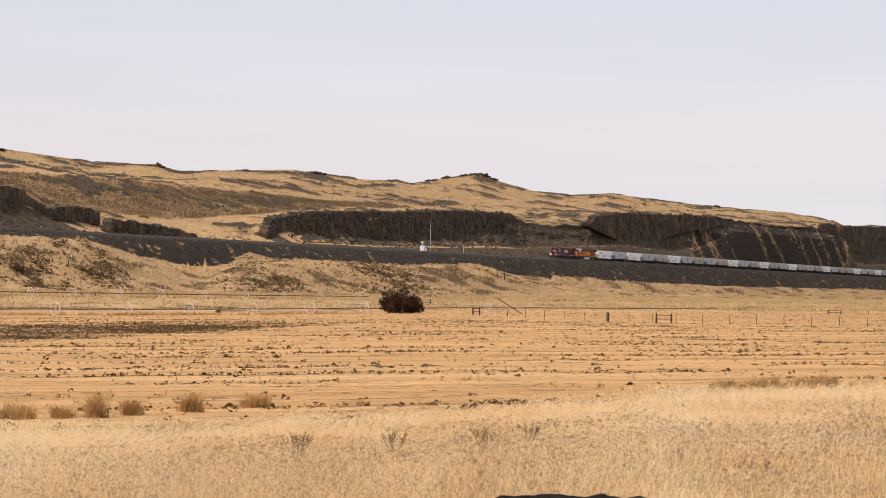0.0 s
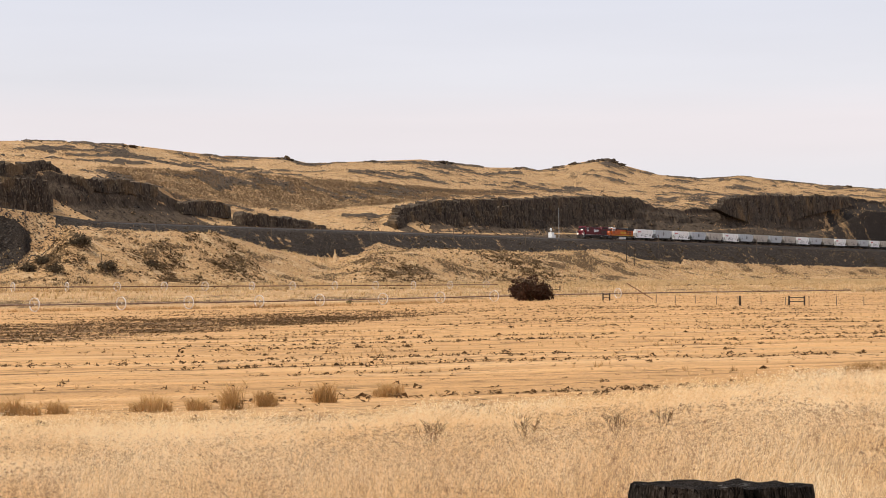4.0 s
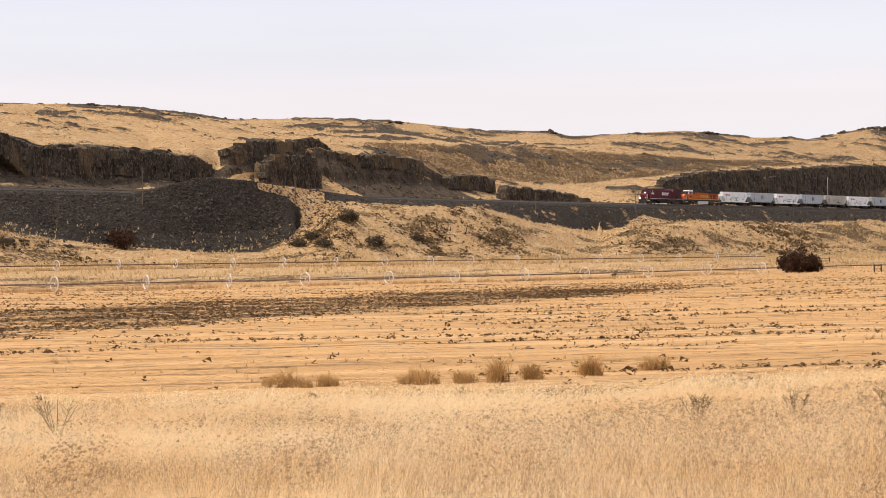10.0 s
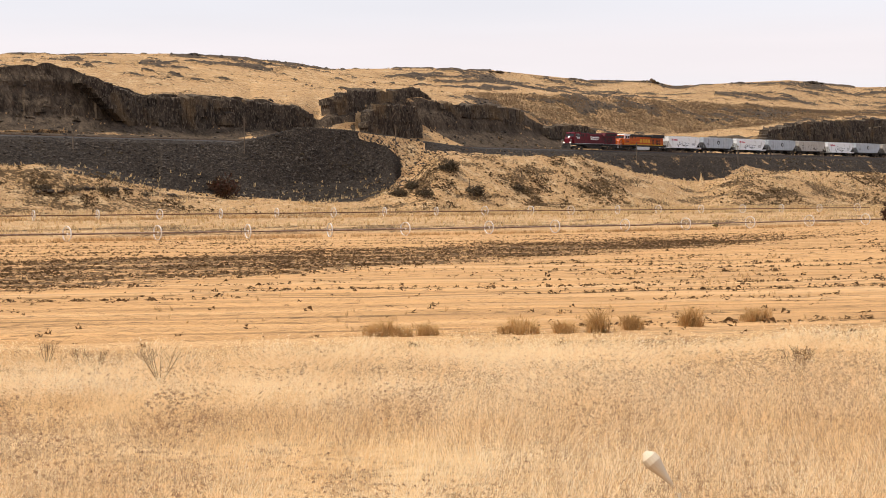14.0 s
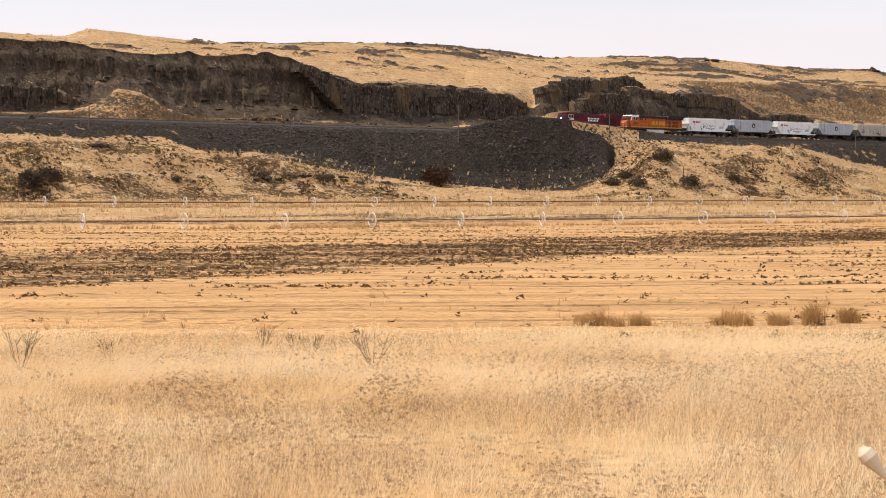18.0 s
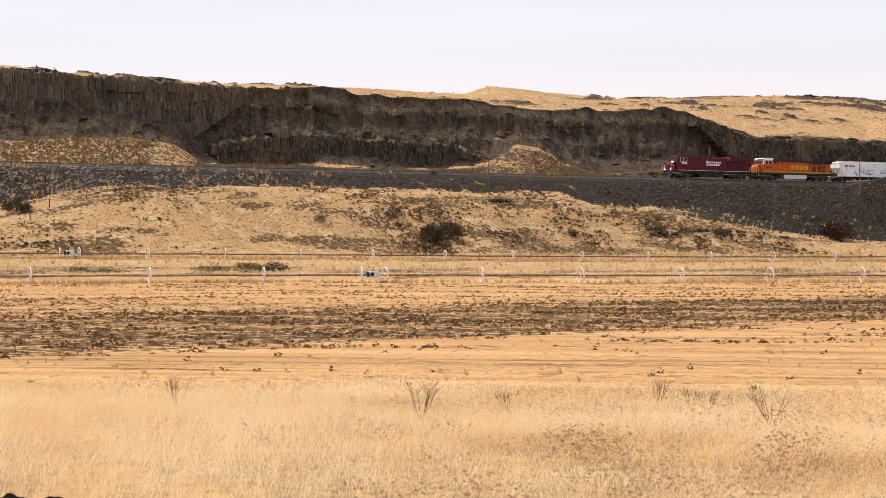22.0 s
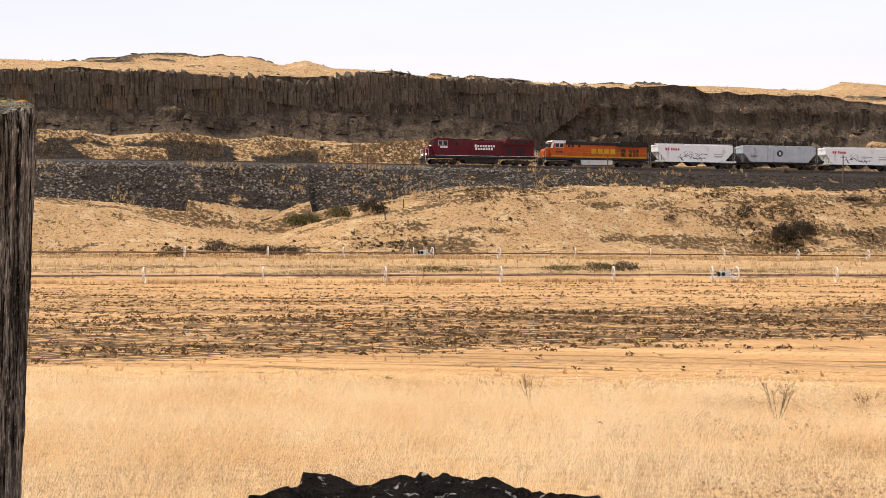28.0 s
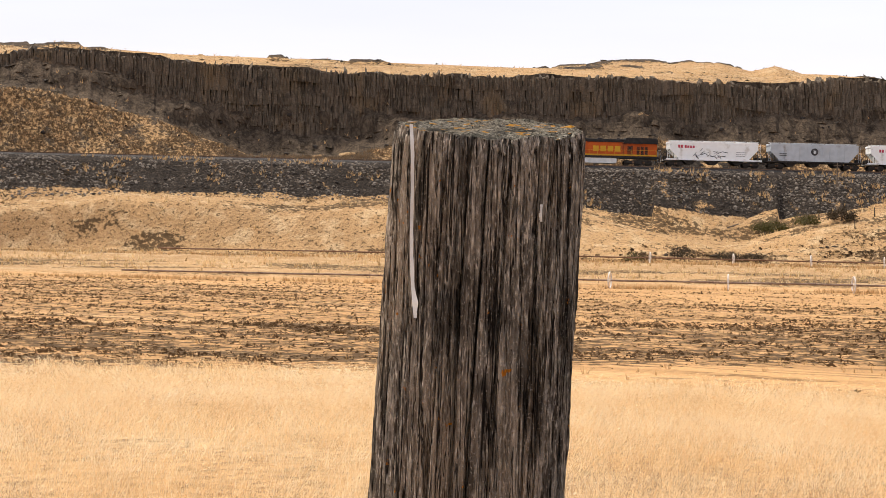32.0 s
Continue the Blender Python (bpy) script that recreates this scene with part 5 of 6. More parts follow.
def meadow(n, dark, name, label):
    """Single bent blades, each with a small seed head."""
    deg = -11.5 + RNG.random(n) * 89.0
    b = np.radians(deg)
    edge = grass_edge(b) + (vnoise(deg / 1.5, deg * 0, 41) - 0.5) * 3.0 + RNG.normal(size=n) * 0.6
    r = 8.5 + (edge - 8.5) * RNG.random(n) ** (0.92 if not dark else 1.15)
    x, y = r * np.sin(b), r * np.cos(b)
    patch = fbm(x / 3.0, y / 3.0, 42)
    tall = fbm(x / 7, y / 7, 43)
    clump = vnoise(x * 2.2, y * 2.2, 44)
    keep = clump > 0.12 + 0.22 * (patch < 0.42)
    if dark:
        # brown weeds gather in patches, most of them near the viewer and in one broad place
        spot = np.exp(-((x - 20) / 8) ** 2 - ((y - 11.5) / 5.5) ** 2)
        keep = fbm(x / 2.5, y / 2.5, 46) + 0.10 * (r < 16) + 0.42 * spot - 0.05 * (r > 26) - 0.07 * (x < 14) - 0.12 * (np.degrees(np.arctan2(x, y)) < 23) + 0.035 * (np.degrees(np.arctan2(x, y)) > 46) > 0.56
    x, y, r, tall, patch = x[keep], y[keep], r[keep], tall[keep], patch[keep]
    n = len(x)
    z0 = ground_at(x, y) - 0.03
    h = (0.12 + 0.30 * RNG.random(n) ** 1.4) * (0.55 + 0.9 * tall) * (0.8 if dark else 1.0)
    w = np.maximum(0.0016, r * 0.00011) * (0.7 + 0.6 * RNG.random(n))
    face = np.arctan2(x, y) + RNG.normal(size=n) * 0.6
    wx, wy = np.cos(face) * w, -np.sin(face) * w
    lean = (0.2 + 1.1 * RNG.random(n)) * h
    la = np.arctan2(x, y) + 0.3 + RNG.normal(size=n) * 1.0
    lx, ly = np.sin(la) * lean, np.cos(la) * lean
    p = np.zeros((n, 12, 3))
    p[:, 0] = np.stack([x - wx, y - wy, z0], -1)
    p[:, 1] = np.stack([x + wx, y + wy, z0], -1)
    p[:, 2] = np.stack([x + lx, y + ly, z0 + h], -1)
    # a spray of three small seed heads
    for q in range(3):
        sh = np.maximum(0.0035, r * 0.00030) * (0.5 + 0.9 * RNG.random(n))
        k = 0.62 + 0.4 * RNG.random(n)
        c = np.stack([x + k * lx + RNG.normal(size=n) * 0.035, y + k * ly + RNG.normal(size=n) * 0.035, z0 + k * h + RNG.normal(size=n) * 0.012], -1)
        side = np.stack([np.cos(face), -np.sin(face), RNG.normal(size=n) * 0.6], -1) * sh[:, None]
        rise = np.stack([np.sin(la) * 1.2, np.cos(la) * 1.2, 0.3 + 0.9 * RNG.random(n)], -1) * sh[:, None]
        p[:, 3 + 3 * q], p[:, 4 + 3 * q], p[:, 5 + 3 * q] = c - side, c + side, c + 1.3 * rise
    f = np.arange(12).reshape(4, 3)
    me = mesh_of(name, p.reshape(-1, 3), (f[None] + (np.arange(n) * 12)[:, None, None]).reshape(-1, 3))
    me.materials.append(MAT["weedgrass" if dark else "grass"])
    return tagged(new(name, me), label, "grass", kind="stuff")


MAT["weedgrass"] = plant_material("brown_meadow_weeds", ((0.13, 0.08, 0.05), (0.26, 0.16, 0.095), (0.42, 0.27, 0.16), (0.30, 0.24, 0.13)), through_light=0.4)
meadow(250000, False, "tall_grass", "tall pale dry meadow grass with seed heads")
meadow(130000, True, "meadow_weeds", "brown weeds in patches among the tall grass")

ONES = np.ones_like(GX)
RD, RA = row_frame(GX, GY)


def seg_is(*ks):
    return np.isin(GSEG, ks) * ONES


# low weeds in the field, mostly along its rows
far_end = np.interp(RA, (-60, 90, 200), (78, 77, 66))
band = smooth(RD, 43, 49) * (1 - smooth(RD, far_end - 4, far_end + 4)) * (1 - smooth(RA, 150, 205))
thin = smooth(RD, 70, 80) * (1 - smooth(RA + 0.5 * (RD - 75), 70, 120)) * 0.7
MD, MA = row_frame(GX, GY, MOWN)
rows_w = 0.25 + smooth(vnoise(MA / 7, MD / 3, 35), 0.3, 0.7)
p = pick(seg_is(3) * rows_w * (0.05 + 2.2 * band + 0.8 * thin), 36000)
# weeds that keep to the mown rows
fb, fr = np.radians(-12 + RNG.random(150000) * 89), 40 + 190 * RNG.random(150000) ** 0.7
fx, fy = fr * np.sin(fb), fr * np.cos(fb)
fd, fa = row_frame(fx, fy, MOWN)
fk = np.floor(fd / ROW_STEP)
fd = (fk + 0.5) * ROW_STEP + RNG.normal(size=len(fd)) * np.where(RNG.random(len(fd)) < 0.6, 0.25, 1.4)
fx, fy = fd * math.sin(radians(MOWN)) + fa * math.cos(radians(MOWN)), fd * math.cos(radians(MOWN)) - fa * math.sin(radians(MOWN))
fb, fr = np.arctan2(fx, fy), np.hypot(fx, fy)
sel = (smooth(vnoise(fa / 8 + fk * 7.3, fk * 1.7, 72), 0.42, 0.75) > RNG.random(len(fa)) * 1.2) & (fr > grass_edge(fb) + 1) & (fr < line_r(LINE_NEAR, fb) - 4) & (np.degrees(fb) < 76) & (np.degrees(fb) > -12)
q = np.stack([fx[sel], fy[sel], ground_at(fx[sel], fy[sel])], -1)[:20000]
p = np.vstack([p, q])
scatter("field_weeds", p, FINE, 0.05 + 0.16 * RNG.random(len(p)) ** 1.5, "weed", "low dark brown weeds along the mown rows", "weeds", 0.8)
p = pick(seg_is(3) * smooth(vnoise(GX / 4, GY / 4, 51), 0.4, 0.8), 9000)
scatter("field_stubble", p, TUFTS, 0.12 + 0.16 * RNG.random(len(p)), "tussock", "short straw stubble on the mown field", "stubble")
# bunch grass on the rough ground and slopes
p = pick(seg_is(4, 5, 6, 7) * (0.15 + smooth(fbm(GX / 8, GY / 4, 52), 0.42, 0.6)) * (1 + 0.8 * (GSEG == 5)), 84000)
p = p[p[:, 2] > -1.3]
scatter("bunch_grass", p, TUFTS, 0.34 + 0.75 * RNG.random(len(p)) ** 1.6, "bunch", "straw-coloured bunch grass on the slopes", "grass")
p = pick(seg_is(5, 6, 7) * smooth(fbm(GX / 11, GY / 3, 31), 0.5, 0.60), 7000)
GB, GR = np.degrees(np.arctan2(GX, GY)), G_R
belt = 0 * GX
for bb, rr, sb, sr in ((22.3, 322, 1.2, 4), (24.9, 324, 1.5, 5), (28.6, 313, 1.0, 7), (30.9, 322, 1.6, 5), (33.2, 334, 1.2, 6), (35.9, 345, 1.6, 6), (38.5, 356, 1.2, 6), (26.5, 318, 1.5, 4),
                       (20.3, 305, 1.0, 5), (12.6, 281, 1.6, 3), (10.5, 272, 1.4, 4), (16.5, 286, 1.5, 4), (50.2, 428, 1.2, 12), (52.0, 452, 1.2, 10), (58.0, 500, 1.4, 20), (61.5, 560, 1.6, 25), (47.0, 410, 1.0, 12)):
    belt = belt + np.exp(-((GB - bb) / sb) ** 2 - ((GR - rr) / sr) ** 2)
q = pick(seg_is(4, 5, 6, 7) * belt * (0.1 + smooth(fbm(GX / 3.5, GY / 2.5, 57), 0.46, 0.6)), 18000)
p = np.vstack([p, q])
scatter("low_brush", p, SPRIGS, 0.16 + 0.42 * RNG.random(len(p)), "moundbrush", "low grey-brown brush on the grassy mounds", "brush", 0.75)
p = pick((seg_is(8) + seg_is(12, 13) * smooth(GX, 400, 430)) * (1 - smooth(GX, 175, 200) * (1 - smooth(GX, 400, 430) * seg_is(12, 13)) * (1 - smooth(GX, 312, 322) * seg_is(8))) * (0.1 + smooth(fbm(GX / 5, GY / 3, 53), 0.5, 0.7)), 5500)
scatter("bank_grass", p, TUFTS, 0.3 + 0.45 * RNG.random(len(p)), "slopebrown", "dry grass tufts on the stony bank", "grass")
p = pick(seg_is(8, 9) * (1 - smooth(GX, 110, 170)) * smooth(fbm(GX / 5, GY / 4, 60), 0.54, 0.62), 700)
scatter("rubble_grass", p, TUFTS, 0.45 + 0.6 * RNG.random(len(p)), "tussock", "pale grass clumps among the rubble of the bank", "grass")
p = pick(seg_is(8, 14) * smooth(fbm(GX / 6, GY / 5, 54), 0.5, 0.7), 3000)
scatter("bank_brush", p, LEAFY, 0.3 + 0.5 * RNG.random(len(p)), "sage", "grey-brown brush on bank and cliff", "brush")
heap_w = smooth(GX, 195, 235) * (1 - smooth(GX, 305, 325))
p = pick(seg_is(7, 8, 9) * heap_w + 0.25 * seg_is(8) * (1 - smooth(GX, 380, 430)) + 0.12 * seg_is(8), 11000)
scatter("loose_stones", p, ROCKS, 0.18 + 0.38 * RNG.random(len(p)) ** 2, "stone", "broken dark basalt on the railway bank", "stones", sink=0.15)
p = pick(seg_is(8, 9) * (1 - smooth(GX, 100, 150)) * smooth(fbm(GX / 6, GY / 4, 64), 0.36, 0.5), 6500)
scatter("pale_rubble", p, ROCKS, 0.15 + 0.3 * RNG.random(len(p)) ** 2, "palestone", "grey lichened rubble on the railway bank", "stones", sink=0.15)
p = pick(seg_is(13, 14) * (0.3 + smooth(fbm(GX / 9, GZ / 5, 55), 0.45, 0.65)), 2600)
scatter("cliff_blocks", p, ROCKS, 0.3 + 0.5 * RNG.random(len(p)) ** 2, "stone", "weathered blocks of basalt in the cliff face", "rocks")
p = pick(seg_is(15, 16, 17) * (GPART < 0.97) * smooth(outcrop_field(GX, GY), -0.015, 0.02), 5200)
scatter("hill_rocks", p, ROCKS, 0.3 + 0.7 * RNG.random(len(p)) ** 2, "stone", "dark rocks in the outcrops of the hills", "rocks", sink=0.1)
p = pick(seg_is(15, 16, 17) * (0.3 + smooth(fbm(GX / 10, GY / 6, 58), 0.4, 0.6)), 16000)
scatter("hill_grass", p, TUFTS, 0.35 + 0.5 * RNG.random(len(p)), "tussock", "straw-coloured bunch grass on the hills", "grass")
p = pick(seg_is(14) * smooth(fbm(GX / 7, GZ / 2.5, 59), 0.53, 0.6), 1800)
scatter("cliff_grass", p, TUFTS, 0.3 + 0.5 * RNG.random(len(p)), "russet", "brown dry grass clinging to the cliff ledges", "grass")
p = pick(seg_is(15, 16) * (GSEG == 16) * smooth(GX, 440, 465) * (1 - smooth(GX, 640, 740)) * (0.25 + smooth(fbm(GX / 9, GY / 6, 67), 0.4, 0.6)), 13000)
p = np.vstack([p, pick(seg_is(12, 13) * (1 - smooth(GX, 222, 235)) * smooth(fbm(GX / 9, GY / 5, 70), 0.34, 0.5), 15000)])
scatter("slope_grass", p, TUFTS, 0.35 + 0.6 * RNG.random(len(p)), "slopebrown", "brown dry grass and brush on the long slope behind the railway", "grass")
p = pick(seg_is(15, 16, 17) * (0.15 + smooth(fbm(GX / 14, GY / 5, 56), 0.5, 0.62)) * (1 + 0.8 * smooth(GX, 350, 500)), 26000)
scatter("hill_brush", p, FINE, 0.2 + 0.5 * RNG.random(len(p)) ** 2, "sage", "small dark brush on the dry hills", "brush", 0.7)


# ---- shrubs ----


def at(bearing, dist):
    b = radians(bearing)
    x, y = dist * math.sin(b), dist * math.cos(b)
    return Vector((x, y, ground_z(x, y)))


def shrub(spot, width, height, material, label, leaves, seed, leaf=0.05, name="shrub"):
    """Stems that fork, and a crown of many small leaves with gaps."""
    rng = np.random.default_rng(seed)
    T = thing(name, Matrix.Translation(spot), label, "shrub", "")
    bm = bm_new()
    tips = []
    for k in range(9):
        a = rng.random() * 6.283
        end = Vector((math.cos(a) * width * 0.32 * rng.random(), math.sin(a) * width * 0.32 * rng.random(), height * (0.45 + 0.3 * rng.random())))
        rod(bm, (end.x * 0.1, end.y * 0.1, -0.1), end, 0.02 * height, 0.008 * height, 5)
        for _ in range(3):
            q = end + Vector((rng.normal() * width * 0.14, rng.normal() * width * 0.14, height * 0.25 * rng.random()))
            rod(bm, end, q, 0.008 * height, 0.003 * height, 4)
            tips.append(q)
    part("stem", bm, "pole", T)["kind"] = "stuff"
    lobes = []
    for k in range(40):
        a, q = rng.random() * 6.283, rng.random() ** 0.5
        x, y = math.cos(a) * q * 0.40 * width, math.sin(a) * q * 0.40 * width
        top = height * (1 - 0.42 * q ** 2.4) * (0.86 + 0.16 * rng.random())
        size = 0.2 * height * (0.8 + 0.5 * rng.random())
        lobes.append((x, y, max(size * 0.6, (top - size) * (0.25 + 0.75 * rng.random())), 0.15 * width * (0.7 + 0.6 * rng.random()), size))
    lobes = np.array(lobes)
    k = rng.integers(0, len(lobes), leaves)
    d = rng.normal(size=(leaves, 3))
    d /= np.linalg.norm(d, axis=1)[:, None]
    rad = (0.45 + 0.6 * rng.random((leaves, 1)) ** 0.6)
    c = lobes[k, :3] + d * rad * np.stack([lobes[k, 3], lobes[k, 3], lobes[k, 4]], -1)
    c[:, 2] = np.abs(c[:, 2]) + 0.02
    s = leaf * height * (0.6 + 0.8 * rng.random((leaves, 1)))
    v = np.stack([c - rng.normal(size=(leaves, 3)) * s * 0.5, c + rng.normal(size=(leaves, 3)) * s * 0.5, c + rng.normal(size=(leaves, 3)) * s + np.array([0, 0, 0.5]) * s], 1)
    me = mesh_of("crown", v.reshape(-1, 3), np.arange(leaves * 3).reshape(-1, 3))
    me.materials.append(MAT[material])
    o = new("crown", me)
    o.parent = T
    return T


shrub(at(61.36, 300), 7.4, 4.2, "bush", "large round red-brown leafy bush beside the irrigation pipe", 9000, 1, 0.045)
SHRUBS = (  # bearing, distance, width, height, leaves
    (48.54, 413, 5.6, 3.0, "sage"), (47.73, 418, 5.4, 3.2, "sage"), (46.65, 411, 4.2, 2.6, "sage"), (47.03, 402, 4.6, 2.4, "sage"),
    (46.2, 404, 4.0, 2.2, "sage"), (40.95, 386, 6.4, 5.2, "bush"), (28.72, 312, 4.5, 3.6, "sage"), (29.3, 315, 5.0, 3.0, "sage"), (27.6, 316, 3.6, 2.0, "sage"),
    (14.3, 301, 5.6, 2.4, "greenbush"), (15.2, 299, 5.2, 2.2, "greenbush"), (16.28, 298, 5.0, 2.6, "sage"), (13.9, 302, 4.0, 1.6, "greenbush"),
    (11.57, 277, 4.6, 1.7, "sage"), (13.57, 281, 5.0, 1.8, "sage"), (12.9, 281, 4.0, 1.5, "sage"), (10.1, 268, 3.4, 1.6, "greenbush"),
    (22.03, 231, 5.5, 1.1, "greenbush"), (23.1, 233, 6.0, 1.4, "greenbush"), (23.91, 236, 4.5, 1.5, "sage"), (18.14, 228, 5.0, 0.9, "greenbush"),
    (19.0, 229, 5.0, 0.8, "greenbush"), (55.85, 284, 1.3, 1.5, "greenbush"), (33.02, 330, 2.4, 1.5, "sage"), (36.41, 346, 5.0, 1.6, "sage"),
    (37.4, 350, 5.4, 1.8, "sage"), (38.59, 356, 3.4, 1.4, "sage"), (35.5, 343, 4.0, 1.4, "sage"), (25.31, 307, 2.6, 1.3, "sage"), (49.84, 427, 4.0, 1.6, "sage"))
for k, (bb, dd, ww, hh, mm) in enumerate(SHRUBS):
    word = {"sage": "grey-brown dry shrub on the grassy slope", "greenbush": "low olive-green shrub in the dry grass", "bush": "dark bare-looking bush at the foot of the stone heap"}[mm]
    shrub(at(bb, dd), ww, hh, mm, word, 150 if ww < 2 else 700 if ww < 4 else 1300, 20 + k, 0.07)


def tussock(spot, width, height, material, seed, label):
    """Many thin bent blades in a few uneven bunches, with pale tips standing out."""
    rng = np.random.default_rng(seed)
    n = 1000
    bunch = rng.normal(size=(7, 2)) * width * 0.26
    tallness = 0.45 + 0.55 * rng.random(7)
    k = rng.integers(0, 7, n)
    o = np.concatenate([bunch[k] + rng.normal(size=(n, 2)) * 0.07, np.full((n, 1), -0.04)], 1)
    h = height * tallness[k] * (0.2 + 0.8 * rng.random(n) ** 0.8)
    lean = rng.normal(size=(n, 2)) * 0.36 * h[:, None]
    w = rng.normal(size=(n, 3)) * 0.005
    w[:, 2] = 0
    mid = o + np.concatenate([lean * 0.35, h[:, None] * 0.6], 1)
    tip = o + np.concatenate([lean * 1.2, h[:, None]], 1)
    v = np.stack([o - w, o + w, mid + w * 0.8, mid - w * 0.8, tip], 1)
    f = np.array([(0, 1, 2), (0, 2, 3), (3, 2, 4)])
    me = mesh_of("tussock", v.reshape(-1, 3), (f[None] + (np.arange(n) * 5)[:, None, None]).reshape(-1, 3))
    me.materials.append(MAT[material])
    ob = new("grass_tussock", me)
    ob.location = spot
    return tagged(ob, label, "grass tussock", "tussocks at the field's edge")


for k, (bb, dd, ww, hh, mm) in enumerate(((45.42, 44.6, 0.75, 0.62, "tussock"), (46.2, 44.5, 0.7, 0.32, "russet"), (47.02, 44.9, 0.5, 0.36, "russet"), (49.84, 45.3, 0.95, 0.5, "tussock"), (52.21, 45.2, 0.5, 0.75, "russet"),
                                          (53.3, 46.2, 0.5, 0.42, "russet"), (55.04, 47.6, 0.35, 0.6, "tussock"), (56.9, 49.6, 0.5, 0.42, "russet"), (51.2, 45.2, 0.45, 0.36, "tussock"),
                                          (71.2, 60.5, 1.3, 0.5, "russet"), (71.9, 61.5, 1.4, 0.55, "russet"), (72.6, 63.0, 1.5, 0.6, "russet"), (73.4, 64.5, 1.5, 0.55, "russet"), (74.2, 66.0, 1.4, 0.5, "russet"))):
    tussock(at(bb, dd), ww * 0.9, hh * 1.2, "golden", 70 + k, "dry straw-brown bunch of grass at the mown field's edge")
PIPE_EDGE = np.exp(-((GR - line_r(LINE_NEAR, np.radians(GB))) / 1.6) ** 2) + np.exp(-((GR - line_r(LINE_FAR, np.radians(GB))) / 2.5) ** 2)
p = pick(seg_is(3, 4, 5, 6) * PIPE_EDGE * (0.25 + smooth(fbm(GX / 5, GY / 5, 68), 0.42, 0.6)) * (1 - smooth(GX, 240, 280)), 7000)
scatter("pipe_side_grass", p, TUFTS, 0.35 + 0.4 * RNG.random(len(p)), "tussock", "uncut straw-coloured grass along the irrigation pipes", "grass")
# brown sprigs in drifts through the meadow
mb = np.radians(-10 + RNG.random(90000) * 86)
mr = 9.0 + 33 * RNG.random(90000) ** 1.5
mx, my = mr * np.sin(mb), mr * np.cos(mb)
drift = fbm(mb * 26, mr / 3.2, 69) + 0.34 * np.exp(-((mx - 20) / 8) ** 2 - ((my - 11.5) / 5.5) ** 2) + 0.2 * np.exp(-((mx - 25) / 7) ** 2 - ((my - 8) / 4) ** 2) + 0.10 * (mr < 13) * (np.degrees(mb) > 26) - 0.3 * (np.degrees(mb) < 23)
sel = (RNG.random(len(mb)) < smooth(drift, 0.50, 0.74)) & (mr < grass_edge(mb))
p = np.stack([mx[sel], my[sel], ground_at(mx[sel], my[sel]) + 0.06 + 0.2 * RNG.random(sel.sum())], -1)
scatter("meadow_sprigs", p, FINE, 0.007 + 0.0007 * mr[sel] * (0.4 + 1.2 * RNG.random(sel.sum())), "weedgrass", "small brown weed heads in drifts through the meadow", "weeds")


def skeleton_weed(spot, height, seed, label):
    """A dead stalk with bare forking branches and a few seed pods."""
    rng = np.random.default_rng(seed)
    T = thing("dead_weed", Matrix.Translation(spot), label, "weed", "dead weeds")
    pods, pod_list = bm_new(), []
    for k in range(9):
        a = rng.random() * 6.283
        out = (0.15 + 0.4 * rng.random()) * height
        p0 = Vector((0, 0, 0.02))
        p1 = Vector((math.cos(a) * out * 0.55, math.sin(a) * out * 0.55, height * 0.45))
        p2 = Vector((math.cos(a) * out, math.sin(a) * out, height * (0.75 + 0.25 * rng.random())))
        bm = bm_new()
        rod(bm, p0, p1, 0.006, 0.0045, 4)
        rod(bm, p1, p2, 0.0045, 0.002, 4)
        for _ in range(3):
            p3 = p1.lerp(p2, 0.2 + 0.6 * rng.random())
            rod(bm, p3, p3 + Vector((rng.normal() * 0.09, rng.normal() * 0.09, 0.12 * rng.random() + 0.04)) * height * 2, 0.0035, 0.002, 3)
        part("stalk", bm, "weed", T)
        bmesh.ops.create_icosphere(pods, subdivisions=1, radius=0.010, matrix=Matrix.Translation(p2))
        pod_list.append(pods)
        pods = bm_new()
    pods.free()
    for q in pod_list:
        part("seed_pod", q, "weed", T)
    return T


for k, (bb, dd, hh) in enumerate(((38.95, 27.4, 0.62), (28.4, 27.0, 0.62), (35.6, 36.0, 0.55), (37.1, 34.0, 0.42), (20.96, 34.0, 0.62), (36.6, 35.5, 0.4), (31.0, 32.0, 0.45),
                                  (58.3, 24.0, 0.45), (61.2, 24.3, 0.45), (64.0, 26.0, 0.4), (65.3, 28.0, 0.4))):
    skeleton_weed(at(bb, dd), hh, 90 + k, "dead brown weed with bare branches in the tall grass")

# ---- poles, fences, signal ----
POLE_TOPS = ((-5, 17.8), (41, 18), (88, 17.8), (132, 18.4), (179, 19.5), (225, 17.2), (270, 21.8), (317, 21.0), (363, 18.8), (411, 18.8), (460, 19), (507, 19), (554, 19), (660, 19), (760, 19), (860, 20))
for px, top in POLE_TOPS:
    py = 304.5
    gz = ground_z(px, py)
    P = thing("telegraph_pole", pose(px, py, gz), "weathered brown wooden pole beside the railway bank", "pole", "poles along the railway")
    bm = bm_new()
    rod(bm, (0, 0, -0.3), (0, 0, top - gz), 0.13, 0.09, 8)
    part("shaft", bm, "pole", P)
    bm = bm_new()
    box(bm, -0.6, 0.6, -0.06, 0.06, top - gz - 0.5, top - gz - 0.38)
    part("crossarm", bm, "pole", P)

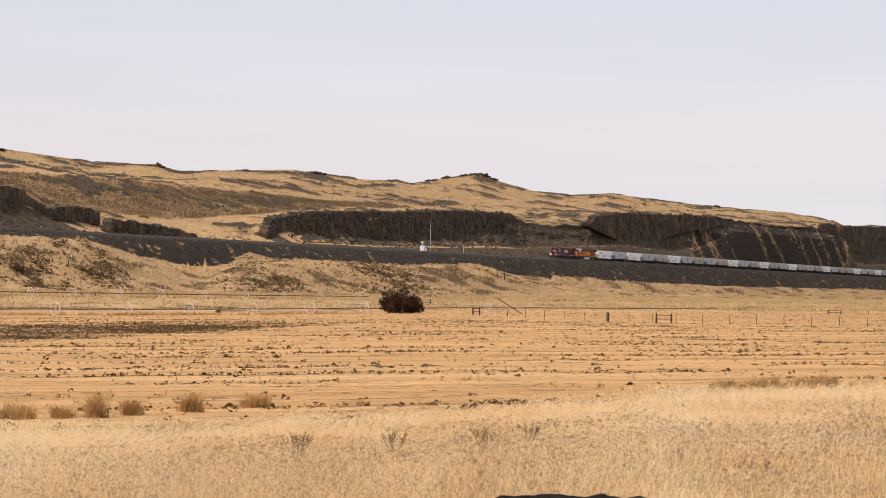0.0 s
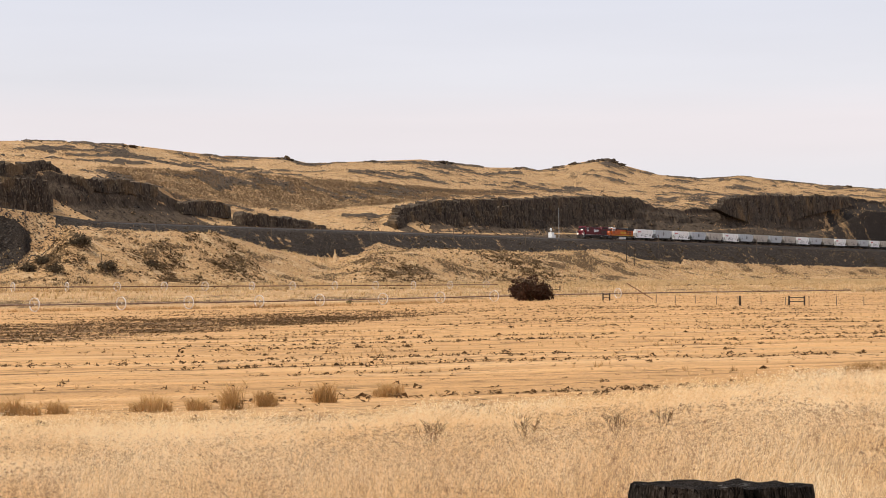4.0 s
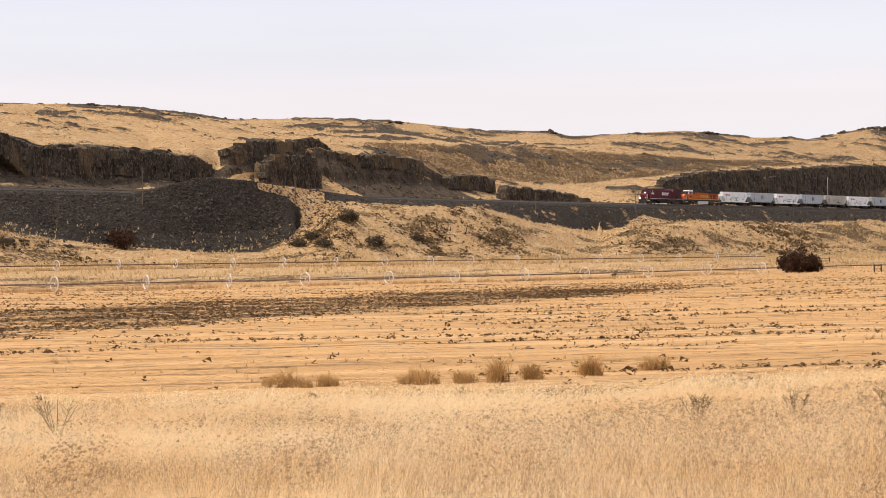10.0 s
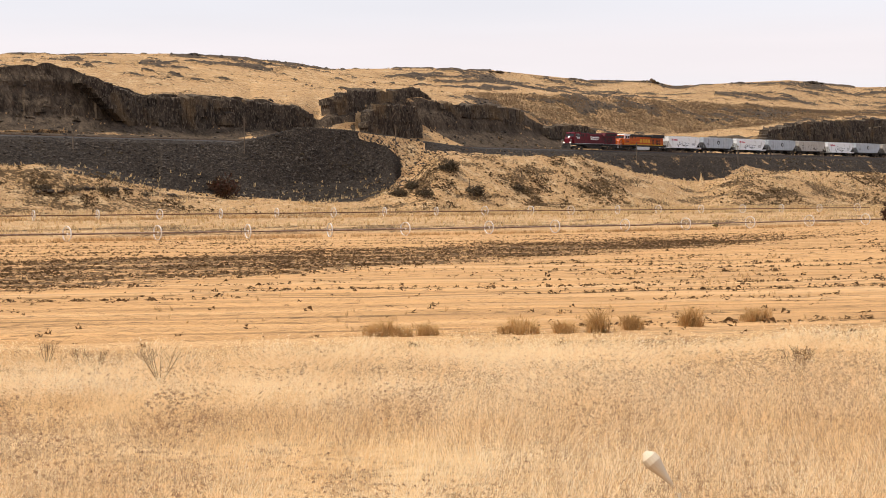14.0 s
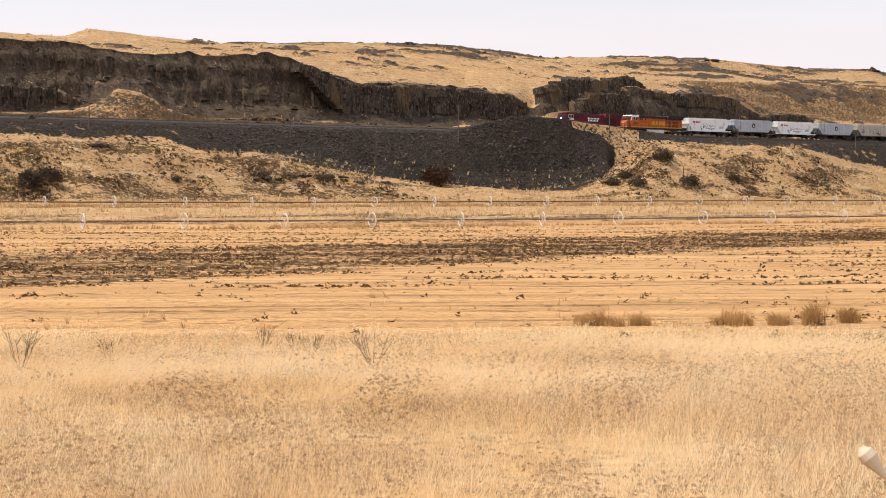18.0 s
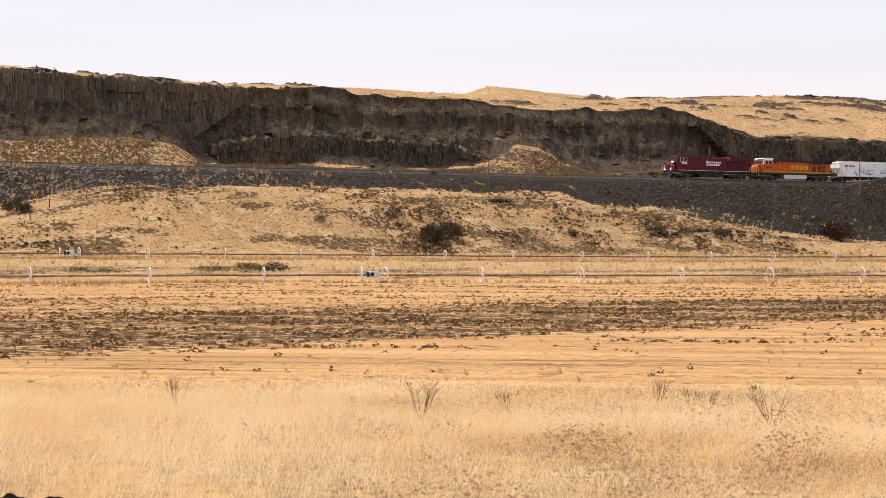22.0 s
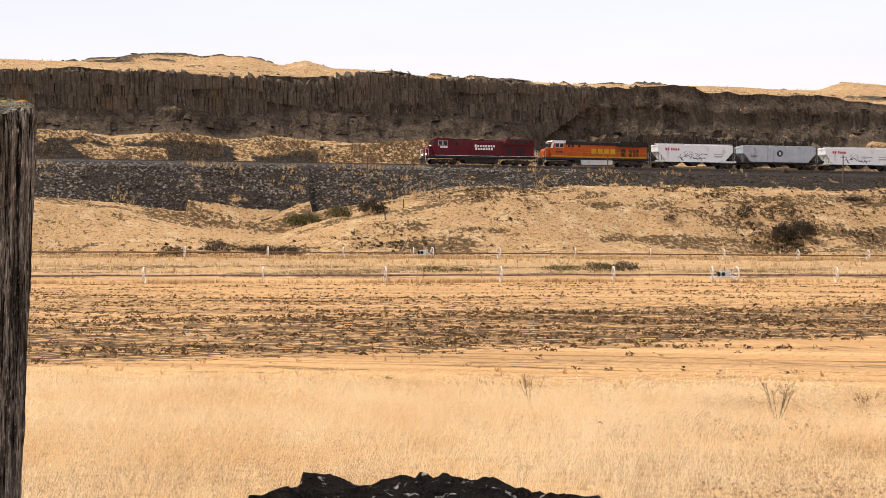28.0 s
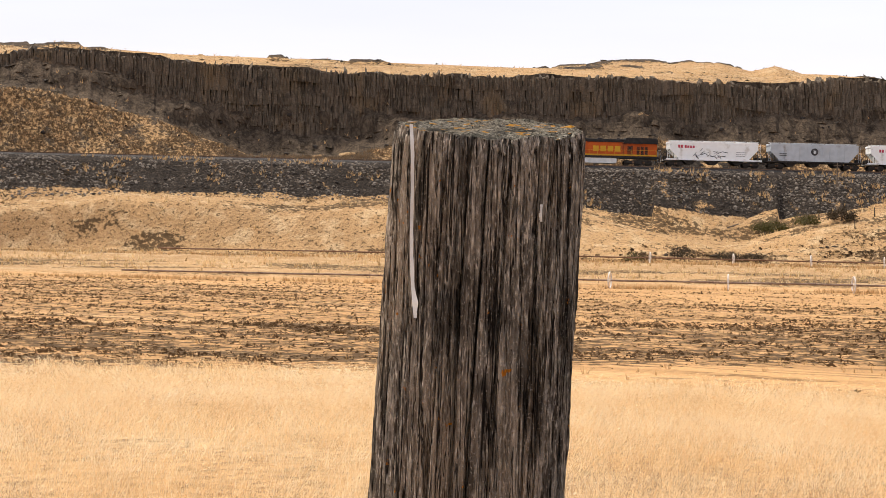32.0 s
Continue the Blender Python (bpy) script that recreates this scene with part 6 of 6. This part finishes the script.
B = thing("signal_cabinet", pose(608, 323.2, 16.4), "white trackside signal cabinet beside a tall mast", "signal cabinet")
bm = bm_new()
box(bm, -1.2, 0.5, -0.8, 0.8, 0.3, 2.9, bevel=0.04)
part("tall_box", bm, "white", B)
bm = bm_new()
box(bm, 0.6, 1.7, -0.7, 0.7, 0.3, 1.9, bevel=0.04)
part("low_box", bm, "white", B)
bm = bm_new()
box(bm, -1.4, 1.9, -0.9, 0.9, 0, 0.3)
part("plinth", bm, "ballast", B)
bm = bm_new()
rod(bm, (-0.7, 0, 2.9), (-0.7, 0, 3.4), 0.06, seg=6)
rod(bm, (-0.7, -0.15, 3.95), (-0.7, 0.1, 3.95), 0.62, 0.62, 16)
part("dish", bm, "white", B, "round white dish on a short stalk")
A = thing("radio_mast", pose(614, 323.4, 16.4), "slim pale grey radio mast behind the rails", "mast")
bm = bm_new()
rod(bm, (0, 0, 0), (0, 0, 12.2), 0.11, 0.06, 8)
part("shaft", bm, "silver", A)
bm = bm_new()
for zz in (10.2, 11.0, 11.8):
    rod(bm, (-0.5, 0, zz), (0.5, 0, zz), 0.02, seg=4)
part("aerial", bm, "silver", A)
S = thing("railway_signal", pose(641, 323.3, 16.4), "grey railway signal post with a dark head", "signal")
bm = bm_new()
rod(bm, (0, 0, 0), (0, 0, 5.6), 0.09, seg=8)
part("post", bm, "silver", S)
bm = bm_new()
box(bm, -0.35, 0.35, -0.18, 0.1, 4.4, 5.9, bevel=0.08)
part("signal_head", bm, "black", S)

for bb in (64.27, 64.5):
    p = at(bb, 655)
    P = thing("bank_pole", Matrix.Translation(p), "dark wooden pole at the foot of the bank", "pole", "poles at the foot of the bank")
    bm = bm_new()
    rod(bm, (0, 0, -0.3), (0, 0, 6.6), 0.16, 0.12, 8)
    part("shaft", bm, "tie", P)


def gate(spot, turn, width, height, label):
    T = thing("fence_gate", Matrix.Translation(spot) @ pose(0, 0, 0, 0, 0, turn), label, "fence brace", "fence")
    for x in (-width / 2, width / 2):
        bm = bm_new()
        rod(bm, (x, 0, -0.2), (x, 0, height), 0.11, 0.10, 8)
        part("post", bm, "tie", T)
    for z in (height * 0.82, height * 0.4):
        bm = bm_new()
        rod(bm, (-width / 2, 0, z), (width / 2, 0, z), 0.045, seg=6)
        part("rail", bm, "tie", T)
    return T


gate(at(69.34, 222), -70, 1.75, 1.1, "dark wooden fence brace of two posts and rails")
gate(at(74.4, 400), -75, 2.6, 0.9, "dark wooden fence brace farther along the field")
gate(at(63.65, 283), -62, 1.0, 1.15, "short dark brace of two thick posts by the pipe's end")
gate(at(62.1, 372), -62, 1.9, 1.2, "small dark fence brace behind the bush")


def fence(a, b, count, height, label):
    """Thin posts with three strands of wire."""
    T = thing("wire_fence", Matrix.Translation(a), label, "fence", "fence")
    prev = None
    for k in range(count):
        p = a.lerp(b, k / (count - 1))
        q = Vector((p.x - a.x, p.y - a.y, ground_z(p.x, p.y) - a.z))
        lean = 0.12 * (hash_unit(k * 3.7 + a.x) - 0.5)
        bm = bm_new()
        rod(bm, (q.x, q.y, q.z - 0.15), (q.x + lean, q.y, q.z + height * (0.9 + 0.2 * hash_unit(k + a.y))), 0.045, 0.04, 6)
        part("fence_post", bm, "pole", T)
        if prev is not None:
            for zz in (0.35, 0.65, 0.92):
                bm = bm_new()
                rod(bm, prev + Vector((0, 0, height * zz)), q + Vector((0, 0, height * zz)), 0.006, seg=3)
                part("wire", bm, "rust", T)
        prev = q
    return T


fence(at(69.7, 221), at(77.0, 218), 10, 1.1, "thin wooden posts with wire along the field")
fence(at(64.6, 260), at(69.0, 224), 8, 1.05, "thin wooden posts with wire near the pipe")
fence(at(75.0, 396), at(77.0, 380), 6, 1.1, "leaning grey fence posts with wire far along the field")
bm = bm_new()
p = at(67.66, 224)
rod(bm, (0, 0, -0.2), (0, 0, 1.15), 0.13, 0.12, 10)
tagged(part("fence_post", bm, "tie"), "thick dark single fence post at the field's edge", "fence post", "fence").location = p
for k, (bb, dd, hh) in enumerate(((49.98, 435, 1.3), (50.44, 439, 1.2), (50.87, 441, 1.2), (51.35, 445, 1.1), (48.38, 416, 1.9), (16.67, 294, 1.5), (17.23, 299, 1.4), (18.3, 303, 1.2), (55.9, 470, 1.3), (57.5, 500, 1.3))):
    bm = bm_new()
    rod(bm, (0, 0, -0.2), (0.35 * (hash_unit(k + 0.5) - 0.3), 0, hh), 0.09, 0.07, 7)
    tagged(part("old_stake", bm, "tie"), "short dark leaning stake on the grassy slope", "stake", "old stakes on the slope").location = at(bb, dd)
bm = bm_new()
rod(bm, (-1.9, 0, 2.5), (1.9, 0, 0.15), 0.075, seg=8)
rod(bm, (-1.9, 0, 2.5), (-2.05, 0, 2.6), 0.1, seg=8)
tagged(part("leaning_pipe", bm, "rust"), "rusty steel pipe leaning over the field", "pipe").matrix_basis = Matrix.Translation(at(64.68, 285)) @ pose(0, 0, 0, 0, 0, -63)
for k, (bb, dd, turn) in enumerate(((13.07, 303, 10), (14.0, 300, 70))):
    bm = bm_new()
    rod(bm, (-1.0, 0, 0.1), (1.0, 0, 0.75), 0.12, 0.09, 8)
    tagged(part("driftwood_log", bm, "pole"), "pale weathered log lying at the foot of the bank", "log", "old logs").matrix_basis = Matrix.Translation(at(bb, dd)) @ pose(0, 0, 0, 0, 0, turn)

# rock blocks that stand out singly: skyline knobs and ledges
ROCK_MESHES = []
for v, f in ROCKS:
    me = mesh_of("rock", np.stack([v[:, 0], v[:, 1], np.clip(v[:, 2], -0.7, 0.42)], -1), f)
    me.materials.append(MAT["dark_column_piece"])
    ROCK_MESHES.append(me)


def outcrop(spot, sx, sy, sz, seed, label):
    """A low pile of broken, flat-topped blocks, wide at the foot."""
    rng = np.random.default_rng(seed)
    T = thing("rock_outcrop", Matrix.Translation(spot), label, "rock", "rock outcrops")
    for k in range(int(10 + 0.9 * sx)):
        a, q = rng.random() * 6.283, rng.random() ** 0.7
        x, y = math.cos(a) * q * sx, math.sin(a) * q * sy
        wide = (0.22 + 0.22 * rng.random()) * (0.5 * sx + sz)
        tall = max(sz * (1.05 - 0.75 * q ** 1.5) * (0.6 + 0.5 * rng.random()), 0.25 * sz)
        o = new("rock", ROCK_MESHES[rng.integers(0, len(ROCK_MESHES))])
        o.parent = T
        o.matrix_basis = pose(x, y, 0.3 * tall, 0, 0, math.degrees(a * 3)) @ Matrix.Diagonal((wide, wide * 0.8, 1.5 * tall, 1))
    return T


ledge = "dark blocky basalt outcrop in the dry grass"
for k, (bb, yy, zz, sx, sy, sz) in enumerate((
        (22.75, 352, 36.3, 1.5, 1.3, 2.0), (23.3, 352, 36.3, 0.9, 0.8, 1.2), (24.3, 352, 35.3, 2.2, 1.5, 1.3), (34.7, 500, 52.4, 8.5, 4, 1.7), (33.0, 505, 53.2, 5.0, 3, 1.3), (28.71, 312, 3.2, 1.3, 1.0, 1.3),
        (63.25, 516, 76, 6, 4, 2.2), (63.55, 516, 76.0, 5, 4, 2.8), (63.8, 516, 76, 6, 4, 3.0), (64.05, 516, 76, 5, 4, 2.0), (62.7, 516, 74.0, 6, 4, 2.2), (62.2, 516, 74.0, 5, 4, 1.6), (53.8, 517, 60.0, 5.5, 5, 2.6), (70.8, 518, 77.5, 9, 8, 2.0), (10.0, 512, 56, 9, 4, 1.0), (11.6, 512, 56, 10, 4, 1.2), (12.6, 510, 56, 7, 4, 1.1), (14.1, 505, 54, 4, 3, 1.7), (29.6, 500, 50, 8, 4, 1.2), (31.3, 503, 51, 9, 4, 1.4), (40.1, 510, 53, 6, 4, 1.4),
        (43.2, 512, 57, 5, 3, 1.0), (49.2, 516, 58, 9, 4, 1.2), (56.6, 515, 62, 8, 4, 1.6), (58.7, 516, 66, 9, 4, 2.0), (61.0, 516, 70, 7, 4, 1.6), (66.2, 516, 72, 9, 5, 1.6),
        (39.3, 284, 3.9, 1.8, 1.3, 0.9), (12.6, 281 * 0.976, 2.6, 2.4, 1.2, 0.8), (11.2, 272, 2.0, 2.2, 1.2, 0.7), (35.7, 279, 4, 4.5, 1.6, 0.7), (36.6, 280, 4, 5.5, 1.8, 0.9), (37.6, 281, 4, 5.0, 1.6, 0.8), (24.9, 294, 8, 4.5, 2, 0.6), (30.6, 286, 7, 4.0, 1.6, 0.7), (16.0, 276, 2.2, 2.4, 1.1, 0.6))):
    rr = yy / math.cos(radians(bb))
    x = rr * math.sin(radians(bb))
    outcrop(Vector((x, yy, ground_z(x, yy) - 0.3 * sz)), sx, sy, sz, k + 1, ledge)


# ---- weathered posts near the viewer ----


def wood_material(name, dark, light, lichen, seed, frost=0.0):
    m, n, l, b = graph(name, 1.0)
    b.inputs["Specular IOR Level"].default_value = 0.06
    co = n.new("ShaderNodeTexCoord").outputs["Object"]
    fib = noise_node(n, l, 210, 6, co, (1, 1, 0.05))
    fib2 = noise_node(n, l, 480, 5, co, (1, 1, 0.2))
    blot = noise_node(n, l, 34, 6, co, (1, 1, 0.3))
    spk = noise_node(n, l, 520, 4, co, (1, 1, 0.7))
    patch = noise_node(n, l, 12, 4, co, (1, 1, 0.4))
    line = None
    for size, thin in ((70, 0.016), (170, 0.018)):
        split = noise_node(n, l, size, 3, co, (1, 1, 0.018))
        gap = math_node(n, l, "ABSOLUTE", math_node(n, l, "ADD", split, -0.5))
        one = ramp_node(n, l, gap, 0.003, thin, 1.0, 0.0)
        line = one if line is None else math_node(n, l, "MAXIMUM", line, one)
    f = math_node(n, l, "ADD", math_node(n, l, "MULTIPLY", fib, 0.55), math_node(n, l, "MULTIPLY", fib2, 0.45))
    col = mix_node(n, l, ramp_node(n, l, f, 0.42, 0.58), dark, light)
    col = mix_node(n, l, ramp_node(n, l, patch, 0.45, 0.65, 0.0, 0.5), col, (light[0] * 1.25, light[1] * 1.1, light[2] * 0.95))
    col = mix_node(n, l, ramp_node(n, l, fib2, 0.56, 0.66, 0.0, 0.7), col, tuple(min(1.0, c * 2.0) for c in light))
    col = mix_node(n, l, ramp_node(n, l, blot, 0.52, 0.64, 0.0, 0.85), col, tuple(c * 0.4 for c in dark))
    col = mix_node(n, l, ramp_node(n, l, spk, 0.60, 0.70, 0.0, 0.4), col, tuple(min(1.0, c * 2.2) for c in light))
    col = mix_node(n, l, math_node(n, l, "MULTIPLY", line, 0.95), col, (0.008, 0.006, 0.005))
    if lichen:
        sp = noise_node(n, l, 75, 4, co)
        lo = 0.70 if not frost else 0.60
        col = mix_node(n, l, ramp_node(n, l, sp, lo, lo + 0.03), col, lichen)
    if frost:
        sp = noise_node(n, l, 70, 4, co)
        col = mix_node(n, l, ramp_node(n, l, sp, 0.64, 0.68, 0.0, frost), col, (0.5, 0.46, 0.42))
    l.new(col, b.inputs["Base Color"])
    hgt = math_node(n, l, "ADD", math_node(n, l, "ADD", f, math_node(n, l, "MULTIPLY", spk, 0.4)), math_node(n, l, "MULTIPLY", line, -0.8))
    bump_node(n, l, hgt, 1.0, 0.009, b)
    return m


MAT["post_grey"] = wood_material("weathered_post_wood", (0.080, 0.064, 0.051), (0.31, 0.262, 0.215), (0.42, 0.15, 0.02), 1)
MAT["post_top"] = wood_material("lichened_end_grain", (0.07, 0.06, 0.045), (0.24, 0.21, 0.16), (0.48, 0.22, 0.03), 2, 0.6)
# a darker tone of the post wood
MAT["post_dark"] = wood_material("dark_post_wood", (0.010, 0.008, 0.0065), (0.036, 0.029, 0.024), None, 3, 0.25)
MAT["post_rot"] = wood_material("rotten_stump_wood", (0.005, 0.0036, 0.0026), (0.017, 0.0118, 0.0085), None, 4, 0.7)
MAT["dropping"] = simple("chalky_white_streak", (0.62, 0.58, 0.54), (0.78, 0.75, 0.71), 60, 0.9, bump=0.3, dist=0.002)


def post(name, bearing, dist, radius, foot, height, lean_side, tilt_back, material, top_material, label, cracks, rough, seed, ragged=0.0, na=160, nz=110, skirt=0.0):
    """A round wooden post, split by cracks along the grain, with a cut top."""
    b = radians(bearing)
    base = Vector((dist * math.sin(b), dist * math.cos(b), foot))
    T = thing(name, Matrix.Translation(base) @ pose(0, 0, 0, 0, 0, -bearing), label, "fence post", "near fence posts")
    rng = np.random.default_rng(seed)
    a = np.linspace(0, 2 * math.pi, na, endpoint=False)[None, :]
    s = (np.linspace(0, 1, nz) ** 0.6)[:, None]
    z = s * height
    rad = radius * (1 + 0.05 * (height - z)) * np.ones_like(a)
    rad = rad * (1 + 0.035 * np.sin(2 * a + seed) + 0.02 * np.sin(3 * a + 2 * seed))
    wob = 0.05 * (vnoise(a * 3 + 0 * z, z * 5, seed) - 0.5)
    grain = 0.35 * vnoise((a + wob) * 22 + 0 * z, z * 5, seed + 1) + 0.7 * vnoise((a + wob) * 75 + 0 * z, z * 9, seed + 2) + 0.5 * vnoise(a * 150 + 0 * z, z * 60, seed + 4) + 0.4 * vnoise(a * 110 + 0 * z, z * 240, seed + 6)
    rad = rad - rough * radius * 0.04 * grain
    for k in range(cracks):
        c = rng.random() * 2 * math.pi
        w = 0.011 + 0.010 * rng.random() ** 3
        path = c + 0.035 * (vnoise(z * 5 + k * 9, 0 * z, seed + 5 + k) - 0.5) + 0.012 * (vnoise(z * 30 + k * 9, 0 * z, seed + 7 + k) - 0.5)
        d = np.abs((a - path + math.pi) % (2 * math.pi) - math.pi)
        z0 = height * (0.45 + 0.5 * rng.random())
        depth = radius * (0.04 + 0.13 * rng.random() ** 1.5) * smooth(z, z0 - 0.35, z0 - 0.1) * (0.6 + 0.4 * vnoise(z * 18 + k, 0 * z, seed + 8 + k))
        rad = rad - depth * np.clip(1.3 - d / w, 0, 1)
    edge = smooth(height - z, 0, 0.012)
    rad = rad * (0.965 + 0.035 * edge)
    x, y = rad * np.sin(a), rad * np.cos(a)
    rag = ragged * (fbm(np.sin(a) * 3 + 5 + 0 * z, np.cos(a) * 3 + 0 * z, seed + 9) - 0.5)
    zz = z + s ** 6 * (rag + math.tan(radians(tilt_back)) * y + 0.006 * (fbm(a * 4 + 0 * z, 0 * z, seed + 3) - 0.5))
    x = x + math.tan(radians(lean_side)) * (z - height) + skirt * np.clip(np.sin(a), 0, 1) * smooth(height - z, 0.004, 0.034)
    v = np.stack([x, y, zz], -1).reshape(-1, 3)
    i, j = np.meshgrid(np.arange(nz - 1), np.arange(na), indexing="ij")
    jn = (j + 1) % na
    f = np.stack([i * na + j, (i + 1) * na + j, (i + 1) * na + jn, i * na + jn], -1).reshape(-1, 4)
    me = mesh_of("shaft", v, f, True)
    me.materials.append(MAT[material])
    o = new("shaft", me)
    o.parent = T
    # end grain
    nr = 26
    t = np.linspace(1, 0, nr)[:, None]
    ring_x, ring_y, ring_z = x[-1][None], y[-1][None], zz[-1][None]
    tx, ty = ring_x * t, ring_y * t
    plane = math.tan(radians(tilt_back)) * ty + height
    bumps = (fbm(tx / radius * 4 + 9, ty / radius * 4, seed + 12, 4) - 0.5) * (0.006 + 0.8 * ragged)
    tz = ring_z * t ** 4 + plane * (1 - t ** 4) + bumps * (1 - t ** 10)
    tv = np.stack([tx + 0 * tz, ty + 0 * tz, tz], -1).reshape(-1, 3)
    i, j = np.meshgrid(np.arange(nr - 1), np.arange(na), indexing="ij")
    jn = (j + 1) % na
    f = np.stack([i * na + j, (i + 1) * na + j, (i + 1) * na + jn, i * na + jn], -1).reshape(-1, 4)
    me = mesh_of("cut_top", tv, f, True)
    me.materials.append(MAT[top_material])
    o = new("cut_top", me)
    o.parent = T
    return T


def streak(parent, radius, height, angle, z0, z1, w0, w1, blob, seed, drift=0.0):
    """A raised chalky run down the side that faces the viewer."""
    bm = bm_new()
    n = 26
    left, right, mid = [], [], []
    for k in range(n):
        t = k / (n - 1)
        z = z0 + (z1 - z0) * t
        w = w0 + (w1 - w0) * t + 0.0004 * math.sin(9 * t + seed) + 0.0003 * math.sin(41 * t + 2 * seed)
        if blob:
            w += 0.0030 * math.exp(-((t - 0.93) / 0.05) ** 2) - (0.004 if k == n - 1 else 0)
        w = max(w * min(1.0, math.sin(math.pi * t) * 3 + 0.25), 0.0004)
        r = radius * (1.002 + 0.05 * (height - z)) + 0.0008
        a = angle + drift * t + 0.2 * (z0 - z1) * math.sin(5 * t + seed)
        for lst, da, dr in ((left, -w / radius, -0.001), (mid, 0, 0.0022), (right, w / radius, -0.001)):
            lst.append(bm.verts.new(((r + dr) * math.sin(a + da), -(r + dr) * math.cos(a + da), z)))
    for k in range(n - 1):
        bm.faces.new((left[k], mid[k], mid[k + 1], left[k + 1]))
        bm.faces.new((mid[k], right[k], right[k + 1], mid[k + 1]))
    return part("white_streak", bm, "dropping", parent, "chalky white streak")


P3 = post("wooden_fence_post", 1.00, 1.591, 0.0835, 0.0, 1.700, 2.6, 9.5, "post_grey", "post_top",
          "weathered grey round wooden fence post with cracks and orange lichen", 52, 1.0, 3, 0.0, 620, 130)
# bird droppings on this post: a long run and a small drop
streak(P3, 0.0835, 1.70, -1.0, 1.698, 1.540, 0.0003, 0.0006, True, 1, 0.16)
streak(P3, 0.0835, 1.70, 0.42, 1.634, 1.620, 0.0006, 0.0008, False, 2)
P1 = post("wooden_fence_post", 67.0, 1.575, 0.0765, 0.0, 1.431, 0.0, -3.0, "post_dark", "post_dark",
          "dark weathered fence post with pale streaks on its cut top", 14, 1.0, 5)
# two pale streaks just below this post's top
streak(P1, 0.0765, 1.427, -0.12, 1.417, 1.394, 0.0014, 0.0016, False, 3)
streak(P1, 0.0765, 1.427, 0.30, 1.407, 1.34, 0.003, 0.0024, False, 4)
P2 = post("rotten_fence_post", 15.2, 1.39, 0.148, 0.0, 1.394, 0.0, 0.0, "post_rot", "post_rot",
          "black rotten top of a thick old fence post with pale lichen", 10, 2.2, 7, 0.042, skirt=0.06)

# a dry pod on a thin stalk close by
Q = thing("seed_pod_stalk", Matrix.Translation((0.93 * math.sin(radians(54.0)), 0.93 * math.cos(radians(54.0)), 0.0)) @ pose(0, 0, 0, 0, 0, -54), "dry pale seed pod on a thin leaning stalk", "dry plant")
bm = bm_new()
rod(bm, (0.22, 0.0, -0.02), (0.06, 0, 1.0), 0.0022, 0.0014, 6)
rod(bm, (0.06, 0, 1.0), (0.011, 0, 1.4585), 0.0014, 0.0009, 6)
part("stalk", bm, "pale_pod", Q)
bm = bm_new()
pod_m = Matrix.Translation((0.001, 0, 1.4705)) @ pose(0, 0, 0, 0, -40, 0)
for k, (z0, z1, r0, r1) in enumerate(((-0.0105, -0.003, 0.0008, 0.0024), (-0.003, 0.004, 0.0024, 0.0043), (0.004, 0.0075, 0.0043, 0.0040), (0.0075, 0.0105, 0.0040, 0.0014))):
    bmesh.ops.create_cone(bm, cap_ends=True, segments=14, radius1=r0, radius2=r1, depth=z1 - z0, matrix=pod_m @ Matrix.Translation((0, 0, (z0 + z1) / 2)))
part("pod", bm, "pale_pod", Q)


# ---- motion of the train ----
def train_at(t):
    return float(np.interp(t, (0, 4, 9, 16, 24, 28, 30, 32), (712.5, 620.0, 506.0, 354.5, 187.1, 101.6, 58.8, 16.6)))


def motions():
    offset = 0.0
    for k, car in enumerate(TRAIN):
        long = 22.3 if k < 2 else 17.5
        walk(car, [(t, pose(train_at(t) + offset, RAIL_Y, RAIL_Z)) for t in (0, 4, 9, 16, 24, 28, 30, 32)])
        offset += long


motions()
